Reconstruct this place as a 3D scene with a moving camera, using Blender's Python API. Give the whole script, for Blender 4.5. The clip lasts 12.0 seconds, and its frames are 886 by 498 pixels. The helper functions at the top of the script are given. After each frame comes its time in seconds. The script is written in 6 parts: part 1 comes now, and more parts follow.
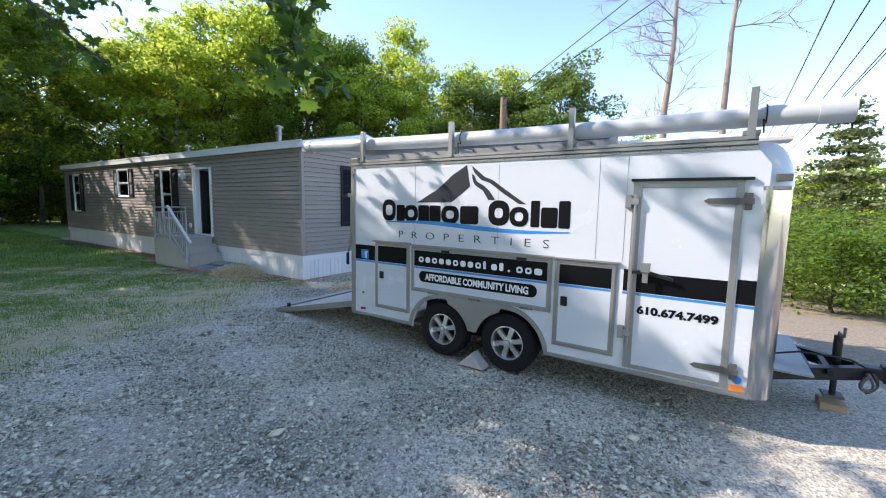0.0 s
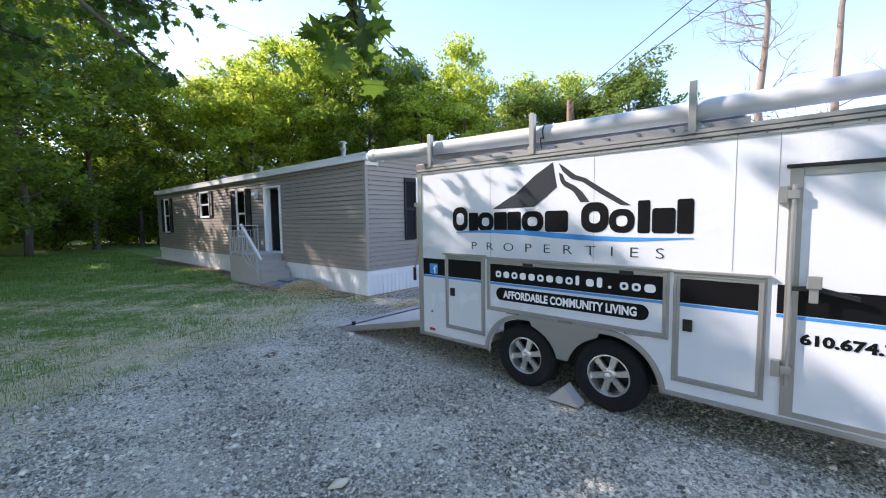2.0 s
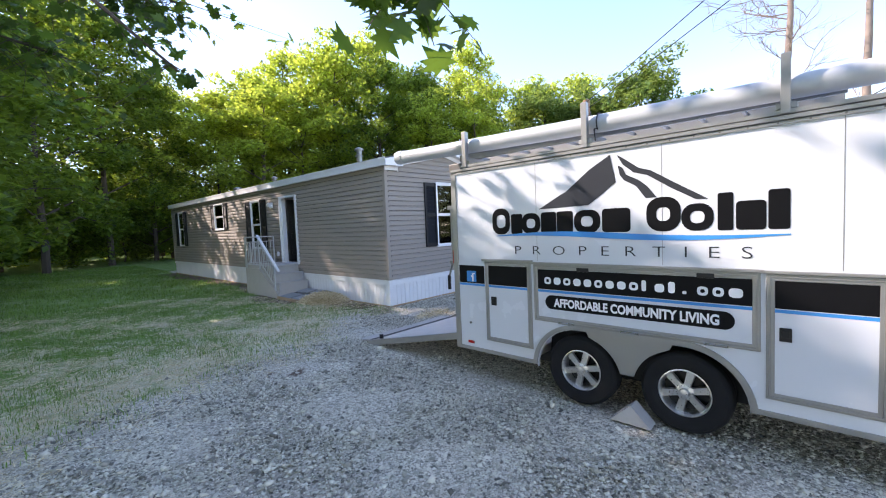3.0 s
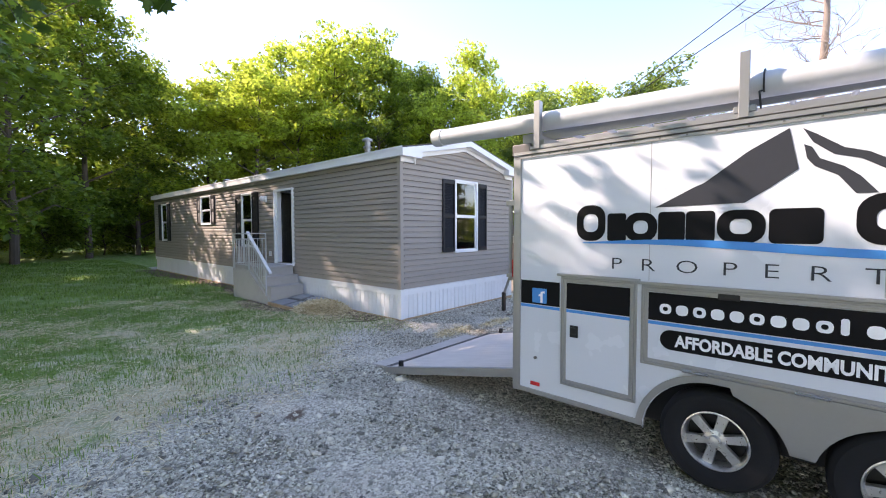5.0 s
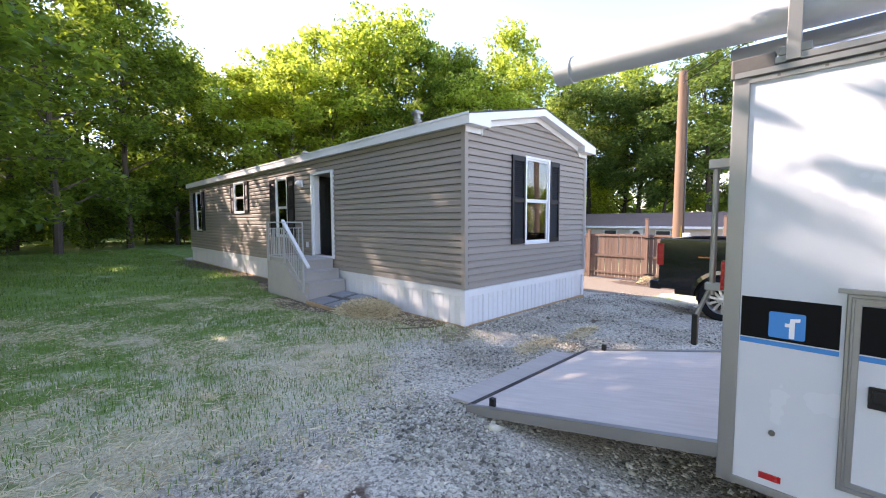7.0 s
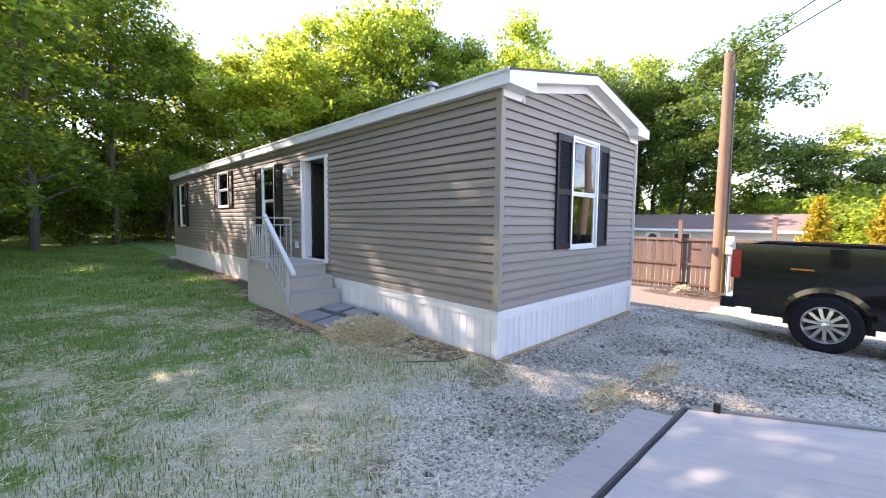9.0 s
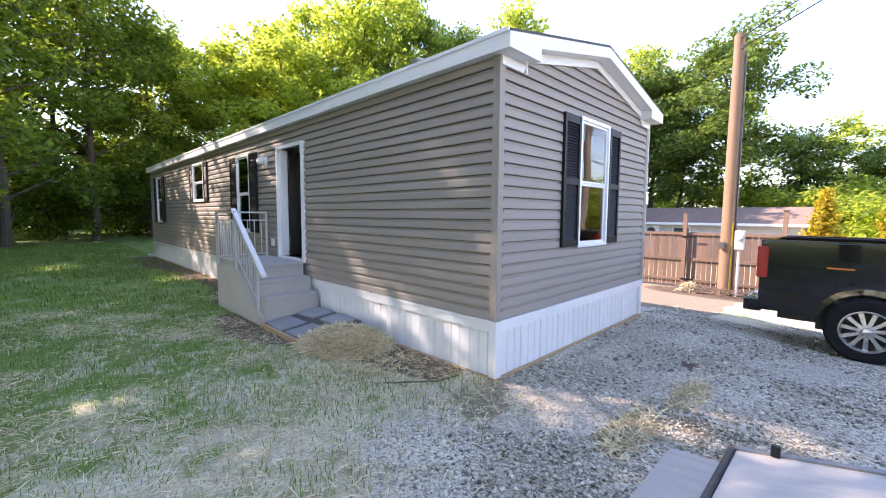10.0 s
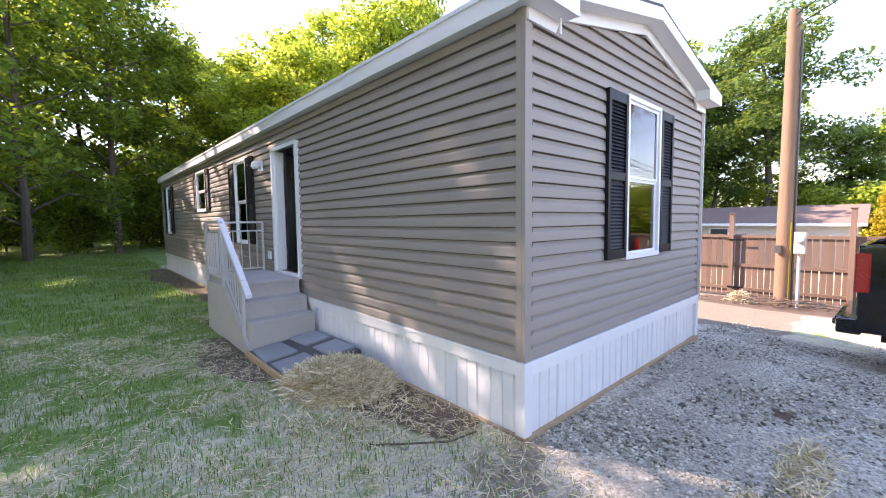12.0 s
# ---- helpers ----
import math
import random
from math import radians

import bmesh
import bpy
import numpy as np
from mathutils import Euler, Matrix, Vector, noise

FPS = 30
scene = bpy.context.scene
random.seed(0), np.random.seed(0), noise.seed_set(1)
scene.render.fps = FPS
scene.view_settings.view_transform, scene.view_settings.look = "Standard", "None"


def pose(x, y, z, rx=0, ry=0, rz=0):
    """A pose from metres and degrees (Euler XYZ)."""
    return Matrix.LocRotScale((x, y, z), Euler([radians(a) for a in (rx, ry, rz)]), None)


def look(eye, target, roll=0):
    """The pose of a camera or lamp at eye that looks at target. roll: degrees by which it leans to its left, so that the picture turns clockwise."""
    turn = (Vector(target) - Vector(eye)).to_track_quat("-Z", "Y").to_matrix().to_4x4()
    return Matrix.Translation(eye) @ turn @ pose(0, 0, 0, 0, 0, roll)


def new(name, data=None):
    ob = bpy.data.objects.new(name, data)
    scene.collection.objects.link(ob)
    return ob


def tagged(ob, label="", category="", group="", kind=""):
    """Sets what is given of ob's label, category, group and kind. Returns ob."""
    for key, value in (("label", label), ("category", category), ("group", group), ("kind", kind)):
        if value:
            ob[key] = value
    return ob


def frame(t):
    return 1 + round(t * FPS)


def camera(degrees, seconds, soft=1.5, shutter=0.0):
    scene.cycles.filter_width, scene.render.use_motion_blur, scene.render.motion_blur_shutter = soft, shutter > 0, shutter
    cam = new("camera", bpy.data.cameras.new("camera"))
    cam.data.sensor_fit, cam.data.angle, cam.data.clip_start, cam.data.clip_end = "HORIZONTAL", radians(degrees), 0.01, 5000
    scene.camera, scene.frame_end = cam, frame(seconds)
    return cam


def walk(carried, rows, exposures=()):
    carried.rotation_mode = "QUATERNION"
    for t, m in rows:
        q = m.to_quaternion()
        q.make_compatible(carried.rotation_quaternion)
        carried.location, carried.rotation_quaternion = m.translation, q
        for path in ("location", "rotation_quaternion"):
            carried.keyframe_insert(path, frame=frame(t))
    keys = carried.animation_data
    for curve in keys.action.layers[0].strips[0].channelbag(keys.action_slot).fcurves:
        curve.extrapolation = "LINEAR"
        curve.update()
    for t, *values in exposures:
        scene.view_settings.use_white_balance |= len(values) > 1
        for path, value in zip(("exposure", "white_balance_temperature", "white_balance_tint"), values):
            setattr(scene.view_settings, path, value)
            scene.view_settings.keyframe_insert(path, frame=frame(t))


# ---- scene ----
cam = camera(95.0, 12.0, soft=1.1)
PATH = [
    (0, (-6.434, -8.18, 1.916), (-4.76, -7.106, 1.701), 1.0),
    (0.5, (-6.352, -8.012, 1.912), (-4.669, -6.947, 1.727), -0.2),
    (1, (-6.239, -7.892, 1.876), (-4.586, -6.776, 1.72), -0.1),
    (1.5, (-6.106, -7.809, 1.855), (-4.552, -6.558, 1.709), 0.3),
    (2, (-6.027, -7.653, 1.845), (-4.526, -6.341, 1.696), -0.8),
    (2.5, (-6.01, -7.362, 1.825), (-4.521, -6.035, 1.689), -1.7),
    (3, (-5.958, -7.138, 1.817), (-4.484, -5.791, 1.703), -2.4),
    (5, (-5.436, -5.838, 1.777), (-3.93, -4.525, 1.688), -0.1),
    (5.5, (-5.267, -5.465, 1.776), (-3.811, -4.101, 1.643), -0.1),
    (6, (-5.124, -5.03, 1.764), (-3.664, -3.667, 1.657), -0.2),
    (6.5, (-4.979, -4.699, 1.73), (-3.578, -3.278, 1.604), -0.3),
    (8.5, (-4.069, -3.237, 1.724), (-2.645, -1.842, 1.562), 0.2),
    (9, (-3.827, -2.952, 1.692), (-2.428, -1.529, 1.553), 0.6),
    (9.5, (-3.571, -2.707, 1.682), (-2.128, -1.338, 1.478), -0.1),
    (10, (-3.23, -2.455, 1.687), (-1.816, -1.049, 1.521), 0.4),
    (10.5, (-3.035, -2.234, 1.683), (-1.652, -0.796, 1.534), 0.5),
    (11, (-2.858, -2.039, 1.698), (-1.443, -0.634, 1.544), -0.4),
    (11.5, (-2.649, -1.911, 1.705), (-1.262, -0.476, 1.568), -0.7),
    (12, (-2.471, -1.831, 1.705), (-1.134, -0.349, 1.565), -0.7),
]
walk(cam, [(t, look(eye, target, roll)) for t, eye, target, roll in PATH], [(0, 1.44, 6100, 18), (3, 1.76, 6400, 24), (5.5, 1.98, 6800, 27), (9.5, 2.24, 6800, 28), (12, 2.28, 6900, 31)])

# ---- sky, sun and exposure ----
SUN_DIR = Vector((-0.75, 1.54, 1.22)).normalized()
world = bpy.data.worlds.new("sky")
scene.world = world
world.use_nodes = True
wn = world.node_tree
sky = wn.nodes.new("ShaderNodeTexSky")
sky.sky_type = 'NISHITA'
sky.sun_disc = False
sky.sun_elevation = math.asin(SUN_DIR.z)
sky.sun_rotation = math.atan2(SUN_DIR.x, SUN_DIR.y)
sky.dust_density = 0.2
wn.links.new(sky.outputs[0], wn.nodes["Background"].inputs[0])
wn.nodes["Background"].inputs[1].default_value = 0.15
sun_data = bpy.data.lights.new("sun", 'SUN')
sun_data.energy = 3.2
sun_data.angle = radians(0.5)
sun_data.color = (1.0, 0.9, 0.76)
sun_lamp = new("sun", sun_data)
sun_lamp.matrix_world = look(SUN_DIR * 60, (0, 0, 0))


# ---- materials ----
class Nodes:
    """A small wrapper for building node trees."""

    def __init__(self, name):
        self.m = bpy.data.materials.new(name)
        self.m.use_nodes = True
        self.t = self.m.node_tree
        self.t.nodes.clear()
        self.out = self.add("ShaderNodeOutputMaterial")

    def add(self, kind, **props):
        n = self.t.nodes.new(kind)
        for k, v in props.items():
            if k == "operation":
                n.operation = v
            elif k == "feature":
                n.feature = v
            elif k == "blend":
                n.blend_type = v
            elif k == "attr":
                n.attribute_name = v
            elif k == "dims":
                n.noise_dimensions = v
        return n

    def link(self, a, b):
        self.t.links.new(a, b)

    def coords(self):
        return self.add("ShaderNodeTexCoord").outputs["Object"]

    def place(self):
        return self.add("ShaderNodeNewGeometry").outputs["Position"]

    def noise(self, vec, scale, detail=3.0, rough=0.55, stretch=None):
        if stretch:
            mp = self.add("ShaderNodeMapping")
            mp.inputs["Scale"].default_value = stretch
            self.link(vec, mp.inputs["Vector"])
            vec = mp.outputs[0]
        n = self.add("ShaderNodeTexNoise")
        n.inputs["Scale"].default_value = scale
        n.inputs["Detail"].default_value = detail
        n.inputs["Roughness"].default_value = rough
        self.link(vec, n.inputs["Vector"])
        return n.outputs["Fac"]

    def voronoi(self, vec, scale, feature='F1'):
        n = self.add("ShaderNodeTexVoronoi", feature=feature)
        n.inputs["Scale"].default_value = scale
        self.link(vec, n.inputs["Vector"])
        return n

    def ramp(self, fac, stops):
        n = self.add("ShaderNodeValToRGB")
        el = n.color_ramp.elements
        while len(el) < len(stops):
            el.new(0.5)
        for e, (p, c) in zip(el, stops):
            e.position = p
            e.color = (*c, 1) if len(c) == 3 else c
        self.link(fac, n.inputs[0])
        return n.outputs[0]

    def mix(self, fac, a, b, blend='MIX'):
        n = self.add("ShaderNodeMix")
        n.data_type = 'RGBA'
        n.blend_type = blend
        for sock, val in ((n.inputs[0], fac), (n.inputs[6], a), (n.inputs[7], b)):
            if isinstance(val, (int, float)):
                sock.default_value = val
            elif isinstance(val, tuple):
                sock.default_value = (*val, 1)
            else:
                self.link(val, sock)
        return n.outputs[2]

    def math(self, op, a, b=0.0):
        n = self.add("ShaderNodeMath", operation=op)
        for sock, val in ((n.inputs[0], a), (n.inputs[1], b)):
            if isinstance(val, (int, float)):
                sock.default_value = val
            else:
                self.link(val, sock)
        return n.outputs[0]

    def bump(self, height, strength, dist=0.01):
        n = self.add("ShaderNodeBump")
        n.inputs["Strength"].default_value = strength
        n.inputs["Distance"].default_value = dist
        self.link(height, n.inputs["Height"])
        return n.outputs[0]

    def surface(self, color, rough=0.5, metal=0.0, normal=None, coat=0.0, spec=None):
        p = self.add("ShaderNodeBsdfPrincipled")
        for key, val in (("Base Color", color), ("Roughness", rough), ("Metallic", metal)):
            s = p.inputs[key]
            if isinstance(val, tuple):
                s.default_value = (*val, 1)
            elif isinstance(val, (int, float)):
                s.default_value = val
            else:
                self.link(val, s)
        p.inputs["Coat Weight"].default_value = coat
        if spec is not None:
            p.inputs["Specular IOR Level"].default_value = spec
        if normal is not None:
            self.link(normal, p.inputs["Normal"])
        self.link(p.outputs[0], self.out.inputs[0])
        return self.m


def plain(name, color, rough=0.5, metal=0.0, vary=0.12, big=1.2, fine=40.0, bump=0.15, coat=0.0, stretch=None, each=0.0, dirt=0.0, spec=None):
    """A surface of one base colour with stains, grain, fine relief and a shift from piece to piece."""
    n = Nodes(name)
    v = n.coords()
    a = n.noise(v, big, 4.0)
    b = n.noise(v, fine, 3.0, stretch=stretch)
    lo = tuple(max(0.0, c * (1 - vary)) for c in color)
    hi = tuple(min(1.0, c * (1 + vary)) for c in color)
    col = n.mix(n.math('ADD', n.math('MULTIPLY', a, 0.55), n.math('MULTIPLY', b, 0.45)), lo, hi)
    if each:
        r = n.add("ShaderNodeObjectInfo").outputs["Random"]
        k = n.math('ADD', n.math('MULTIPLY', r, 2 * each), 1 - each)
        comb = n.add("ShaderNodeCombineColor")
        for i in range(3):
            n.link(k, comb.inputs[i])
        col = n.mix(1.0, col, comb.outputs[0], 'MULTIPLY')
    if dirt:
        d = n.ramp(n.noise(v, 3.0, 6.0, 0.7), [(0.5, (0, 0, 0)), (0.75, (dirt, dirt, dirt))])
        col = n.mix(d, col, (0.22, 0.18, 0.13))
    rg = n.math('ADD', n.math('MULTIPLY', b, 0.2), max(0.02, rough - 0.1))
    return n.surface(col, rg, metal, n.bump(b, bump, 0.004), coat, spec)


def leafy(name, dark, light, glow, share=0.42):
    """Leaves: each island its own green, light passing through."""
    n = Nodes(name)
    r = n.add("ShaderNodeNewGeometry").outputs["Random Per Island"]
    v = n.coords()
    f = n.math('ADD', n.math('MULTIPLY', r, 0.6), n.math('MULTIPLY', n.noise(v, 0.45, 3.0), 0.5))
    col = n.ramp(f, [(0.2, dark), (0.72, light)])
    gl = n.mix(n.ramp(f, [(0.25, (0, 0, 0)), (0.8, (1, 1, 1))]), tuple(c * 0.45 for c in glow), glow)
    p = n.add("ShaderNodeBsdfPrincipled")
    n.link(col, p.inputs["Base Color"])
    p.inputs["Roughness"].default_value = 0.5
    p.inputs["Specular IOR Level"].default_value = 0.3
    t = n.add("ShaderNodeBsdfTranslucent")
    n.link(gl, t.inputs["Color"])
    mx = n.add("ShaderNodeMixShader")
    mx.inputs[0].default_value = share
    n.link(p.outputs[0], mx.inputs[1])
    n.link(t.outputs[0], mx.inputs[2])
    n.link(mx.outputs[0], n.out.inputs[0])
    return n.m


def glazing(name, tint=(0.9, 0.95, 0.95)):
    n = Nodes(name)
    tr = n.add("ShaderNodeBsdfTransparent")
    tr.inputs[0].default_value = (*tint, 1)
    gl = n.add("ShaderNodeBsdfGlossy")
    gl.inputs["Roughness"].default_value = 0.01
    fr = n.add("ShaderNodeFresnel")
    fr.inputs[0].default_value = 2.0
    mx = n.add("ShaderNodeMixShader")
    n.link(fr.outputs[0], mx.inputs[0])
    n.link(tr.outputs[0], mx.inputs[1])
    n.link(gl.outputs[0], mx.inputs[2])
    n.link(mx.outputs[0], n.out.inputs[0])
    return n.m


def wooden(name, a, b, along=(1, 1, 1), scale=6.0, rough=0.75, each=0.12):
    n = Nodes(name)
    v = n.coords()
    g = n.noise(v, scale, 6.0, 0.65, stretch=along)
    s = n.noise(v, 1.1, 4.0)
    col = n.mix(n.math('ADD', n.math('MULTIPLY', g, 0.75), n.math('MULTIPLY', s, 0.3)), a, b)
    r = n.add("ShaderNodeObjectInfo").outputs["Random"]
    k = n.math('ADD', n.math('MULTIPLY', r, 2 * each), 1 - each)
    comb = n.add("ShaderNodeCombineColor")
    for i in range(3):
        n.link(k, comb.inputs[i])
    col = n.mix(1.0, col, comb.outputs[0], 'MULTIPLY')
    return n.surface(col, rough, 0.0, n.bump(g, 0.3, 0.004))


def ground_material():
    """Gravel, lawn, bare soil and pale dirt on one sheet, by the masks lawn, soil and dry."""
    n = Nodes("ground_cover")
    v = n.place()
    cell = n.voronoi(v, 50.0)
    small = n.voronoi(v, 115.0)
    sep = n.add("ShaderNodeSeparateColor")
    n.link(cell.outputs["Color"], sep.inputs[0])
    sep2 = n.add("ShaderNodeSeparateColor")
    n.link(small.outputs["Color"], sep2.inputs[0])
    tone = n.math('ADD', n.math('MULTIPLY', sep.outputs[0], 0.55), n.math('MULTIPLY', sep2.outputs[0], 0.45))
    gravel = n.ramp(tone, [(0.1, (0.12, 0.11, 0.09)), (0.5, (0.55, 0.50, 0.39)), (0.92, (0.88, 0.82, 0.67))])
    gravel = n.mix(n.ramp(n.noise(v, 0.55, 5.0, 0.6), [(0.40, (0, 0, 0)), (0.68, (0.75, 0.75, 0.75))]), gravel, (0.38, 0.325, 0.26))
    fine = n.noise(v, 55.0, 4.0, 0.7)
    mid = n.noise(v, 2.2, 5.0, 0.65)
    straw = n.ramp(n.noise(v, 38.0, 5.0, 0.75), [(0.3, (0.36, 0.31, 0.20)), (0.62, (0.80, 0.72, 0.53))])
    green = n.ramp(fine, [(0.3, (0.09, 0.16, 0.033)), (0.7, (0.26, 0.38, 0.095))])
    spot = n.add("ShaderNodeSeparateXYZ")
    n.link(v, spot.inputs[0])
    worn = n.add("ShaderNodeMapRange")
    n.link(spot.outputs[1], worn.inputs[0])
    for k, val in ((1, 2.5), (2, 7.5), (3, 1.0), (4, 0.3)):
        worn.inputs[k].default_value = val
    verge = n.add("ShaderNodeMapRange")
    n.link(n.math('SUBTRACT', spot.outputs[1], n.math('MULTIPLY', spot.outputs[0], 0.42)), verge.inputs[0])
    for k, val in ((1, 1.0), (2, 3.6), (3, 0.13), (4, -0.04)):
        verge.inputs[k].default_value = val
    strewn = n.math('MULTIPLY', n.ramp(n.math('ADD', mid, verge.outputs[0]), [(0.44, (0, 0, 0)), (0.6, (0.9, 0.9, 0.9))]), worn.outputs[0])
    lawn = n.mix(strewn, green, straw)
    soil = n.ramp(fine, [(0.3, (0.085, 0.058, 0.042)), (0.7, (0.23, 0.165, 0.12))])
    dirt = n.ramp(n.noise(v, 22.0, 6.0, 0.7), [(0.3, (0.18, 0.145, 0.1)), (0.7, (0.38, 0.315, 0.235))])
    col = gravel
    rag = n.math('MULTIPLY', n.math('SUBTRACT', n.noise(v, 7.0, 6.0, 0.75), 0.5), 0.9)
    for nm, c in (("dry", dirt), ("lawn", lawn), ("soil", soil)):
        at = n.add("ShaderNodeAttribute", attr=nm)
        f = n.ramp(n.math('ADD', at.outputs["Fac"], n.math('MULTIPLY', rag, 1.0)), [(0.4, (0, 0, 0)), (0.6, (1, 1, 1))])
        f = n.math('MULTIPLY', f, n.math('GREATER_THAN', at.outputs["Fac"], 0.01))
        col = n.mix(f, col, c)
    h = n.math('ADD', n.math('MULTIPLY', cell.outputs["Distance"], -0.9), n.math('MULTIPLY', fine, 0.5))
    return n.surface(col, 0.92, 0.0, n.bump(h, 0.6, 0.016), spec=0.2)


M_GROUND = ground_material()
M_SIDING = plain("taupe_vinyl", (0.325, 0.288, 0.252), 0.55, vary=0.06, fine=60, bump=0.08, stretch=(0.3, 0.3, 3), each=0.03, spec=0.15)
M_WHITE = plain("white_vinyl", (0.78, 0.79, 0.8), 0.42, vary=0.05, fine=30, bump=0.06, each=0.03, dirt=0.12)
M_TRIM = plain("white_trim", (0.8, 0.8, 0.8), 0.4, vary=0.04, bump=0.05)
M_SHUTTER = plain("black_shutter", (0.010, 0.010, 0.012), 0.5, vary=0.2, bump=0.1, spec=0.25)
M_SHINGLE = plain("roof_shingle", (0.09, 0.085, 0.08), 0.9, vary=0.4, fine=90, bump=0.5)
M_GLASS = glazing("window_glass")
M_SCREEN = plain("insect_screen", (0.04, 0.042, 0.045), 0.6)
# Dark base colour paints the shade of the room and of the siding joints.
M_DARK = plain("shade_dark_interior", (0.10, 0.09, 0.08), 0.8)
M_DOOR = plain("black_door", (0.01, 0.01, 0.011), 0.35)
M_CONC = plain("concrete", (0.46, 0.44, 0.405), 0.85, vary=0.12, big=2.5, fine=70, bump=0.3, dirt=0.2)
M_SLATE = plain("flagstone", (0.30, 0.31, 0.32), 0.7, vary=0.3, big=5, fine=30, bump=0.35, each=0.15)
M_PEBBLE = plain("dark_pebble", (0.10, 0.095, 0.09), 0.9, vary=0.5, fine=60, bump=0.8)
M_RAIL = plain("grey_painted_steel", (0.55, 0.56, 0.56), 0.4, 0.2, bump=0.05)
M_ALU = plain("aluminium", (0.31, 0.31, 0.30), 0.42, 0.7, vary=0.1, big=3, fine=70, bump=0.06)
M_CHROME = plain("polished_steel", (0.50, 0.50, 0.49), 0.12, 1.0, vary=0.05, big=4, bump=0.0)
M_RIM = plain("brushed_alloy", (0.60, 0.59, 0.57), 0.30, 0.85, vary=0.08, big=6, fine=60, bump=0.04)
M_TRAILER = plain("white_trailer_skin", (0.60, 0.625, 0.66), 0.25, vary=0.015, big=0.7, fine=3, bump=0.0, coat=0.2)
M_BLACKVINYL = plain("black_vinyl", (0.005, 0.005, 0.006), 0.45, vary=0.1, bump=0.0, spec=0.12)
M_GREYVINYL = plain("charcoal_vinyl", (0.035, 0.038, 0.044), 0.45, vary=0.1, bump=0.0, spec=0.15)
M_BLUEVINYL = plain("blue_vinyl", (0.03, 0.24, 0.6), 0.35, vary=0.05, bump=0.02)
M_WHITEVINYL = plain("white_vinyl_letter", (0.82, 0.82, 0.82), 0.35, vary=0.03, bump=0.02)
M_TYRE = plain("tyre_rubber", (0.014, 0.014, 0.015), 0.85, vary=0.3, fine=50, bump=0.3, spec=0.2)
M_BLACK = plain("black_steel", (0.012, 0.012, 0.013), 0.4, 0.3, bump=0.1)
M_RED = plain("red_lens", (0.45, 0.01, 0.01), 0.25, vary=0.1, bump=0.02, coat=0.4)
M_ORANGE = plain("orange_lens", (0.8, 0.22, 0.02), 0.3, vary=0.1, bump=0.02)
M_PVC = plain("grey_pvc", (0.50, 0.52, 0.53), 0.38, vary=0.08, big=1.5, fine=25, bump=0.05, dirt=0.15)
M_RUST = plain("dull_metal", (0.13, 0.122, 0.115), 0.5, 0.5, vary=0.3, fine=40, bump=0.2)
M_CHOCK = plain("grey_cast_block", (0.42, 0.40, 0.38), 0.6, vary=0.2, fine=30, bump=0.2)
M_PLY = wooden("bleached_plywood", (0.36, 0.32, 0.272), (0.68, 0.62, 0.55), along=(1.0, 9.0, 1.0), scale=2.6)
M_FENCE = wooden("weathered_cedar", (0.08, 0.05, 0.036), (0.29, 0.185, 0.13), along=(8, 8, 0.6), scale=2.5, each=0.2)
M_POLE = wooden("pole_wood", (0.16, 0.09, 0.05), (0.38, 0.235, 0.145), along=(10, 10, 0.5), scale=2.2)
M_LUMBER = wooden("raw_lumber", (0.3, 0.19, 0.1), (0.55, 0.38, 0.22), along=(6, 0.6, 6), scale=4)
M_BARK = plain("bark", (0.09, 0.07, 0.055), 0.95, vary=0.45, big=2, fine=14, bump=0.9, stretch=(1, 1, 0.25))
M_PALEBARK = plain("pale_bark", (0.27, 0.215, 0.17), 0.95, vary=0.4, big=2, fine=14, bump=0.8, stretch=(1, 1, 0.25))
# Sun and shade painted into the leaf greens: M_LEAF shaded, M_LEAF_Y sunlit.
M_LEAF = leafy("shaded_broad_leaves", (0.018, 0.044, 0.01), (0.11, 0.19, 0.032), (0.46, 0.60, 0.055), 0.44)
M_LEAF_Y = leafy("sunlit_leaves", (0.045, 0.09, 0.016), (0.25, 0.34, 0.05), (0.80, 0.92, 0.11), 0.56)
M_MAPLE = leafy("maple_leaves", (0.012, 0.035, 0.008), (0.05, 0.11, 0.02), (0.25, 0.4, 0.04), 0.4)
M_DEEP = leafy("deep_green_leaves", (0.035, 0.075, 0.02), (0.14, 0.23, 0.06), (0.36, 0.48, 0.09), 0.42)
M_PINE = leafy("pine_needles", (0.07, 0.10, 0.04), (0.22, 0.26, 0.10), (0.36, 0.40, 0.12), 0.35)
M_GOLD = leafy("golden_conifer", (0.30, 0.24, 0.02), (0.55, 0.42, 0.03), (0.7, 0.55, 0.04), 0.35)
M_GRASS = leafy("grass_blades", (0.06, 0.125, 0.022), (0.18, 0.31, 0.065), (0.34, 0.5, 0.08), 0.4)


def straw_material():
    n = Nodes("dry_straw")
    r = n.add("ShaderNodeNewGeometry").outputs["Random Per Island"]
    col = n.ramp(r, [(0.0, (0.36, 0.27, 0.13)), (0.4, (0.68, 0.55, 0.31)), (1.0, (0.88, 0.78, 0.54))])
    return n.surface(col, 0.7, spec=0.3)


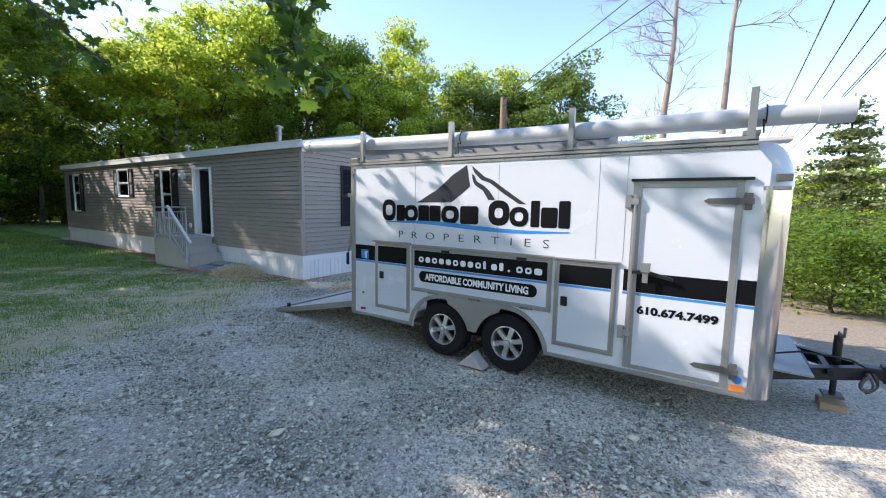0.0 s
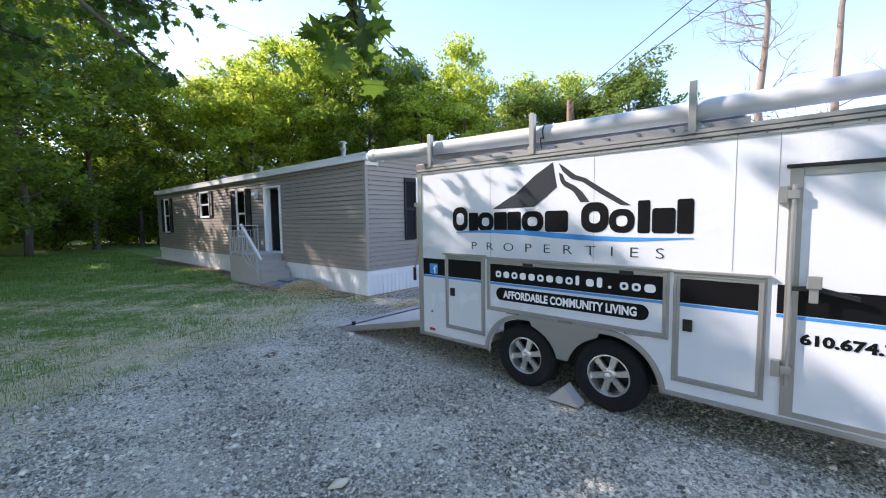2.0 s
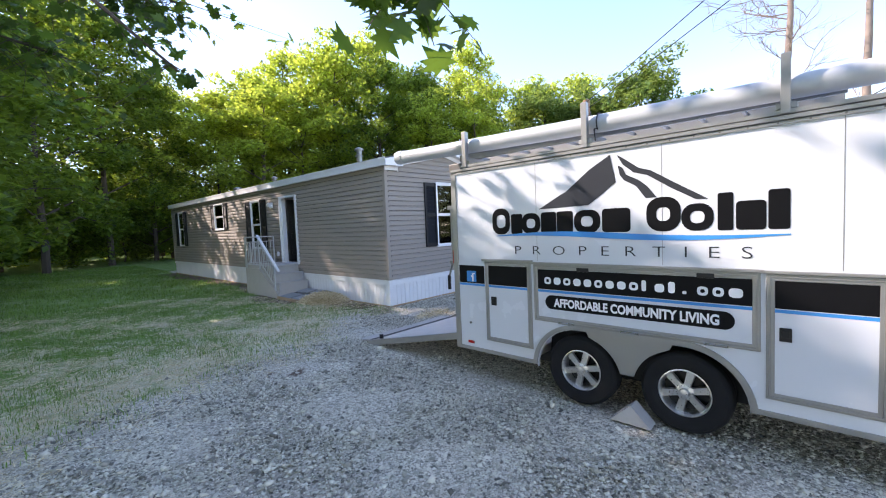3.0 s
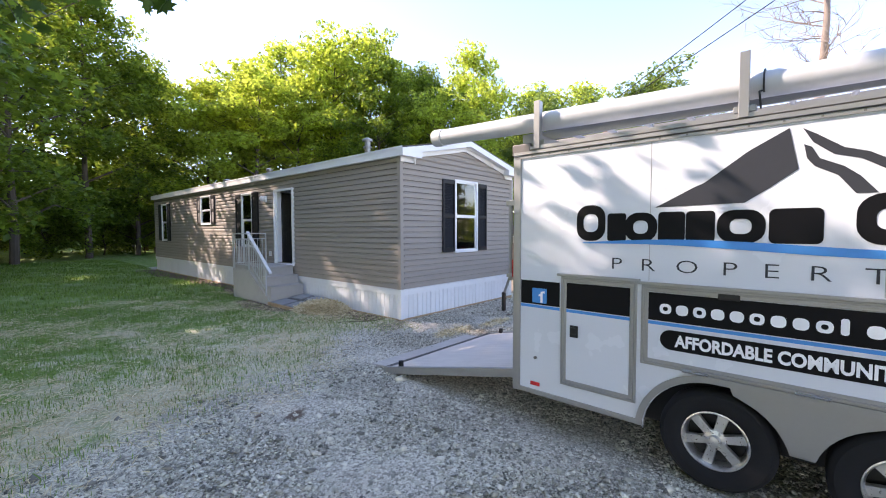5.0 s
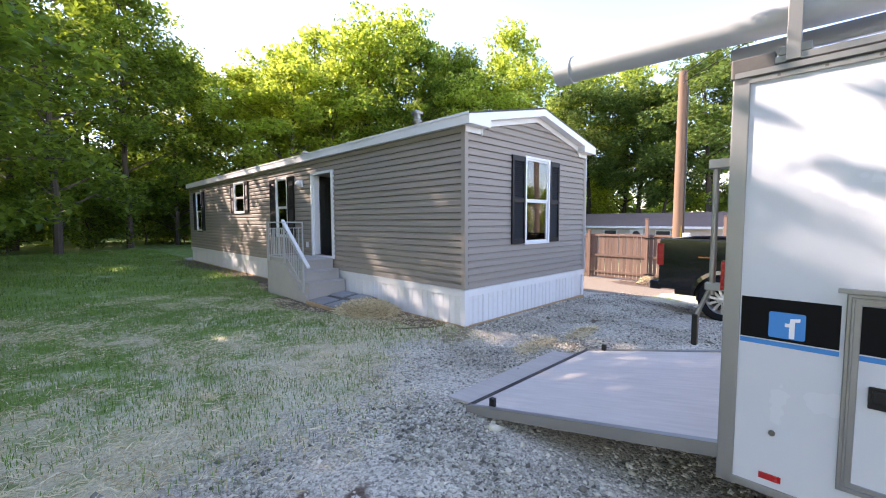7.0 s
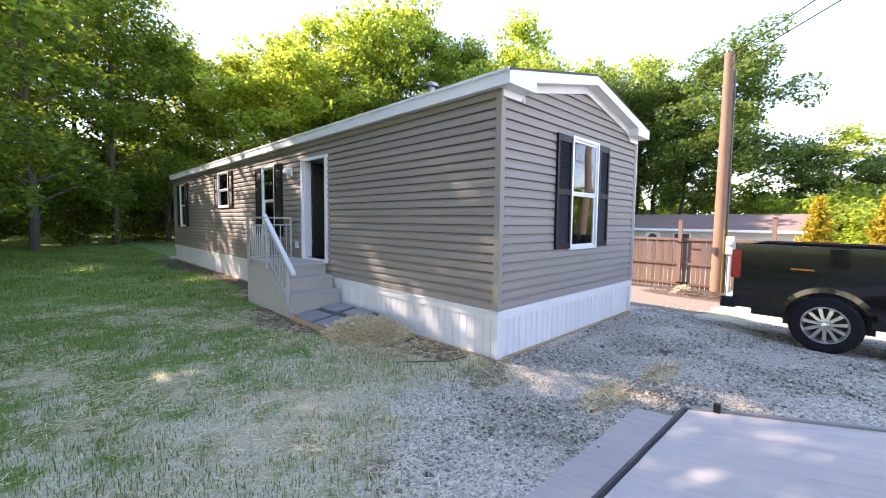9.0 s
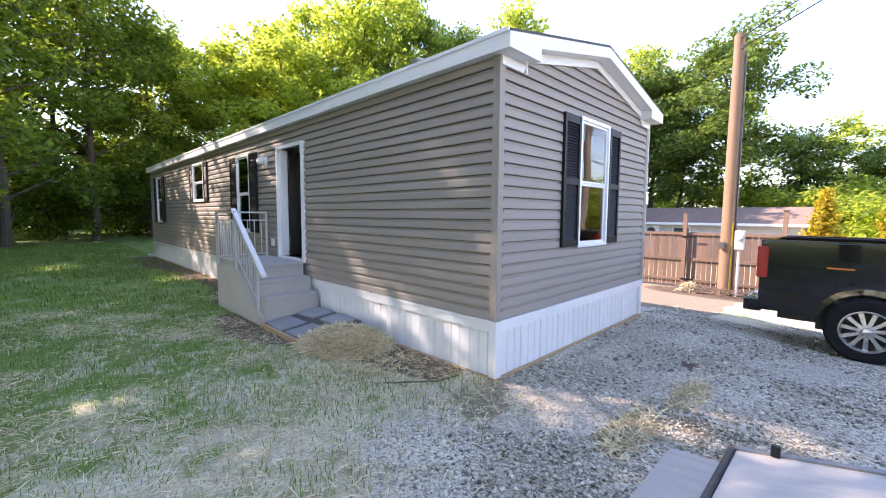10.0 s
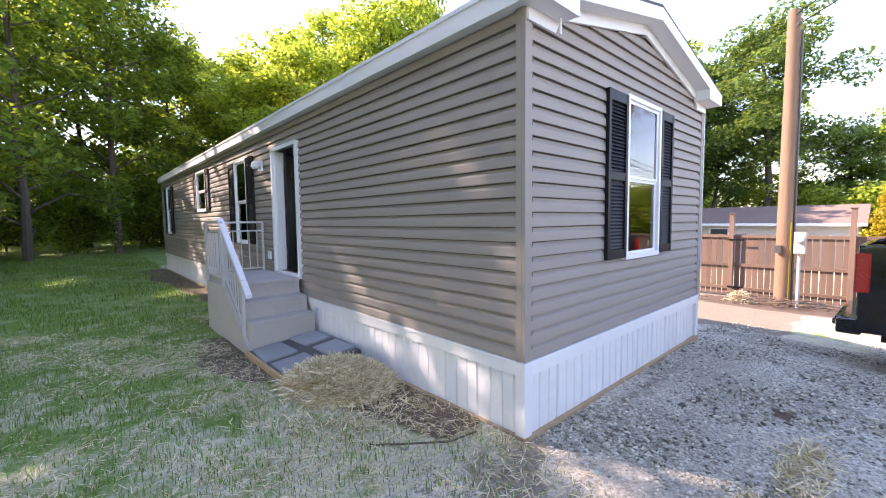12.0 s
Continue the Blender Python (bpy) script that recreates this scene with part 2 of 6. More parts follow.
M_STRAW = straw_material()
M_TRUCK = plain("black_car_paint", (0.003, 0.003, 0.004), 0.12, vary=0.1, big=1, fine=4, bump=0.0, coat=0.8, spec=0.4)
M_BEIGE = plain("beige_siding", (0.55, 0.49, 0.45), 0.7, vary=0.08, stretch=(0.2, 0.2, 6), fine=12, bump=0.3)
M_ROOF2 = plain("brown_shingle", (0.25, 0.18, 0.15), 0.95, vary=0.2, spec=0.1, fine=20, bump=0.4)
M_BRUSH = plain("brush_pile", (0.14, 0.10, 0.075), 0.95, vary=0.5, fine=25, bump=0.6)
M_LAMPGLASS = plain("frosted_lamp", (0.7, 0.7, 0.68), 0.3, vary=0.05, bump=0.02)


def stone_material():
    n = Nodes("crushed_stone")
    r = n.add("ShaderNodeNewGeometry").outputs["Random Per Island"]
    v = n.place()
    col = n.ramp(r, [(0.0, (0.12, 0.11, 0.09)), (0.45, (0.60, 0.555, 0.435)), (1.0, (0.92, 0.86, 0.70))])
    b = n.noise(v, 90.0, 3.0)
    col = n.mix(n.math('MULTIPLY', b, 0.35), col, (0.16, 0.145, 0.13))
    return n.surface(col, 0.88, 0.0, n.bump(b, 0.3, 0.003), spec=0.25)


M_STONE = stone_material()


# ---- mesh helpers ----
def bm_box(bm, a, b, bevel=0.0):
    """An axis-aligned box between two corners, edges rounded by bevel."""
    made = bmesh.ops.create_cube(bm, size=1)["verts"]
    for v in made:
        v.co = Vector([(a[i] + b[i]) / 2 + v.co[i] * (b[i] - a[i]) for i in range(3)])
    if bevel:
        edges = list({e for v in made for e in v.link_edges})
        bmesh.ops.bevel(bm, geom=edges, offset=bevel, segments=2, affect='EDGES', profile=0.6)
    return bm


def bm_rod(bm, p, q, r, r2=None, seg=12, caps=True):
    """A round bar from p to q."""
    p, q = Vector(p), Vector(q)
    d = q - p
    m = Matrix.Translation((p + q) / 2) @ d.to_track_quat('Z', 'Y').to_matrix().to_4x4()
    bmesh.ops.create_cone(bm, cap_ends=caps, segments=seg, radius1=r, radius2=r if r2 is None else r2, depth=d.length, matrix=m)
    return bm


def bm_prism(bm, outline, axis, lo, hi):
    """A flat outline (pairs in the two other axes, in order) drawn out along an axis."""
    def put(p, h):
        c = list(p)
        c.insert(axis, h)
        return bm.verts.new(c)
    a, b = [put(p, lo) for p in outline], [put(p, hi) for p in outline]
    n = len(a)
    bm.faces.new(a)
    bm.faces.new(b[::-1])
    for i in range(n):
        bm.faces.new((a[i], b[i], b[(i + 1) % n], a[(i + 1) % n]))
    bmesh.ops.recalc_face_normals(bm, faces=bm.faces[:])
    return bm


def bm_lathe(bm, profile, axis_pose, seg=32):
    """Turns a profile of (radius, height) about the z axis of a pose."""
    rings = []
    for r, h in profile:
        rings.append([bm.verts.new(axis_pose @ Vector((r * math.cos(2 * math.pi * i / seg), r * math.sin(2 * math.pi * i / seg), h))) for i in range(seg)])
    for s, t in zip(rings, rings[1:]):
        for i in range(seg):
            bm.faces.new((s[i], s[(i + 1) % seg], t[(i + 1) % seg], t[i]))
    bmesh.ops.recalc_face_normals(bm, faces=bm.faces[:])
    return bm


def bm_pipe(bm, points, r, seg=8):
    """A bent round bar through points."""
    for p, q in zip(points, points[1:]):
        bm_rod(bm, p, q, r, seg=seg)
    return bm


def bm_ring(bm, a0, a1, z0, z1, f, v0, v1):
    """A rectangular frame of width f in the xz plane, from v0 to v1 in y, in one piece."""
    def loop(k, v):
        return [bm.verts.new(c) for c in ((a0 + k, v, z0 + k), (a1 - k, v, z0 + k), (a1 - k, v, z1 - k), (a0 + k, v, z1 - k))]
    loops = [loop(0, v1), loop(0, v0 + 0.004), loop(0.004, v0), loop(f * 0.3, v0), loop(f * 0.36, v0 - 0.007), loop(f * 0.5, v0 - 0.007), loop(f * 0.56, v0), loop(f - 0.003, v0), loop(f, v0 + 0.004), loop(f, v1)]
    for p, q in zip(loops, loops[1:]):
        for i in range(4):
            bm.faces.new((p[i], p[(i + 1) % 4], q[(i + 1) % 4], q[i]))
    bmesh.ops.recalc_face_normals(bm, faces=bm.faces[:])
    return bm


def split_islands(bm):
    """The loose pieces of a mesh, each as a mesh of its own."""
    left = set(bm.verts)
    out = []
    while left:
        seed = left.pop()
        group, todo = {seed}, [seed]
        while todo:
            v = todo.pop()
            for e in v.link_edges:
                w = e.other_vert(v)
                if w not in group:
                    group.add(w)
                    todo.append(w)
        left -= group
        nb = bmesh.new()
        at = {v: nb.verts.new(v.co) for v in group}
        for f in {f for v in group for f in v.link_faces}:
            nb.faces.new([at[v] for v in f.verts])
        out.append(nb)
    bm.free()
    return out


def boxes(*items, bevel=0.0):
    bm = bmesh.new()
    for a, b in items:
        bm_box(bm, a, b, bevel)
    return bm


def rod(p, q, r, r2=None, seg=12):
    return bm_rod(bmesh.new(), p, q, r, r2, seg)


def prism(outline, axis, lo, hi):
    return bm_prism(bmesh.new(), outline, axis, lo, hi)


def finish(name, bm, material, smooth=False):
    me = bpy.data.meshes.new(name)
    bm.to_mesh(me)
    bm.free()
    me.materials.append(material)
    if smooth:
        me.polygons.foreach_set("use_smooth", [True] * len(me.polygons))
        me.set_sharp_from_angle(angle=radians(38))
    return me


def part(name, bm, material, parent, label="", smooth=False):
    """One mesh object under a thing or under a part."""
    ob = new(name, finish(name, bm, material, smooth))
    ob.parent = parent
    if label:
        tagged(ob, label)
    return ob


def solid(name, bm, material, label, category, group="", kind="", smooth=False):
    return tagged(new(name, finish(name, bm, material, smooth)), label, category, group, kind)


def thing(name, label, category, at=None, group="", kind=""):
    ob = new(name)
    ob.empty_display_size = 0.2
    if at is not None:
        ob.matrix_world = at
    return tagged(ob, label, category, group, kind)


def mesh_from(name, verts, faces, material):
    """A mesh from arrays: verts (n, 3), faces (m, k)."""
    me = bpy.data.meshes.new(name)
    k = faces.shape[1]
    me.vertices.add(len(verts))
    me.vertices.foreach_set("co", np.ascontiguousarray(verts, dtype=np.float32).ravel())
    me.loops.add(faces.size)
    me.loops.foreach_set("vertex_index", np.ascontiguousarray(faces, dtype=np.int32).ravel())
    me.polygons.add(len(faces))
    me.polygons.foreach_set("loop_start", np.arange(0, faces.size, k, dtype=np.int32))
    me.polygons.foreach_set("loop_total", np.full(len(faces), k, dtype=np.int32))
    me.update(calc_edges=True)
    me.validate()
    me.materials.append(material)
    return me


def letters(text, width, height, bold, depth=0.0015, spread=1.0):
    """A text as a mesh in the xy plane from the origin, fitted to a width and height."""
    cu = bpy.data.curves.new("text", 'FONT')
    cu.body, cu.size, cu.offset, cu.extrude, cu.resolution_u, cu.space_character = text, 1.0, bold, 0.01, 3, spread
    tmp = new("text", cu)
    dg = bpy.context.evaluated_depsgraph_get()
    me = bpy.data.meshes.new_from_object(tmp.evaluated_get(dg))
    bpy.data.objects.remove(tmp)
    bm = bmesh.new()
    bm.from_mesh(me)
    bpy.data.meshes.remove(me)
    xs, ys = [v.co.x for v in bm.verts], [v.co.y for v in bm.verts]
    x0, y0 = min(xs), min(ys)
    kx, ky = width / (max(xs) - x0), height / (max(ys) - y0)
    for v in bm.verts:
        v.co = Vector(((v.co.x - x0) * kx, (v.co.y - y0) * ky, v.co.z * depth / 0.01))
    return bm


# ---- ground ----
def rise(x, y):
    """Height of the ground: level round the home, falling gently away past its end."""
    x = np.asarray(x, float)
    y = np.asarray(y, float)
    fall = -0.083 * np.clip(x - 3.4, 0, 11.0) - 0.02 * np.clip(x - 14.4, 0, 30)
    return fall - 0.02 * np.clip(-y - 3.0, 0, 1.5) - 0.09 * np.clip((x - 2.2) / 2, 0, 1) * np.clip((-y - 0.8) / 1.8, 0, 1)


def soft(v, a, b):
    s = np.clip((np.asarray(v, float) - a) / (b - a), 0, 1)
    return s * s * (3 - 2 * s)


def cover(x, y):
    """Masks lawn, soil and dry at places of the plan."""
    x, y = np.asarray(x, float), np.asarray(y, float)
    wob = 0.35 * np.sin(x * 1.3 + 0.6 * y) + 0.22 * np.sin(2.9 * x - 1.7 * y + 1.0) + 0.15 * np.sin(5.1 * x + 4.3 * y)
    lawn = soft(y + wob * 0.7 + 0.35 + 0.42 * np.clip(-x - 1.5, 0, 5), -0.9, 1.3) * soft(-x + 0.2 * wob, -0.2, 0.3)
    lawn = np.maximum(lawn, soft(-x - 5.9 + wob * 0.7, 0.0, 1.4) * soft(y, -7.0, -3.0))
    lawn = np.maximum(lawn, soft(y, 17.5, 19) * np.ones_like(x))
    lawn = np.maximum(lawn, soft(x, 5.2, 5.8) * soft(-y - 0.2 * wob, 0.55, 0.8) * soft(y, -1.9, -1.5) * soft(-x, -9.6, -9.0))
    lawn = np.maximum(lawn, soft(x, 14, 15))
    lawn = np.maximum(lawn, soft(-x, 9, 11))
    soil = soft(x + 0.45 * wob, -0.95, -0.45) * soft(-x, -0.1, 0.0) * soft(y, 0.15, 0.6) * soft(-y, -17, -16)
    soil = np.maximum(soil, soft(0.95 - np.hypot((x + 1.05) / 0.62, (y - 3.4) / 1.6) + 0.3 * wob, 0, 0.6))
    soil = np.maximum(soil, 0.5 * soft(0.28 - np.abs(y + 0.22) + 0.1 * wob, 0, 0.3) * soft(x, 0.3, 0.8) * soft(-x, -4.3, -3.6))
    soil = np.maximum(soil, 0.9 * soft(1.5 - np.hypot((x - 11.2) / 1.3, (y - 0.1) / 1.7), 0, 0.5))
    dry = soft(x + 0.5 * wob, 5.2, 6.4) * soft(y + wob * 0.3, -1.5, -0.6) * soft(-x, -14, -12.5)
    dry = np.maximum(dry, 0.8 * soft(0.8 - np.hypot((x + 0.25) / 0.8, (y + 0.05) / 0.45), 0, 0.5))
    dry = np.maximum(dry, 0.7 * soft(0.5 - np.hypot((x + 1.9) / 0.5, (y + 0.25) / 0.4), 0, 0.4))
    dry = np.maximum(dry, soft(x * 0.35 - y, 9.6, 10.3) * soft(x, -2.5, -1.0))
    for cx, cy, r in ((2.0, -1.28, 0.2), (1.76, -0.66, 0.16), (-3.5, -2.25, 0.2), (-3.7, -2.0, 0.15)):
        soil = np.maximum(soil, 0.75 * soft(r - np.hypot(x - cx, (y - cy) * 1.6) + 0.05 * wob, 0, 0.12))
    for cx, cy, r in ((-2.33, -0.73, 0.3), (0.45, -1.67, 0.35), (-0.55, -0.3, 0.4)):
        dry = np.maximum(dry, 0.75 * soft(r - np.hypot(x - cx, (y - cy) * 1.4) + 0.08 * wob, 0, 0.2))
    lawn = np.maximum(lawn, 0.8 * soft(0.55 - np.hypot((x + 1.04) / 1.2, y - 0.73) + 0.1 * wob, 0, 0.3))
    return lawn, soil, dry


def build_ground():
    def steps(lo, hi, fine, far):
        mid = np.arange(lo, hi, fine)
        out, s, p = [], fine, hi
        while p < far:
            out.append(p)
            s *= 1.22
            p += s
        left, s, p = [], fine, lo - fine
        while p > -far:
            left.append(p)
            s *= 1.22
            p -= s
        return np.array(left[::-1] + list(mid) + out)
    xs, ys = steps(-9, 13, 0.11, 1500), steps(-12, 10, 0.11, 1500)
    gx, gy = np.meshgrid(xs, ys)
    gz = rise(gx, gy)
    near = np.exp(-((gx / 14) ** 2 + (gy / 14) ** 2))
    gz = gz + near * (0.012 * np.sin(3.1 * gx + 1.7 * gy) * np.sin(2.3 * gy - gx) + 0.006 * np.sin(9 * gx) * np.sin(8 * gy))
    lawn, soil, dry = cover(gx, gy)
    gz = gz + 0.03 * lawn * near
    mound = 0.09 * np.clip(1 - np.hypot((gx + 0.6) / 0.75, (gy - 1.95) / 0.8), 0, 1)
    gz = gz + mound
    nx, ny = len(xs), len(ys)
    idx = np.arange(nx * ny).reshape(ny, nx)
    faces = np.stack([idx[:-1, :-1], idx[:-1, 1:], idx[1:, 1:], idx[1:, :-1]], -1).reshape(-1, 4)
    me = mesh_from("ground", np.stack([gx, gy, gz], -1).reshape(-1, 3), faces, M_GROUND)
    for nm, val in (("lawn", lawn), ("soil", soil), ("dry", dry)):
        at = me.attributes.new(nm, 'FLOAT', 'POINT')
        at.data.foreach_set("value", val.astype(np.float32).ravel())
    me.polygons.foreach_set("use_smooth", [True] * len(me.polygons))
    return tagged(new("ground", me), "grey gravel drive merging into strawed patchy lawn", "ground", kind="structure")


build_ground()

# ---- the mobile home ----
HL, HW, ZS, ZE = 16.58, 4.06, 0.62, 3.22   # length, width, top of skirting, top of wall
DOOR = (4.10, 5.02, 0.92, 2.85)
FRONT_WINDOWS = [(6.48, 7.14, 1.34, 2.89), (9.72, 10.62, 2.05, 3.0), (14.72, 15.42, 1.40, 2.93)]
END_WINDOW = (1.69, 2.46, 1.33, 2.89)
home = thing("mobile_home", "single-wide mobile home, taupe vinyl siding, white skirting", "mobile home")

# shell with openings, set back behind the siding boards; its dark colour paints their shadow lines
T = 0.1


def wall_with_holes(length, holes, zlo, zhi, put):
    """Boxes that fill a wall round its openings. put maps (along0, z0, along1, z1) to two corners."""
    bm = bmesh.new()
    cuts = sorted({0.0, length, *(h[0] for h in holes), *(h[1] for h in holes)})
    for a, b in zip(cuts, cuts[1:]):
        spans = sorted((h[2], h[3]) for h in holes if h[0] <= a + 1e-6 and h[1] >= b - 1e-6)
        z = zlo
        for s0, s1 in spans + [(zhi, zhi)]:
            if s0 > z + 1e-4:
                bm_box(bm, *put(a, z, b, s0))
            z = max(z, s1)
    return bm


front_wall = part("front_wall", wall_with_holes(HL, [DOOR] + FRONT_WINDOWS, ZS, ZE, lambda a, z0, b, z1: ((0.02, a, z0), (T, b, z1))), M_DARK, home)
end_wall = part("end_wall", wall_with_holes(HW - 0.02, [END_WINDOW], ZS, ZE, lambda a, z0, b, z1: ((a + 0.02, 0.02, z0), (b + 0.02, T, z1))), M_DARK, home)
BACK_WINDOW = (11.2, 12.2, 1.4, 2.6)
part("back_wall", wall_with_holes(HL, [BACK_WINDOW], ZS, ZE, lambda a, z0, b, z1: ((HW - T, a, z0), (HW, b, z1))), M_SIDING, home)
part("far_end_wall", boxes(((T, HL - T, ZS), (HW - T, HL, ZE))), M_SIDING, home)
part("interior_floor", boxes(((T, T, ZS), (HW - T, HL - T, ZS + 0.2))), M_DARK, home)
part("interior_ceiling", boxes(((T, T, ZE - 0.08), (HW - T, HL - T, ZE))), M_TRIM, home)

COURSE = (ZE + 0.02 - ZS) / 23


def siding_profile(z0, h):
    """Dutch-lap course: (outward, height) pairs. The gap above bares the dark shell as a shadow line."""
    return [(0.0, z0 + 0.008), (0.027, z0 + 0.004), (0.028, z0 + 0.010), (0.024, z0 + h * 0.60), (0.020, z0 + h * 0.68), (0.006, z0 + h * 0.80), (0.004, z0 + h * 0.95), (0.0, z0 + h * 0.95)]


def siding(wall, length, holes, put, top=lambda a: ZE + 0.02):
    """Boards of one wall, each a part of its own, cut round the openings."""
    i = 0
    z = ZS
    while z < 3.75:
        h = COURSE
        spans = [(0.07, length - 0.07)]
        for h0, h1, zl, zh in holes:
            if z + h * 0.5 > zl and z + h * 0.5 < zh:
                spans = [s for a, b in spans for s in ((a, min(b, h0)), (max(a, h1), b)) if s[1] - s[0] > 0.02]
        for a, b in spans:
            a2, b2 = top(z)[0] if callable(top) and isinstance(top(z), tuple) else a, top(z)[1] if isinstance(top(z), tuple) else b
            a, b = max(a, a2), min(b, b2)
            if b - a < 0.05:
                continue
            bm = bmesh.new()
            prof = siding_profile(z, h)
            va = [bm.verts.new(put(a, o, zz)) for o, zz in prof]
            vb = [bm.verts.new(put(b, o, zz)) for o, zz in prof]
            for k in range(len(prof)):
                bm.faces.new((va[k], va[(k + 1) % len(prof)], vb[(k + 1) % len(prof)], vb[k]))
            bm.faces.new(va[::-1])
            bm.faces.new(vb)
            bmesh.ops.recalc_face_normals(bm, faces=bm.faces[:])
            part("siding_board", bm, M_SIDING, wall)
        z += h
        i += 1


def grown(h, m):
    return (h[0] - m, h[1] + m, h[2] - m, h[3] + m)


siding(front_wall, HL, [grown(DOOR, 0.06)] + [grown(w, 0.045) for w in FRONT_WINDOWS], lambda a, o, z: (0.02 - o, a, z), top=lambda z: (0.0, HL) if z < ZE - 0.02 else (1.0, 0.0))
RS = 0.216   # roof slope


def gable_span(z):
    if z + COURSE * 0.7 < ZE:
        return (0.0, HW)
    d = (z + COURSE * 0.6 - ZE) / RS
    return (d, HW - d)


part("gable", prism([(0.0, ZE), (HW, ZE), (HW / 2, ZE + RS * HW / 2)], 1, 0.022, T), M_SIDING, home)
siding(end_wall, HW, [grown(END_WINDOW, 0.045)], lambda a, o, z: (a, 0.02 - o, z), top=gable_span)
for cx, cy in ((0, 0), (HW, 0), (0, HL)):
    sx, sy = (1 if cx == 0 else -1), (1 if cy == 0 else -1)
    bm = bmesh.new()
    bm_box(bm, (min(cx - 0.012 * sx, cx + 0.075 * sx), min(cy - 0.012 * sy, cy + 0.02 * sy), ZS), (max(cx - 0.012 * sx, cx + 0.075 * sx), max(cy - 0.012 * sy, cy + 0.02 * sy), ZE + 0.03), 0.004)
    bm_box(bm, (min(cx - 0.012 * sx, cx + 0.02 * sx), min(cy + 0.0201 * sy, cy + 0.075 * sy), ZS), (max(cx - 0.012 * sx, cx + 0.02 * sx), max(cy + 0.0201 * sy, cy + 0.075 * sy), ZE + 0.03), 0.004)
    part("corner_post", bm, M_SIDING, home)

# skirting: ribbed vertical panels between a top rail and a ground strip
skirt = part("skirting", boxes(((0.02, 0.02, 0.0), (0.05, HL - 0.02, ZS)), ((0.05, 0.02, -0.05), (HW - 0.02, 0.05, ZS)), ((HW - 0.05, 0.05, -0.05), (HW - 0.02, HL, ZS)), ((0.05, HL - 0.05, -0.05), (HW - 0.05, HL - 0.02, ZS))), M_WHITE, home, "white vinyl skirting")


def skirt_panel():
    bm = bmesh.new()
    w, e = 0.4, 0.004
    prof = [(0.0, 0.0), (0.0, 0.012), (0.012, 0.014), (0.017, 0.002), (0.025, 0.002), (0.03, 0.014), (0.132, 0.014), (0.137, 0.004), (0.143, 0.004), (0.148, 0.014), (0.262, 0.014), (0.267, 0.004), (0.273, 0.004), (0.278, 0.014), (w - e, 0.014), (w - e, 0.0)]
    return bm_prism(bm, prof, 2, 0.03, 0.5)


panel_mesh = finish("skirting_panel", skirt_panel(), M_WHITE)
k = 0
while k * 0.4 < HL - 0.45:
    ob = new("skirting_panel", panel_mesh)
    ob.parent = skirt
    ob.matrix_basis = Matrix.Translation((0.02, 0.08 + k * 0.4, 0.0)) @ pose(0, 0, 0, 0, 0, 90)
    k += 1
for k in range(9):
    ob = new("skirting_panel", panel_mesh)
    ob.parent = skirt
    ob.matrix_basis = Matrix.Translation((0.48 + k * 0.4, 0.02, 0.0)) @ pose(0, 0, 0, 0, 0, 180)
part("top_rail", boxes(((-0.012, 0.06, 0.5), (0.02, HL, ZS - 0.004)), ((-0.02, 0.06, ZS - 0.03), (-0.0121, HL, ZS - 0.004)), bevel=0.003), M_WHITE, skirt)
part("top_rail", boxes(((0.06, -0.012, 0.5), (HW, 0.02, ZS - 0.004)), ((0.06, -0.02, ZS - 0.03), (HW, -0.0121, ZS - 0.004)), bevel=0.003), M_WHITE, skirt)
part("corner_trim", boxes(((-0.015, -0.015, 0.02), (0.08, 0.019, ZS - 0.006)), ((-0.015, 0.0191, 0.02), (0.019, 0.08, ZS - 0.006)), bevel=0.004), M_WHITE, skirt)
part("corner_trim", boxes(((HW - 0.08, -0.014, 0.0), (HW + 0.012, 0.019, ZS - 0.006)), bevel=0.004), M_WHITE, skirt)
part("ground_strip", boxes(((-0.03, -0.02, -0.02), (0.018, HL, 0.03)), bevel=0.004), M_LUMBER, skirt, "raw lumber strip")
part("ground_strip", boxes(((0.02, -0.03, -0.04), (HW, 0.018, 0.028)), bevel=0.004), M_LUMBER, skirt, "raw lumber strip")

# roof with fascia, soffit and gable trim
EX, OY = 0.09, 0.17
zr = lambda x: ZE + 0.14 + RS * (HW / 2 - abs(x - HW / 2))
roof_line = [(-EX, zr(-EX)), (HW / 2, zr(HW / 2)), (HW + EX, zr(HW + EX))]
roof = part("roof", prism([(x, z + 0.045) for x, z in roof_line] + [(x, z + 0.012) for x, z in roof_line[::-1]], 1, -OY - 0.015, HL + 0.12), M_SHINGLE, home, "dark shingled low gable roof")
part("fascia", boxes(((-EX - 0.018, -OY, zr(-EX) - 0.125), (-EX, HL + 0.1, zr(-EX) + 0.02)), bevel=0.004), M_TRIM, roof, "white fascia")
part("drip_edge", boxes(((-EX - 0.03, -OY - 0.01, zr(-EX) + 0.014), (-EX - 0.0185, HL + 0.1, zr(-EX) + 0.05))), M_TRIM, roof)
part("soffit", boxes(((-EX, -0.01, zr(-EX) - 0.115), (0.03, HL + 0.1, zr(-EX) - 0.1))), M_TRIM, roof)
part("fascia", boxes(((HW + EX, -OY, zr(-EX) - 0.125), (HW + EX + 0.018, HL + 0.1, zr(-EX) + 0.02)), bevel=0.004), M_TRIM, roof)
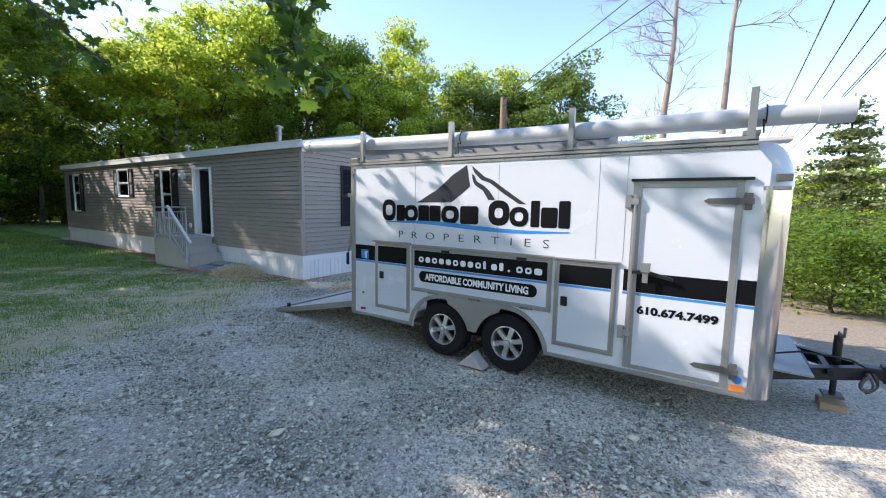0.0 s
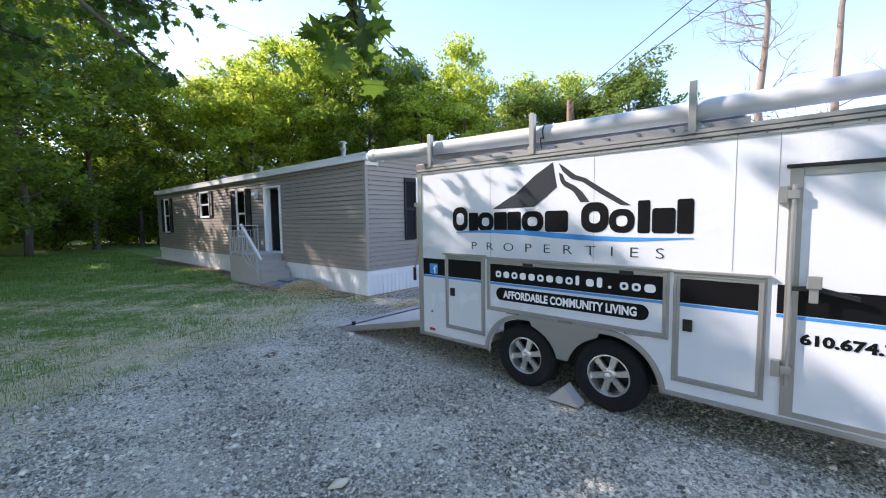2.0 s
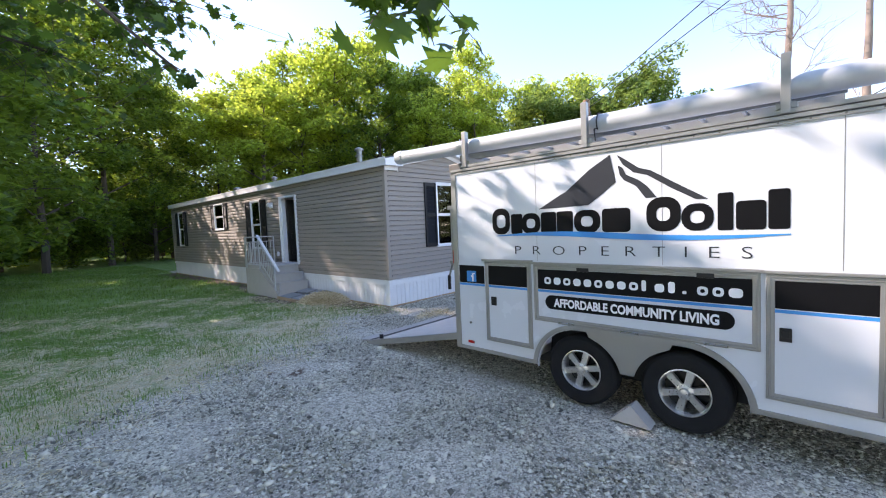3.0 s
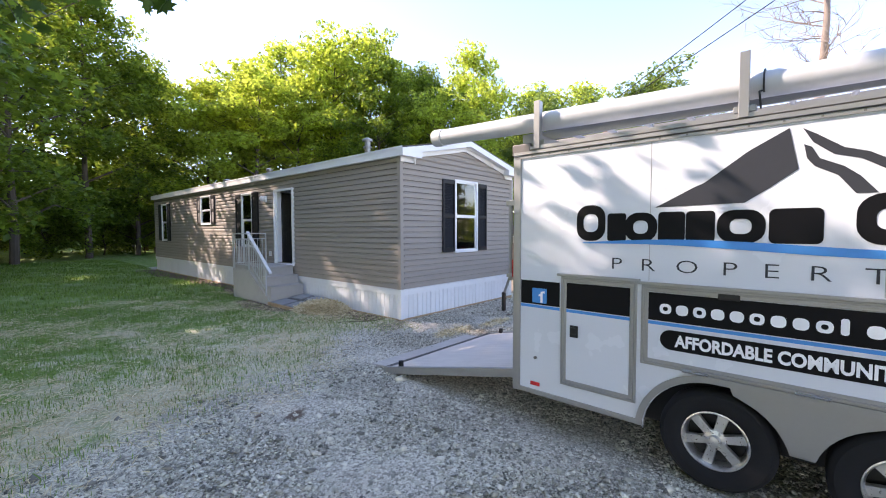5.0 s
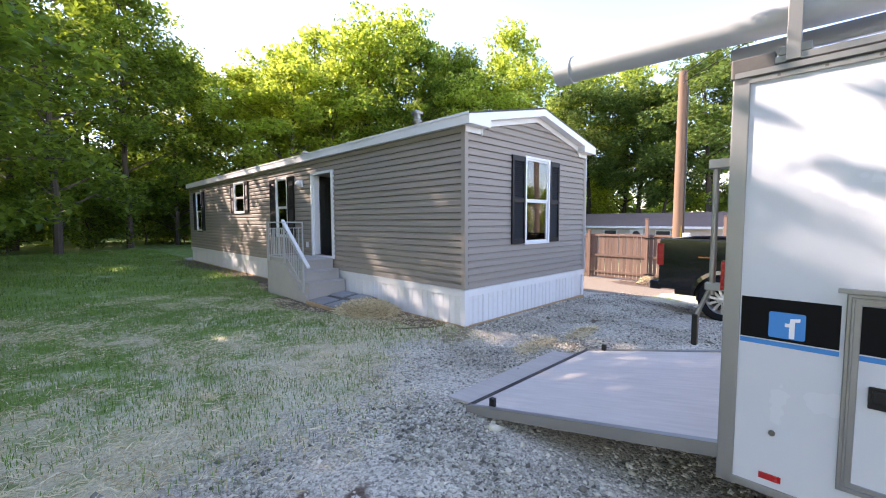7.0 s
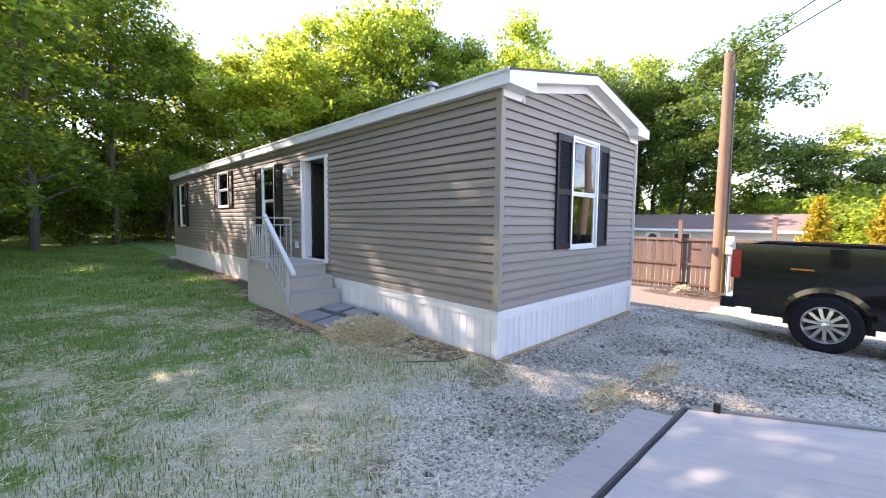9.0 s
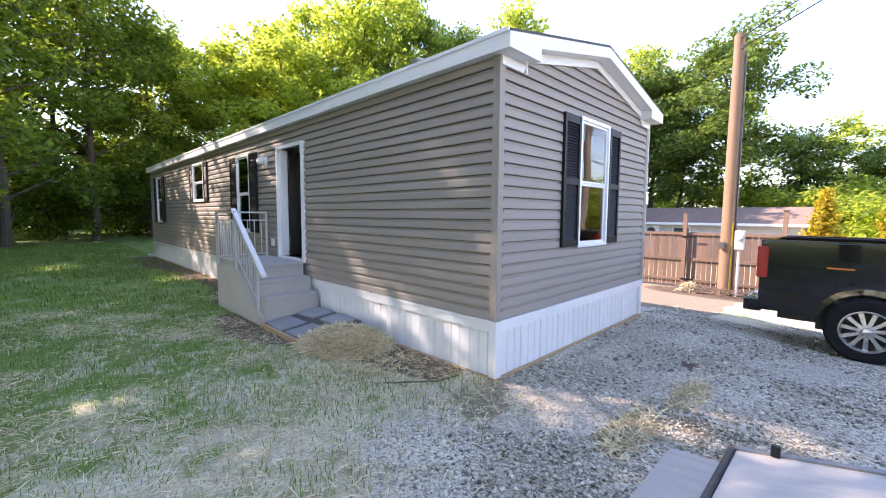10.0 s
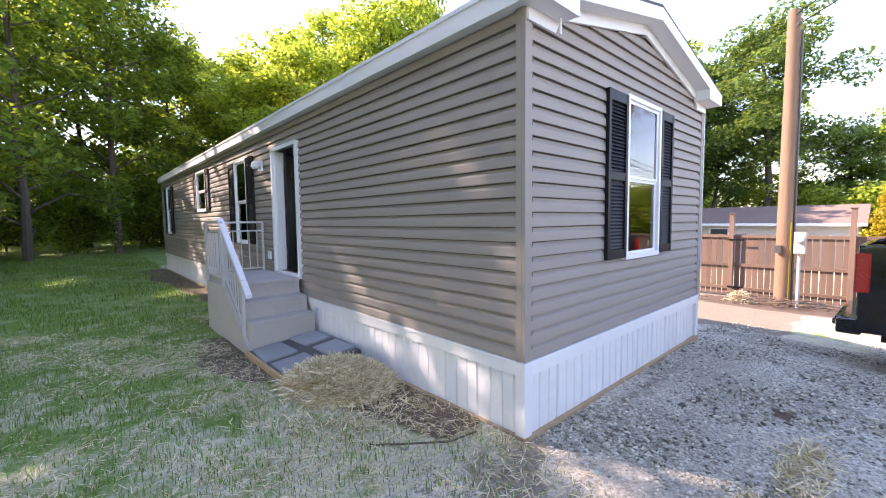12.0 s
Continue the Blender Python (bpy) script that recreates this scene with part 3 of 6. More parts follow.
for side in (0, 1):
    f = (lambda x: x) if side == 0 else (lambda x: HW - x)
    rake = [(f(-EX - 0.018), zr(-EX) + 0.012), (f(HW / 2), zr(HW / 2) + 0.012), (f(HW / 2), zr(HW / 2) - 0.11), (f(0.42), zr(0.42) - 0.11), (f(0.42), zr(-EX) - 0.125), (f(-EX - 0.018), zr(-EX) - 0.125)]
    part("rake_board", prism(rake, 1, -OY - 0.02, -OY), M_TRIM, roof, "white rake board")
    under = [(f(0.42), zr(0.42) - 0.10), (f(HW / 2), zr(HW / 2) - 0.10), (f(HW / 2), zr(HW / 2) - 0.085), (f(0.42), zr(0.42) - 0.085)]
    part("soffit", prism(under, 1, -OY, -0.006), M_TRIM, roof)
    ret = [(f(-EX), zr(-EX) - 0.12), (f(0.42), zr(-EX) - 0.12), (f(0.42), zr(0.42) - 0.06), (f(-EX), zr(-EX) - 0.06)]
    part("eave_return", prism(ret, 1, -OY, -0.006), M_TRIM, roof)
    inner = [(f(0.0), ZE - 0.09), (f(0.35), ZE - 0.09), (f(0.42), zr(0.42) - 0.20), (f(HW / 2), zr(HW / 2) - 0.20), (f(HW / 2), zr(HW / 2) - 0.10), (f(0.42), zr(0.42) - 0.10), (f(0.0), ZE + 0.02)]
    part("frieze_board", prism(inner, 1, -0.03, -0.007), M_TRIM, roof)
part("downspout_stub", rod((0.33, -0.08, ZE - 0.12), (0.33, -0.08, ZE + 0.02), 0.012), M_TRIM, roof)
part("electric_conduit", boxes(((HW + 0.012, -0.02, 0.55), (HW + 0.04, 0.01, ZE - 0.08)), bevel=0.004), M_RAIL, home, "grey vertical conduit")


def roof_vent(y, x, h, r):
    z = zr(x) + 0.04
    v = part("roof_vent", rod((x, y, z - 0.03), (x, y, z + h), r, seg=20), M_ALU, home, "galvanised roof vent with cap", smooth=True)
    bm = bmesh.new()
    bm_lathe(bm, [(r * 1.7, h - 0.02), (r * 1.75, h + 0.03), (r * 0.6, h + 0.07), (0.001, h + 0.075)], Matrix.Translation((x, y, z)), 20)
    bm_lathe(bm, [(r * 1.5, h * 0.55), (r * 1.55, h * 0.62), (r, h * 0.68)], Matrix.Translation((x, y, z)), 20)
    part("vent_cap", bm, M_ALU, v, smooth=True)


roof_vent(2.5, 1.2, 0.42, 0.075)
roof_vent(7.8, 1.2, 0.2, 0.06)
roof_vent(11.3, 1.2, 0.12, 0.1)


# windows, shutters, door
def window(put, a0, a1, z0, z1, n):
    """A white single-hung window. put(along, out, z) gives the place; out grows outwards."""
    def bar(bm, p, q):
        u, v = put(*p), put(*q)
        bm_box(bm, [min(u[i], v[i]) for i in range(3)], [max(u[i], v[i]) for i in range(3)], 0.004)
    f = 0.045
    zm = (z0 + z1) / 2
    bm = bmesh.new()
    for p, q in (((a0 - f, -0.05, z0 - f), (a0, 0.035, z1 + f)), ((a1, -0.05, z0 - f), (a1 + f, 0.035, z1 + f)), ((a0, -0.05, z1), (a1, 0.034, z1 + f)), ((a0, -0.05, z0 - f), (a1, 0.038, z0))):
        bar(bm, p, q)
    w = part("window", bm, M_TRIM, home, "white vinyl single-hung window")
    for lo, hi, o in ((zm, z1, 0.012), (z0, zm, 0.0)):
        bm = bmesh.new()
        s = 0.032
        for p, q in (((a0, o - 0.02, lo), (a0 + s, o, hi)), ((a1 - s, o - 0.02, lo), (a1, o, hi)), ((a0 + s, o - 0.02, lo), (a1 - s, o, lo + s)), ((a0 + s, o - 0.02, hi - s), (a1 - s, o, hi))):
            bar(bm, p, q)
        part("sash", bm, M_TRIM, w)
        bm = bmesh.new()
        bar(bm, (a0 + s, o - 0.012, lo + s), (a1 - s, o - 0.008, hi - s))
        ob = part("pane", bm, M_GLASS, w)
        ob.visible_shadow = False
    return w


def shutter(put, a0, a1, z0, z1):
    def bar(bm, p, q):
        u, v = put(*p), put(*q)
        bm_box(bm, [min(u[i], v[i]) for i in range(3)], [max(u[i], v[i]) for i in range(3)], 0.004)
    s = 0.05
    zm = (z0 + z1) / 2
    bm = bmesh.new()
    bar(bm, (a0, 0.005, z0), (a0 + s, 0.04, z1))
    bar(bm, (a1 - s, 0.005, z0), (a1, 0.04, z1))
    for lo, hi in ((z0, z0 + 0.09), (zm - 0.04, zm + 0.04), (z1 - 0.1, z1)):
        bar(bm, (a0 + s, 0.005, lo), (a1 - s, 0.038, hi))
    bar(bm, (a0 + s, 0.005, z0 + 0.09), (a1 - s, 0.012, z1 - 0.1))
    sh = part("shutter", bm, M_SHUTTER, home, "black louvred shutter")
    bm = bmesh.new()
    z = z0 + 0.10
    while z < z1 - 0.13:
        if not (zm - 0.07 < z < zm + 0.03):
            q = [put(a0 + s, 0.032, z), put(a1 - s, 0.032, z), put(a1 - s, 0.014, z + 0.03), put(a0 + s, 0.014, z + 0.03), put(a0 + s, 0.013, z), put(a1 - s, 0.013, z)]
            v = [bm.verts.new(c) for c in q]
            bm.faces.new((v[0], v[1], v[2], v[3]))
            bm.faces.new((v[0], v[4], v[5], v[1]))
        z += 0.034
    part("louvres", bm, M_SHUTTER, sh)


on_front = lambda a, o, z: (-o, a, z)
on_end = lambda a, o, z: (a, -o, z)
for i, (a0, a1, z0, z1) in enumerate(FRONT_WINDOWS):
    window(on_front, a0, a1, z0, z1, i)
    sw = 0.40 if i != 1 else 0.33
    shutter(on_front, a0 - 0.05 - sw, a0 - 0.05, z0 - 0.03, z1 + 0.03)
    shutter(on_front, a1 + 0.05, a1 + 0.05 + sw, z0 - 0.03, z1 + 0.03)
window(on_end, *END_WINDOW, 9)
shutter(on_end, END_WINDOW[0] - 0.46, END_WINDOW[0] - 0.05, END_WINDOW[2] - 0.02, END_WINDOW[3] + 0.02)
shutter(on_end, END_WINDOW[1] + 0.05, END_WINDOW[1] + 0.41, END_WINDOW[2] - 0.02, END_WINDOW[3] + 0.02)

d0, d1, dz0, dz1 = DOOR
frame_bm = boxes(((-0.045, d0 - 0.055, dz0 - 0.06), (0.1, d0, dz1 + 0.06)), ((-0.045, d1, dz0 - 0.06), (0.1, d1 + 0.055, dz1 + 0.06)), ((-0.044, d0, dz1), (0.1, d1, dz1 + 0.06)), ((-0.05, d0, dz0 - 0.06), (0.1, d1, dz0)), bevel=0.004)
door_frame = part("door_frame", frame_bm, M_TRIM, home, "white door frame")
part("jamb_lining", boxes(((0.0, d1 - 0.06, dz0), (0.13, d1 - 0.0005, dz1)), ((0.1, d0, dz0), (0.13, d0 + 0.03, dz1)), bevel=0.004), M_TRIM, door_frame)
leaf = part("front_door", boxes(((0.14, d1 - 0.10, dz0 + 0.01), (0.95, d1 - 0.055, dz1 - 0.02)), ((0.24, d1 - 0.112, dz0 + 0.2), (0.85, d1 - 0.1, dz0 + 0.85)), ((0.24, d1 - 0.112, dz0 + 1.05), (0.85, d1 - 0.1, dz1 - 0.2)), bevel=0.005), M_DOOR, home, "black front door standing open")
for z in (dz0 + 0.25, dz0 + 0.95, dz0 + 1.7):
    part("hinge", rod((0.135, d1 - 0.075, z), (0.135, d1 - 0.075, z + 0.09), 0.009), M_ALU, leaf)
part("door_handle", rod((0.88, d1 - 0.16, dz0 + 0.95), (0.88, d1 - 0.1, dz0 + 0.95), 0.028), M_ALU, leaf)
pl = part("porch_light", boxes(((-0.05, 5.52, 2.6), (-0.004, 5.68, 2.78)), bevel=0.012), M_TRIM, home, "white porch light with glass shade")
bm = bmesh.new()
bm_lathe(bm, [(0.02, 0.0), (0.06, -0.03), (0.075, -0.09), (0.05, -0.13), (0.001, -0.135)], Matrix.Translation((-0.11, 5.6, 2.77)), 16)
part("lamp_shade", bm, M_LAMPGLASS, pl, smooth=True)
part("arm", rod((-0.05, 5.6, 2.75), (-0.11, 5.6, 2.765), 0.012), M_TRIM, pl)
part("outlet_cover", boxes(((-0.035, 5.28, 1.08), (-0.004, 5.40, 1.22)), bevel=0.008), M_TRIM, home)


# ---- concrete steps, railing and paver pad ----
steps = thing("concrete_steps", "grey precast concrete steps to the open door", "steps")
SX0, SX1, SB = -0.95, -0.06, 5.55
prof = [(3.54, -0.05), (3.54, 0.45), (3.78, 0.45), (3.78, 0.67), (4.03, 0.67), (4.03, 0.89), (SB, 0.89), (SB, -0.05)]
bm = prism(prof, 0, SX0 + 0.05, SX1)
bmesh.ops.bevel(bm, geom=[e for e in bm.edges if abs(e.verts[0].co.x - e.verts[1].co.x) > 0.1], offset=0.018, segments=3, affect='EDGES')
part("treads", bm, M_CONC, steps)
wallp = [(3.56, -0.05), (3.56, 0.14), (4.62, 0.80), (SB, 0.80), (SB, -0.05)]
bm = prism(wallp, 0, SX0, SX0 + 0.049)
part("side_wall", bm, M_CONC, steps)
for y, z in ((3.54, 0.45), (3.78, 0.67), (4.03, 0.89)):
    part("nosing", boxes(((SX0 + 0.052, y - 0.02, z - 0.045), (SX1, y + 0.01, z - 0.002)), bevel=0.012), M_CONC, steps)

railing = thing("stair_railing", "grey metal railing with sloping white handrail beside steps", "railing")
XR, ZT = SX0 + 0.02, 1.70
for y, z0, z1 in ((SB - 0.03, 0.79, ZT), (4.62, 0.79, ZT), (3.72, 0.2, 0.98)):
    part("post", boxes(((XR - 0.02, y - 0.02, z0), (XR + 0.02, y + 0.02, z1)), bevel=0.003), M_RAIL, railing)
part("post", boxes(((XR - 0.03, SB - 0.13, 0.79), (XR - 0.0205, SB - 0.01, ZT)), bevel=0.002), M_RAIL, railing, "broad flat end post")
part("top_rail", boxes(((XR - 0.02, 4.6, ZT - 0.0), (XR + 0.02, SB, ZT + 0.03)), bevel=0.003), M_RAIL, railing)
part("top_rail", boxes(((XR + 0.021, SB - 0.045, ZT), (-0.05, SB - 0.015, ZT + 0.03)), bevel=0.003), M_RAIL, railing)
for z in (ZT - 0.14, 0.92):
    part("lower_rail", boxes(((XR + 0.021, SB - 0.04, z), (-0.05, SB - 0.02, z + 0.02))), M_RAIL, railing)
for z in (ZT - 0.14, 0.9):
    part("lower_rail", boxes(((XR - 0.01, 4.64, z), (XR + 0.01, SB - 0.05, z + 0.02))), M_RAIL, railing)
for i in range(7):
    y = 4.74 + i * 0.1
    part("baluster", boxes(((XR - 0.007, y - 0.007, 0.921), (XR + 0.007, y + 0.007, ZT - 0.141))), M_RAIL, railing)
for i in range(6):
    x = XR + 0.14 + i * 0.125
    part("baluster", boxes(((x - 0.007, SB - 0.037, 0.941), (x + 0.007, SB - 0.023, ZT - 0.141))), M_RAIL, railing)
part("post", boxes(((-0.08, SB - 0.05, 0.83), (-0.05, SB - 0.01, ZT - 0.001)), bevel=0.003), M_RAIL, railing)
slope = lambda y: 0.83 + (y - 3.55) * (ZT - 0.80) / (4.66 - 3.55)
part("lower_rail", prism([(3.74, slope(3.74) - 0.13), (4.6, slope(4.6) - 0.13), (4.6, slope(4.6) - 0.10), (3.74, slope(3.74) - 0.10)], 0, XR - 0.01, XR + 0.01), M_RAIL, railing)
part("lower_rail", prism([(3.74, slope(3.74) - 0.62), (4.6, slope(4.6) - 0.68), (4.6, slope(4.6) - 0.66), (3.74, slope(3.74) - 0.60)], 0, XR - 0.01, XR + 0.01), M_RAIL, railing)
for i in range(7):
    y = 3.82 + i * 0.11
    part("baluster", boxes(((XR - 0.007, y - 0.007, slope(y) - 0.63), (XR + 0.007, y + 0.007, slope(y) - 0.12))), M_RAIL, railing)
hr = prism([(3.50, slope(3.50) - 0.03), (4.70, slope(4.70) - 0.03), (4.70, slope(4.70) + 0.02), (3.50, slope(3.50) + 0.02)], 0, XR - 0.025, XR + 0.05)
bmesh.ops.bevel(hr, geom=hr.edges[:], offset=0.008, segments=2, affect='EDGES')
part("handrail", hr, M_TRIM, railing, "white sloping handrail board")

# pad of flagstones, falling away from the home
pad = thing("paver_pad", "raised pad of grey flagstones set in dark pebbles", "paving")
pz = lambda x: 0.19 + 0.115 * (x + 0.04)
bm = bmesh.new()
bm_prism(bm, [(-0.95, -0.08), (-0.95, pz(-0.95)), (-0.04, pz(-0.04)), (-0.04, -0.08)], 1, 2.34, 3.538)
part("pebble_bed", bm, M_PEBBLE, pad, "dark pebble bed")
part("edging", prism([(-0.985, -0.08), (-0.985, pz(-0.98) + 0.02), (-0.951, pz(-0.951) + 0.02), (-0.951, -0.08)], 1, 2.32, 3.538), M_LUMBER, pad, "timber edging")
rnd = random.Random(4)
for x0, x1, y0, y1 in ((-0.93, -0.55, 2.96, 3.50), (-0.42, -0.07, 3.06, 3.51), (-0.93, -0.52, 2.38, 2.82), (-0.38, -0.06, 2.44, 2.92)):
    bm = bmesh.new()
    c = [(x0, y0), (x1, y0), (x1, y1), (x0, y1)]
    c = [(x + rnd.uniform(-0.02, 0.02), y + rnd.uniform(-0.02, 0.02)) for x, y in c]
    lo = [bm.verts.new((x, y, pz(x) - 0.01)) for x, y in c]
    hi = [bm.verts.new((x, y, pz(x) + 0.022)) for x, y in c]
    bm.faces.new(hi)
    for i in range(4):
        bm.faces.new((lo[i], lo[(i + 1) % 4], hi[(i + 1) % 4], hi[i]))
    bmesh.ops.recalc_face_normals(bm, faces=bm.faces[:])
    part("flagstone", bm, M_SLATE, pad)


# ---- the enclosed trailer: local x runs to the nose, y inwards from the lettered side ----
TRAILER = Matrix.Translation((-2.19, -3.905, -0.01)) @ pose(0, 0, 0, 0, 0, -90.64)
TW = 2.40
trailer = thing("enclosed_trailer", "white enclosed tandem-axle trailer with lettered side, ramp down", "trailer", TRAILER)


def arc(cx, cz, r, a0, a1, n):
    return [(cx + r * math.cos(radians(a0 + (a1 - a0) * i / n)), cz + r * math.sin(radians(a0 + (a1 - a0) * i / n))) for i in range(n + 1)]


NOSE = arc(4.555, 2.15, 0.30, 90, 0, 8)
W1, W2, WZ, WR = 1.545, 2.445, 0.345, 0.345
arch_in = arc(W1, 0.30, 0.45, 180, 90, 10) + arc(W2, 0.30, 0.45, 90, 0, 10)
low_edge = [(0.0, 0.34)] + [(W1 - 0.45, 0.34)] + arch_in + [(W2 + 0.45, 0.34), (4.695, 0.34)]
skin = low_edge + [(4.695, 2.12)] + [(4.695, 2.30), (4.585, 2.45)] + [(0.0, 2.45)]
part("side_panel", prism(skin, 1, 0.0, 0.03), M_TRAILER, trailer, "glossy white side skin")
skin_far = [(0.0, 0.34), (4.695, 0.34), (4.695, 2.30), (4.585, 2.45), (0.0, 2.45)]
part("side_panel", prism(skin_far, 1, TW - 0.03, TW), M_TRAILER, trailer)
part("floor", boxes(((0.02, 0.42, 0.37), (4.675, TW - 0.42, 0.46))), M_PLY, trailer)
for f0, f1 in ((0.02, 1.04), (2.96, 4.675)):
    for s0, s1 in ((0.03, 0.4195), (TW - 0.4195, TW - 0.03)):
        part("floor", boxes(((f0, s0, 0.37), (f1, s1, 0.46))), M_PLY, trailer)
part("roof", prism([(0.0, 2.45), (0.0, 2.50)] + NOSE + [(4.825, 2.12)] + [(x - 0.03, z - 0.03) for x, z in NOSE[::-1]] + [(4.535, 2.45)], 1, 0.2, TW - 0.2), M_TRAILER, trailer)
part("roof_edge", prism([(0.0, 2.46), (4.555, 2.46), (4.555, 2.495), (0.0, 2.495)], 1, 0.02, 0.22), M_TRAILER, trailer)
part("front_panel", boxes(((4.825, 0.2, 0.36), (4.855, TW - 0.2, 2.14))), M_ALU, trailer, "ribbed aluminium front panel")
# rounded polished front corners with white caps above
for v0, flip in ((0.0, 1), (TW, -1)):
    bm = bmesh.new()
    ang = [radians(a) for a in range(-90, 1, 9)]
    lo = [bm.verts.new((4.675 + 0.19 * math.cos(a), v0 + flip * (0.19 + 0.20 * math.sin(a)), 0.33)) for a in ang]
    hi = [bm.verts.new((p.co.x, p.co.y, 2.12)) for p in lo]
    for i in range(len(ang) - 1):
        bm.faces.new((lo[i], lo[i + 1], hi[i + 1], hi[i]))
    bmesh.ops.recalc_face_normals(bm, faces=bm.faces[:])
    part("corner_guard", bm, M_CHROME, trailer, "polished rounded corner guard", smooth=True)
    bm = bmesh.new()
    rows = []
    for j in range(7):
        e = radians(90 * j / 6)
        rows.append([bm.verts.new((4.575 + (0.10 + 0.2 * math.cos(e)) * max(0.0, math.cos(a)) + 0.0, v0 + flip * (0.2 + 0.205 * math.sin(a) * (0.35 + 0.65 * math.cos(e))), 2.12 + 0.375 * math.sin(e))) for a in ang])
    for p, q in zip(rows, rows[1:]):
        for i in range(len(ang) - 1):
            bm.faces.new((p[i], p[i + 1], q[i + 1], q[i]))
    bmesh.ops.recalc_face_normals(bm, faces=bm.faces[:])
    part("corner_cap", bm, M_TRAILER, trailer, "white rounded corner cap", smooth=True)
    part("cap_seam", boxes(((4.655, v0 - 0.004 if flip > 0 else v0 - 0.03, 2.09), (4.835, v0 + 0.03 if flip > 0 else v0 + 0.004, 2.125)), bevel=0.006), M_ALU, trailer)
part("marker_lamp", boxes(((4.735, -0.006, 2.16), (4.835, 0.03, 2.22)), bevel=0.006), M_RUST, trailer)
# aluminium edge rails with ribs
part("top_rail", prism([(0.02, 2.43), (-0.012, 2.43), (-0.012, 2.452), (-0.004, 2.456), (-0.022, 2.462), (-0.022, 2.488), (-0.004, 2.494), (-0.016, 2.50), (-0.016, 2.53), (0.05, 2.53)], 0, -0.02, 4.595), M_ALU, trailer, "ribbed aluminium top rail")
part("bottom_rail", boxes(((0.0, -0.012, 0.325), (W1 - 0.45, 0.03, 0.365)), bevel=0.004), M_ALU, trailer)
part("bottom_rail", boxes(((W2 + 0.45, -0.012, 0.325), (4.695, 0.03, 0.365)), bevel=0.004), M_ALU, trailer)
part("rear_post", boxes(((-0.03, -0.012, 0.32), (0.045, 0.06, 2.50)), bevel=0.006), M_ALU, trailer)
part("rear_post", boxes(((-0.03, TW - 0.06, 0.32), (0.045, TW + 0.012, 2.50)), bevel=0.006), M_ALU, trailer)
part("rear_header", boxes(((-0.03, 0.06, 2.36), (0.045, TW - 0.06, 2.50)), bevel=0.006), M_ALU, trailer)
part("rear_sill", boxes(((-0.03, 0.06, 0.32), (0.05, TW - 0.06, 0.47)), bevel=0.006), M_ALU, trailer)
part("rear_fitting", boxes(((-0.04, -0.02, 2.46), (0.14, 0.03, 2.56)), bevel=0.008), M_RUST, trailer)
for u in (1.12, 2.30, 3.38, 3.635):
    part("panel_seam", boxes(((u, -0.0015, 1.42), (u + 0.004, -0.0002, 2.43))), M_ALU, trailer)
for i in range(26):
    part("rivet", boxes(((0.15 + i * 0.17, -0.006, 2.438), (0.162 + i * 0.17, -0.0125, 2.45))), M_RUST, trailer)
# fender with two scallops and a bright strip
low = arc(W2, 0.30, 0.405, 110, 165, 8) + arc(W1, 0.30, 0.405, 15, 70, 8)
plate = [(W1 + 0.08, 0.749), (W2 - 0.08, 0.749)] + [(W2 - 0.10, 0.70)] + low[1:-1] + [(W1 + 0.10, 0.70)]
part("fender_plate", prism(plate, 1, 0.004, 0.02), M_ALU, trailer, "dull aluminium fender plate")
outer = arc(W1, 0.30, 0.50, 172, 90, 12) + arc(W2, 0.30, 0.50, 90, 8, 12)
inner = arc(W1, 0.30, 0.455, 172, 90, 12) + arc(W2, 0.30, 0.455, 90, 8, 12)
bm = bmesh.new()
for i in range(len(outer) - 1):
    q = [outer[i], outer[i + 1], inner[i + 1], inner[i]]
    f = [bm.verts.new((x, -0.02, z)) for x, z in q]
    b = [bm.verts.new((x, 0.0, z)) for x, z in q]
    bm.faces.new(f)
    for k in (0, 2):
        bm.faces.new((f[k], f[(k + 1) % 4], b[(k + 1) % 4], b[k]))
bmesh.ops.recalc_face_normals(bm, faces=bm.faces[:])
part("fender_strip", bm, M_ALU, trailer, "bright fender strip")
part("wheel_well", prism(arc(2.0, 0.36, 0.95, 0, 180, 14), 1, 0.36, 0.40), M_BLACK, trailer)
part("wheel_well_top", boxes(((1.05, 0.03, 0.80), (2.95, 0.40, 0.82))), M_BLACK, trailer)
part("axle", rod((W1, 0.1, WZ), (W1, TW - 0.1, WZ), 0.04), M_BLACK, trailer)
part("axle", rod((W2, 0.1, WZ), (W2, TW - 0.1, WZ), 0.04), M_BLACK, trailer)
part("chassis_rail", boxes(((0.05, 0.36, 0.24), (4.735, 0.44, 0.36)), ((0.05, TW - 0.44, 0.24), (4.735, TW - 0.36, 0.36))), M_BLACK, trailer)


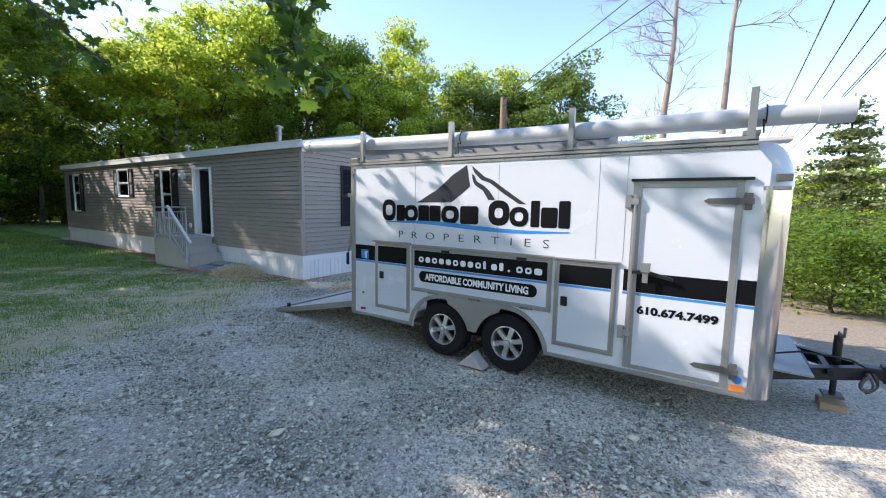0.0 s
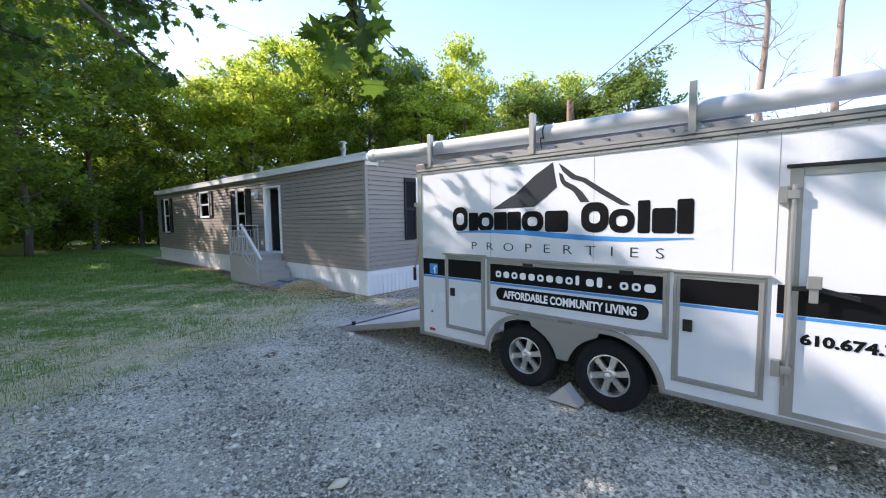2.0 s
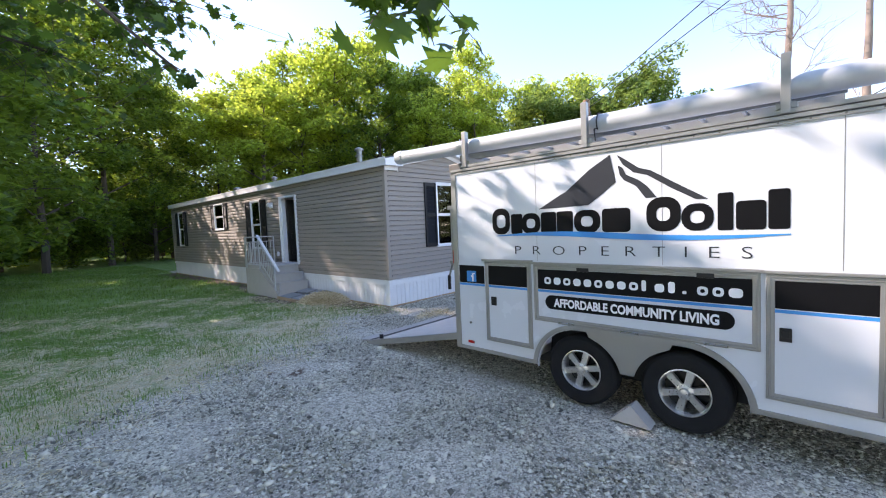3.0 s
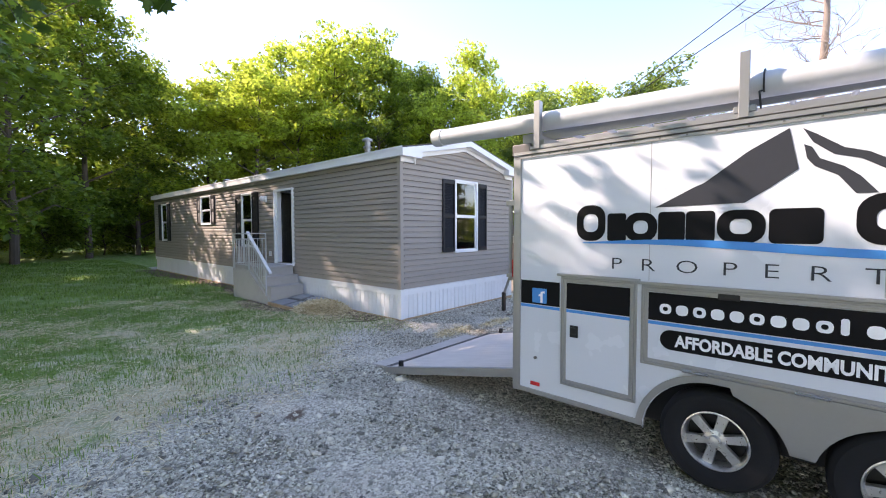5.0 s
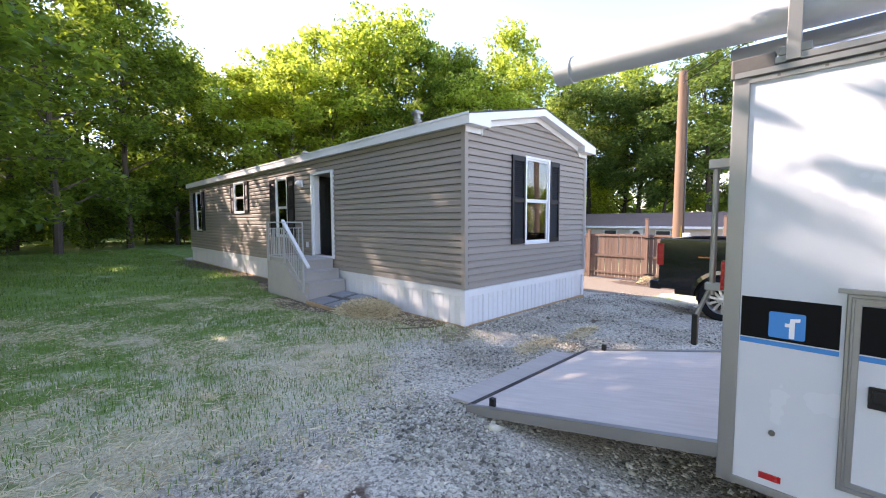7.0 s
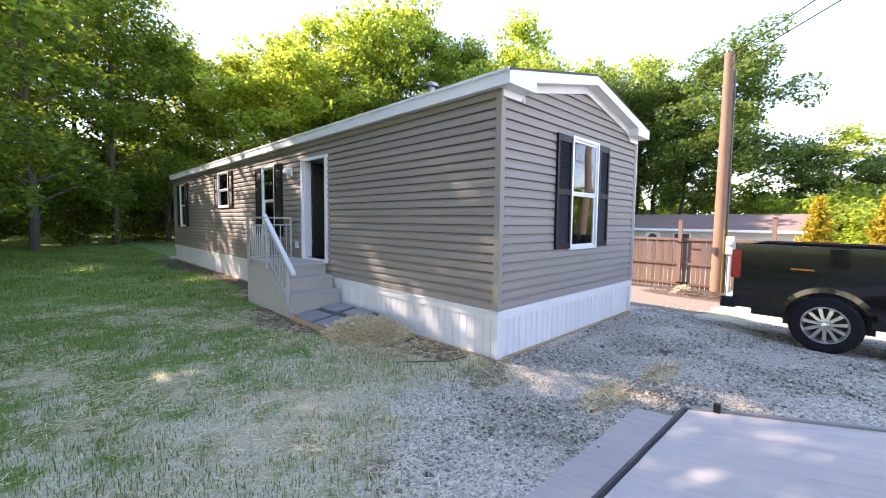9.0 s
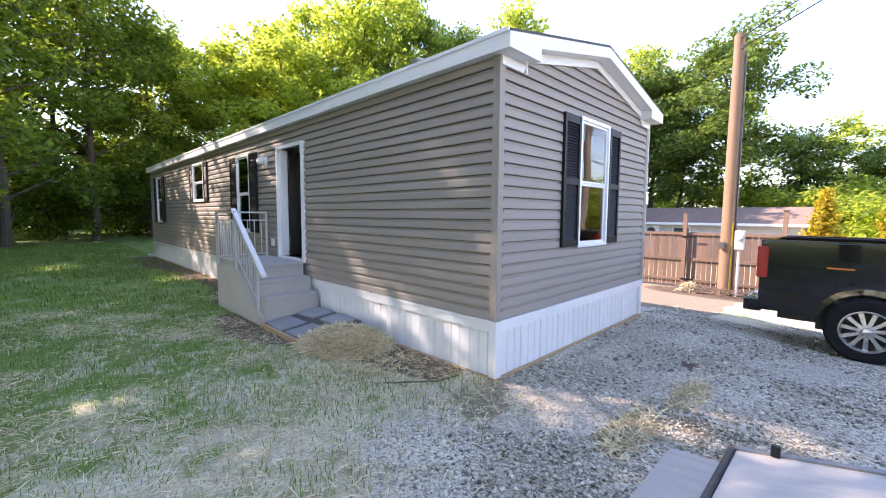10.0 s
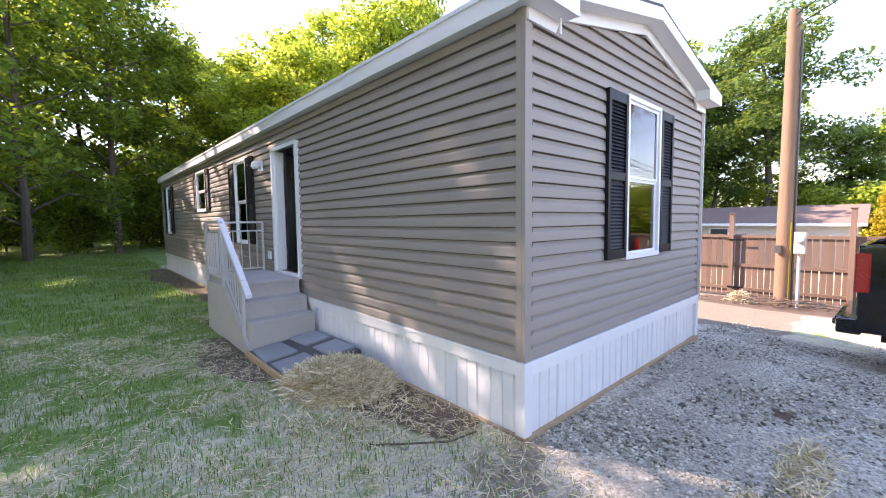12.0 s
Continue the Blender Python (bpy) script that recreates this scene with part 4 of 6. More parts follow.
def wheel(parent, u, v, z, r, width, out=-1, spokes=6, rim=0.57, metal=None):
    """A tyre with tread shoulders and a spoked alloy rim, its axle along y, its face towards -y or +y."""
    metal = metal or M_RIM
    face = Matrix.Translation((u, v, z)) @ (pose(0, 0, 0, 90, 0, 0) if out < 0 else pose(0, 0, 0, -90, 0, 0))
    bm = bmesh.new()
    hw = width / 2
    bm_lathe(bm, [(r * rim, -hw * 0.8), (r * 0.80, -hw), (r * 0.95, -hw * 0.85), (r, -hw * 0.6), (r, -hw * 0.12), (r * 0.985, -hw * 0.08), (r * 0.985, hw * 0.02), (r, hw * 0.06), (r, hw * 0.6), (r * 0.97, hw * 0.82), (r * 0.90, hw * 0.97), (r * 0.88, hw * 0.95), (r * 0.80, hw), (r * 0.66, hw * 0.95), (r * rim, hw * 0.78)], face, 56)
    w = part("wheel", bm, M_TYRE, parent, "black rubber tyre", smooth=True)
    bm = bmesh.new()
    bm_lathe(bm, [(r * rim, hw * 0.74), (r * rim * 1.02, hw * 0.86), (r * rim * 0.98, hw * 0.88), (r * rim * 0.92, hw * 0.70), (r * rim * 0.90, hw * 0.1), (r * rim * 0.9, -hw * 0.7)], face, 48)
    part("rim", bm, metal, w, "polished alloy rim", smooth=True)
    bm = bmesh.new()
    for i in range(spokes):
        a = 2 * math.pi * (i + 0.25) / spokes
        m = face @ Matrix.Rotation(a, 4, 'Z')
        wid = r * rim * (0.155 if spokes < 8 else 0.09)
        q = [(r * rim * 0.24, -wid * 0.8, hw * 0.62), (r * rim * 0.93, -wid, hw * 0.55), (r * rim * 0.93, wid, hw * 0.55), (r * rim * 0.24, wid * 0.8, hw * 0.62)]
        f = [bm.verts.new(m @ Vector(p)) for p in q]
        b = [bm.verts.new(m @ Vector((p[0], p[1] * 1.15, p[2] - 0.03))) for p in q]
        bm.faces.new(f)
        for j in range(4):
            bm.faces.new((f[j], b[j], b[(j + 1) % 4], f[(j + 1) % 4]))
    bmesh.ops.recalc_face_normals(bm, faces=bm.faces[:])
    part("spokes", bm, metal, w)
    bm = bmesh.new()
    bm_lathe(bm, [(r * rim * 0.34, hw * 0.45), (r * rim * 0.34, hw * 0.64), (r * rim * 0.2, hw * 0.72), (r * rim * 0.17, hw * 0.98), (0.001, hw * 1.03)], face, 20)
    for i in range(6):
        a = 2 * math.pi * i / 6
        c = face @ Vector((r * rim * 0.28 * math.cos(a), r * rim * 0.28 * math.sin(a), hw * 0.62))
        d = face @ Vector((r * rim * 0.28 * math.cos(a), r * rim * 0.28 * math.sin(a), hw * 0.78))
        bm_rod(bm, c, d, 0.011, seg=6)
    part("hub_cap", bm, metal, w, smooth=True)
    bm = bmesh.new()
    bm_lathe(bm, [(0.001, -hw * 0.1), (r * rim * 0.89, -hw * 0.1)], face, 24)
    part("brake_drum", bm, M_BLACK, w)
    return w


for v, o in ((0.13, -1), (TW - 0.13, 1)):
    wheel(trailer, W1, v, WZ, WR, 0.22, o)
    wheel(trailer, W2, v, WZ, WR, 0.22, o)


# compartments: framed doors on the side
def hatch(u0, u1, z0, z1, band=True, name="compartment_door"):
    f = 0.05
    bm = bm_ring(bmesh.new(), u0, u1, z0, z1, f, -0.014, -0.001)
    d = part(name, bm, M_ALU, trailer, "aluminium-framed white compartment door")
    part("door_panel", boxes(((u0 + f, -0.008, z0 + f), (u1 - f, -0.001, z1 - f))), M_TRAILER, d)
    part("drip_cap", boxes(((u0 - 0.03, -0.03, z1 + 0.001), (u1 + 0.02, -0.001, z1 + 0.022)), bevel=0.003), M_ALU, d)
    return d


BT, BB, BL = 1.345, 1.135, 1.105     # black band top, bottom, blue line bottom


def band(u0, u1, out, parent, top=BT):
    part("black_band", boxes(((u0, out - 0.0012, BB), (u1, out, top))), M_BLACKVINYL, parent, "black vinyl stripe")
    part("blue_line", boxes(((u0, out - 0.0012, BL), (u1, out, BB - 0.006))), M_BLUEVINYL, parent, "blue vinyl pinstripe")


band(0.05, 0.425, -0.0004, trailer)
band(3.655, 3.705, -0.0004, trailer)
band(4.545, 4.69, -0.0004, trailer)
c1 = hatch(0.44, 1.045, 0.48, 1.405)
band(0.49, 0.995, -0.0083, c1, 1.353)
c2 = hatch(1.075, 2.955, 0.80, 1.39)
band(1.125, 2.905, -0.0083, c2, 1.338)
c3 = hatch(2.985, 3.60, 0.46, 1.385)
band(3.035, 3.55, -0.0083, c3, 1.334)
for c, u in ((c1, 0.525), (c3, 3.06)):
    part("paddle_latch", boxes(((u, -0.022, 0.90), (u + 0.07, -0.0085, 1.0)), ((u + 0.012, -0.03, 0.93), (u + 0.058, -0.0221, 0.985)), bevel=0.006), M_BLACK, c, "black paddle latch")
for u in (1.55, 2.55):
    part("paddle_latch", boxes(((u, -0.024, 1.33), (u + 0.12, -0.0145, 1.37)), bevel=0.006), M_BLACK, c2)
for u in (1.35, 1.95, 2.6):
    part("hinge", boxes(((u, -0.024, 0.795), (u + 0.16, -0.0145, 0.815)), bevel=0.003), M_CHROME, c2)

# the tall side door
du0, du1, dz0_, dz1_ = 3.695, 4.535, 0.385, 2.175
sd = part("side_door", boxes(((du0, -0.016, dz0_), (du0 + 0.075, -0.001, dz1_)), ((du1 - 0.055, -0.016, dz0_), (du1, -0.001, dz1_)), ((du0 + 0.075, -0.016, dz1_ - 0.06), (du1 - 0.055, -0.001, dz1_)), ((du0 + 0.075, -0.016, dz0_), (du1 - 0.055, -0.001, dz0_ + 0.04)), bevel=0.003), M_ALU, trailer, "white side door in an aluminium frame")
part("door_panel", boxes(((du0 + 0.075, -0.009, dz0_ + 0.04), (du1 - 0.055, -0.001, dz1_ - 0.06))), M_TRAILER, sd)
band(du0 + 0.076, du1 - 0.056, -0.0093, sd, 1.325)
part("drip_cap", boxes(((du0 - 0.02, -0.035, dz1_ + 0.001), (du1 + 0.06, -0.001, dz1_ + 0.025)), bevel=0.003), M_BLACK, sd)
for z in (2.0, 0.545):
    hg = part("strap_hinge", prism([(4.255, z), (4.285, z + 0.022), (4.505, z + 0.03), (4.505, z - 0.03), (4.285, z - 0.022)], 1, -0.026, -0.0165), M_RUST, sd, "long steel strap hinge")
    part("hinge_plate", boxes(((4.545, -0.028, z - 0.07), (4.595, -0.001, z + 0.07)), ((4.505, -0.035, z - 0.025), (4.605, -0.0285, z + 0.025)), bevel=0.004), M_RUST, hg)
bar = part("cam_bar", rod((3.725, -0.04, 0.62), (3.725, -0.04, 2.06), 0.014), M_ALU, sd, "vertical steel cam lock bar")
for z in (0.735, 1.99):
    part("bracket", boxes(((3.635, -0.05, z - 0.06), (3.69, -0.001, z + 0.06)), ((3.69, -0.056, z - 0.03), (3.755, -0.0165, z + 0.03)), bevel=0.004), M_ALU, bar)
part("lever", prism([(3.735, 1.345), (3.855, 1.36), (4.075, 1.305), (4.075, 1.275), (3.855, 1.325), (3.735, 1.315)], 1, -0.062, -0.045), M_BLACK, bar)
part("padlock_hasp", boxes(((3.825, -0.075, 1.24), (3.875, -0.0625, 1.40)), ((3.81, -0.09, 1.34), (3.89, -0.0755, 1.43)), bevel=0.006), M_ALU, bar)
part("reflector", boxes(((0.155, -0.012, 0.405), (0.245, -0.001, 0.437)), bevel=0.003), M_RED, trailer, "red reflector")
part("reflector", boxes(((4.555, -0.012, 0.375), (4.655, -0.001, 0.43)), bevel=0.003), M_ORANGE, trailer, "orange reflector")
part("vent_bolt", rod((0.2, -0.012, 0.655), (0.2, 0.0, 0.655), 0.014), M_RUST, trailer)
part("round_sticker", rod((4.605, -0.0015, 0.475), (4.605, 0.0, 0.475), 0.035, seg=20), M_BLUEVINYL, trailer)


# graphics on the side
def decal(name, bm, material, label, u, z, out=-0.0016, parent=None):
    """Turns a drawing in the xy plane upright on the side of the trailer."""
    bm.transform(Matrix.Translation((u, out, z)) @ pose(0, 0, 0, 90, 0, 0))
    return part(name, bm, material, parent or trailer, label)


def lettering(text, width, height, bold, material, label, u, z, out, parent=None, spread=1.0):
    for piece in split_islands(letters(text, width, height, bold, spread=spread)):
        decal("letter", piece, material, label, u, z, out, parent)


def flat(points, out=0.0012):
    return bm_prism(bmesh.new(), points, 2, 0.0, out)


def blob(x0, x1, z0, z1, hole=0.0, r=0.45, seg=5):
    """A rounded block, with a hole where hole is its share of the size."""
    def ring(ax0, ax1, az0, az1, rr):
        w, h = ax1 - ax0, az1 - az0
        rad = min(w, h) * rr
        out = []
        for cx, cz, a0 in ((ax1 - rad, az1 - rad, 0), (ax0 + rad, az1 - rad, 90), (ax0 + rad, az0 + rad, 180), (ax1 - rad, az0 + rad, 270)):
            out += arc(cx, cz, rad, a0, a0 + 90, seg)
        return out
    o = ring(x0, x1, z0, z1, r)
    bm = bmesh.new()
    if not hole:
        return bm_prism(bm, o, 2, 0.0, 0.0012)
    cx, cz = (x0 + x1) / 2, (z0 + z1) / 2
    i = [(cx + (x - cx) * hole, cz + (z - cz) * hole) for x, z in o]
    va, vb = [bm.verts.new((x, z, 0.0012)) for x, z in o], [bm.verts.new((x, z, 0.0012)) for x, z in i]
    n = len(o)
    for k in range(n):
        bm.faces.new((va[k], va[(k + 1) % n], vb[(k + 1) % n], vb[k]))
    return bm


part_m = flat([(1.155, 1.953), (1.40, 2.085), (1.45, 2.105), (1.69, 2.29), (1.882, 2.40), (1.93, 2.152), (1.80, 2.05), (1.675, 1.963)])
decal("peak_emblem", part_m, M_GREYVINYL, "charcoal mountain emblem", 0, 0)
decal("ridge_emblem", flat([(1.942, 2.39), (2.00, 2.35), (2.121, 2.255), (2.22, 2.22), (2.40, 2.10), (2.634, 1.949), (2.545, 1.955), (2.37, 2.06), (2.19, 2.185), (2.08, 2.22), (1.99, 2.30)]), M_GREYVINYL, "charcoal ridge line", 0, 0)
decal("ridge_emblem", flat([(1.949, 2.295), (1.985, 2.275), (2.02, 2.205), (2.123, 2.15), (2.19, 2.09), (2.262, 1.992), (2.175, 1.992), (2.10, 2.10), (2.0, 2.16), (1.965, 2.21)]), M_GREYVINYL, "charcoal ridge line", 0, 0)
# the company's name stands as plain blocks of its letters' sizes
B0, XH, CH = 1.705, 0.215, 0.285
NAME = [(0.568, 0.80, CH, 0.5), (0.815, 0.955, XH, 0), (0.945, 1.17, XH, 0.45), (1.175, 1.345, XH, 0), (1.35, 1.52, XH, 0), (1.53, 1.785, XH, 0.45), (1.80, 2.05, XH, 0), (2.18, 2.44, CH, 0.4), (2.445, 2.665, XH, 0.45), (2.69, 2.79, CH, 0), (2.805, 2.985, XH, 0), (2.995, 3.116, CH, 0)]
for u0, u1, h, hole in NAME:
    decal("name_block", blob(u0, u1, B0, B0 + h, hole, 0.42 if hole else 0.16), M_BLACKVINYL, "black vinyl letter block", 0, 0)
sw = []
for i in range(17):
    f = i / 16
    sw.append((0.62 + f * 2.5, 1.688 + 0.022 * math.sin(2 * math.pi * (f - 0.0)) - 0.02 * f))
top = [(x, z + 0.004 + 0.020 * math.sin(math.pi * i / 16)) for i, (x, z) in enumerate(sw)]
bot = [(x, z - 0.004 - 0.026 * math.sin(math.pi * i / 16)) for i, (x, z) in enumerate(sw)]
decal("swoosh", flat(top + bot[::-1]), M_BLUEVINYL, "blue swoosh line", 0, 0, out=-0.0028)
lettering("PROPERTIES", 2.05, 0.088, -0.012, M_GREYVINYL, "thin grey letter", 0.856, 1.49, -0.0016, spread=2.35)
WEB = "nnnnnnnnnnnn.nnn"
for i, ch in enumerate(WEB):
    u = 1.20 + i * 0.104
    w, h, hole = 0.075, 0.072, 0.0
    if i in (0, 2, 5, 8, 13, 14):
        hole = 0.42
    if ch == ".":
        w, h = 0.03, 0.026
    elif i in (9, 11):
        w, h = 0.036 if i == 9 else 0.05, 0.095
    elif i == 15:
        w = 0.09
    decal("address_block", blob(u, u + w, 1.19, 1.19 + h, hole, 0.4), M_WHITEVINYL, "white vinyl letter block", 0, 0, out=-0.0102, parent=c2)
decal("slogan_pill", blob(1.205, 2.80, 0.935, 1.078, 0, 0.5, 8), M_BLACKVINYL, "black rounded slogan panel", 0, 0, out=-0.0086, parent=c2)
lettering("AFFORDABLE COMMUNITY LIVING", 1.40, 0.088, 0.035, M_WHITEVINYL, "white slogan letter", 1.30, 0.962, -0.0105, c2)
lettering("610.674.7499", 0.65, 0.082, 0.045, M_BLACKVINYL, "black telephone digit", 3.79, 0.928, -0.0106, sd)
decal("badge", blob(0.165, 0.305, 1.15, 1.28, 0, 0.08), M_BLUEVINYL, "blue square badge", 0, 0, out=-0.002)
decal("badge_mark", flat([(0.245, 1.155), (0.245, 1.21), (0.228, 1.21), (0.228, 1.228), (0.245, 1.228), (0.248, 1.252), (0.285, 1.258), (0.285, 1.24), (0.266, 1.238), (0.266, 1.155)]), M_WHITEVINYL, "white mark", 0, 0, out=-0.0034)

# roof rack with pipe carrier and ladders
for u in (0.18, 1.63, 3.06, 4.515):
    st = part("rack_upright", boxes(((u, -0.03, 2.50), (u + 0.055, -0.012, 2.91)), ((u + 0.003, -0.0119, 2.50), (u + 0.012, 0.03, 2.91)), ((u + 0.043, -0.0119, 2.50), (u + 0.052, 0.03, 2.91)), bevel=0.003), M_ALU, trailer, "aluminium rack upright")
    part("cross_bar", boxes(((u + 0.005, 0.031, 2.575), (u + 0.05, TW - 0.03, 2.62)), bevel=0.004), M_ALU, st)
    part("foot", boxes(((u - 0.03, -0.01, 2.535), (u + 0.09, 0.09, 2.575)), bevel=0.004), M_ALU, st)
    part("upright_far", boxes(((u, TW - 0.029, 2.50), (u + 0.055, TW - 0.01, 2.85)), bevel=0.003), M_ALU, st)
tube_z = lambda u: 2.79 - 0.018 * u - 0.035 * math.sin(math.pi * min(1, max(0, (u + 1.1) / 6.2)))
tube_bm = bmesh.new()
rings = []
for k in range(25):
    u = -1.09 + k * 6.09 / 24
    rings.append([tube_bm.verts.new((u, 0.13 + 0.083 * math.cos(a * math.pi / 16), tube_z(u) + 0.083 * math.sin(a * math.pi / 16))) for a in range(32)])
for p, q in zip(rings, rings[1:]):
    for a in range(32):
        tube_bm.faces.new((p[a], p[(a + 1) % 32], q[(a + 1) % 32], q[a]))
tube_bm.faces.new(rings[0])
bmesh.ops.recalc_face_normals(tube_bm, faces=tube_bm.faces[:])
tube = part("carrier_tube", tube_bm, M_PVC, trailer, "long grey plastic pipe carrier", smooth=True)
part("end_cap", bm_rod(bmesh.new(), (4.955, 0.13, tube_z(4.955)), (5.165, 0.13, tube_z(5.165)), 0.095, seg=32), M_PVC, tube, smooth=True)
part("coupling", bm_rod(bmesh.new(), (-1.12, 0.13, tube_z(-1.12)), (-1.0, 0.13, tube_z(-1.0)), 0.092, seg=32), M_PVC, tube, smooth=True)
for u in (1.75, 4.635):
    bm = bmesh.new()
    bm_pipe(bm, [(u, 0.13 + 0.092 * math.cos(a), tube_z(u) + 0.092 * math.sin(a)) for a in [radians(k) for k in range(30, 240, 15)]], 0.006, 6)
    bm_pipe(bm, [(u, 0.04, tube_z(u) - 0.06), (u - 0.02, 0.03, 2.66), (u - 0.01, 0.03, 2.55)], 0.006, 6)
    part("tie_strap", bm, M_BLACK, tube, "black tie strap")
ladder = thing("extension_ladder", "aluminium extension ladder lying on the trailer rack", "ladder", TRAILER)
for v in (0.26, 0.67):
    part("stile", boxes(((-0.1, v, 2.625), (3.4, v + 0.03, 2.71)), bevel=0.004), M_ALU, ladder)
for i in range(11):
    part("rung", rod((0.05 + i * 0.305, 0.29, 2.67), (0.05 + i * 0.305, 0.67, 2.67), 0.018), M_ALU, ladder)
board = thing("roof_board", "pale long wooden plank lying on the trailer rack", "plank", TRAILER)
part("plank", boxes(((2.9, 1.05, 2.622), (4.935, 1.35, 2.66)), bevel=0.004), M_PLY, board)
part("plank", boxes(((2.7, 0.95, 2.6605), (4.485, 1.30, 2.70)), bevel=0.004), M_TRIM, board)

# ramp door let down behind
rp = part("ramp_door", prism([(-0.03, 0.47), (-0.03, 0.41), (-1.93, -0.0), (-1.93, 0.06)], 1, 0.10, TW - 0.06), M_PLY, trailer, "bleached plywood ramp door let down to the gravel")
for v0, v1 in ((0.05, 0.099), (TW - 0.059, TW - 0.015)):
    part("edge_channel", prism([(-0.04, 0.485), (-0.04, 0.40), (-1.94, -0.012), (-1.94, 0.072)], 1, v0, v1), M_ALU, rp, "aluminium edge channel")
part("edge_channel", prism([(-1.94, 0.07), (-1.94, -0.01), (-1.965, -0.012), (-1.965, 0.062)], 1, 0.05, TW - 0.015), M_ALU, rp)
part("hinge_strip", prism([(-1.945, 0.0735), (-1.98, 0.0565), (-1.98, 0.0625), (-1.945, 0.0795)], 1, 0.10, TW - 0.06), M_RUST, rp, "dull steel hinge strip")
fl = part("ramp_flap", prism([(-1.975, 0.054), (-1.975, 0.032), (-2.285, 0.006), (-2.285, 0.026)], 1, 0.13, TW - 0.29), M_PLY, rp, "plywood ramp flap")
for v in (0.13, TW - 0.06):
    part("latch_block", boxes(((-1.745, v - 0.022, 0.11), (-1.695, v + 0.022, 0.185)), bevel=0.006), M_BLACK, rp)
for i in range(12):
    part("screw", rod((-1.955, 0.3 + i * 0.165, 0.06), (-1.955, 0.3 + i * 0.165, 0.073), 0.008, seg=8), M_ALU, rp)
lb = part("rear_lock_bar", rod((-0.10, 0.06, 1.32), (-0.10, 0.06, 2.05), 0.016), M_ALU, trailer, "rear door lock bar")
part("bar_bracket", boxes(((-0.13, 0.02, 2.02), (-0.031, 0.10, 2.07)), bevel=0.004), M_ALU, lb)
part("bar_bracket", boxes(((-0.13, 0.03, 1.35), (-0.031, 0.09, 1.39)), bevel=0.004), M_ALU, lb)
part("lever_grip", boxes(((-0.19, 0.04, 1.02), (-0.16, 0.075, 1.20)), bevel=0.006), M_BLACK, lb)
part("lever_arm", rod((-0.175, 0.058, 1.18), (-0.10, 0.06, 1.38), 0.012), M_ALU, lb)
part("rear_lamp", boxes(((-0.05, 0.0, 1.36), (-0.031, 0.05, 1.52)), bevel=0.004), M_RED, trailer)

# drawbar, jack and chains
part("drawbar", bm_prism(bmesh.new(), [(4.735, 0.5), (5.635, 1.10), (5.635, 1.19), (4.735, 0.6)], 2, 0.34, 0.46), M_BLACK, trailer, "black steel drawbar")
part("drawbar", bm_prism(bmesh.new(), [(4.735, TW - 0.45), (5.635, TW - 1.10), (5.635, TW - 1.19), (4.735, TW - 0.55)], 2, 0.34, 0.46), M_BLACK, trailer)
part("cross_member", boxes(((5.175, 0.78, 0.40), (5.225, TW - 0.78, 0.45)), ((4.985, 0.62, 0.40), (5.035, TW - 0.62, 0.45)), ((5.335, 0.86, 0.40), (5.385, TW - 0.86, 0.45)), bevel=0.004), M_BLACK, trailer)
part("step_plate", boxes(((4.855, 0.5, 0.461), (5.185, TW - 0.5, 0.48)), bevel=0.003), M_ALU, trailer)
part("coupler", boxes(((5.585, 1.13, 0.36), (5.815, 1.27, 0.46)), ((5.775, 1.12, 0.33), (5.915, 1.28, 0.49)), bevel=0.02), M_BLACK, trailer)
jack = part("jack", bm_rod(bm_rod(bmesh.new(), (5.455, 1.2, 0.30), (5.455, 1.2, 0.72), 0.036), (5.455, 1.2, 0.12), (5.455, 1.2, 0.32), 0.026), M_BLACK, trailer, "black tongue jack")
part("jack_crank", bm_pipe(bmesh.new(), [(5.455, 1.2, 0.72), (5.455, 1.2, 0.75), (5.455, 1.02, 0.75), (5.455, 1.02, 0.84)], 0.012), M_RUST, jack)
part("jack_foot", boxes(((5.375, 1.12, 0.10), (5.535, 1.28, 0.125)), bevel=0.005), M_RUST, jack)
bm = bmesh.new()
bm_pipe(bm, [(5.655 + 0.05 * math.sin(a * 2), 1.08 - 0.02 * a, 0.42 - 0.16 * math.sin(a)) for a in [i * math.pi / 10 for i in range(11)]], 0.016, 6)
bm_pipe(bm, [(5.695 + 0.04 * math.sin(a * 3), 1.10, 0.42 - 0.2 * math.sin(a)) for a in [i * math.pi / 10 for i in range(11)]], 0.016, 6)
part("safety_chain", bm, M_RUST, trailer, "safety chain")
bm = bmesh.new()
bm_pipe(bm, [(4.885, 0.9, 0.5), (5.135, 0.95, 0.56), (5.435, 1.05, 0.54), (5.535, 1.1, 0.52), (5.635, 1.1, 0.47)], 0.01, 6)
part("brake_cable", bm, M_BLACK, trailer)
tp = TRAILER @ Vector((5.455, 1.2, 0))
jz = float(rise(tp.x, tp.y))
solid("jack_block", boxes(((tp.x - 0.12, tp.y - 0.1, jz - 0.01), (tp.x + 0.12, tp.y + 0.1, jz + 0.075)), bevel=0.01), M_LUMBER, "short timber block under the trailer jack", "timber block")
cp = TRAILER @ Vector((2.04, 0.0, 0.0))
chock = solid("wheel_chock", prism([(-0.16, 0.0), (0.02, 0.17), (0.18, 0.0)], 0, -0.08, 0.08), M_CHOCK, "grey metal wedge chock under the trailer wheel", "wheel chock")
chock.matrix_world = Matrix.Translation((cp.x - 0.03, cp.y, 0.0)) @ pose(0, 0, 0, 0, 0, 180)


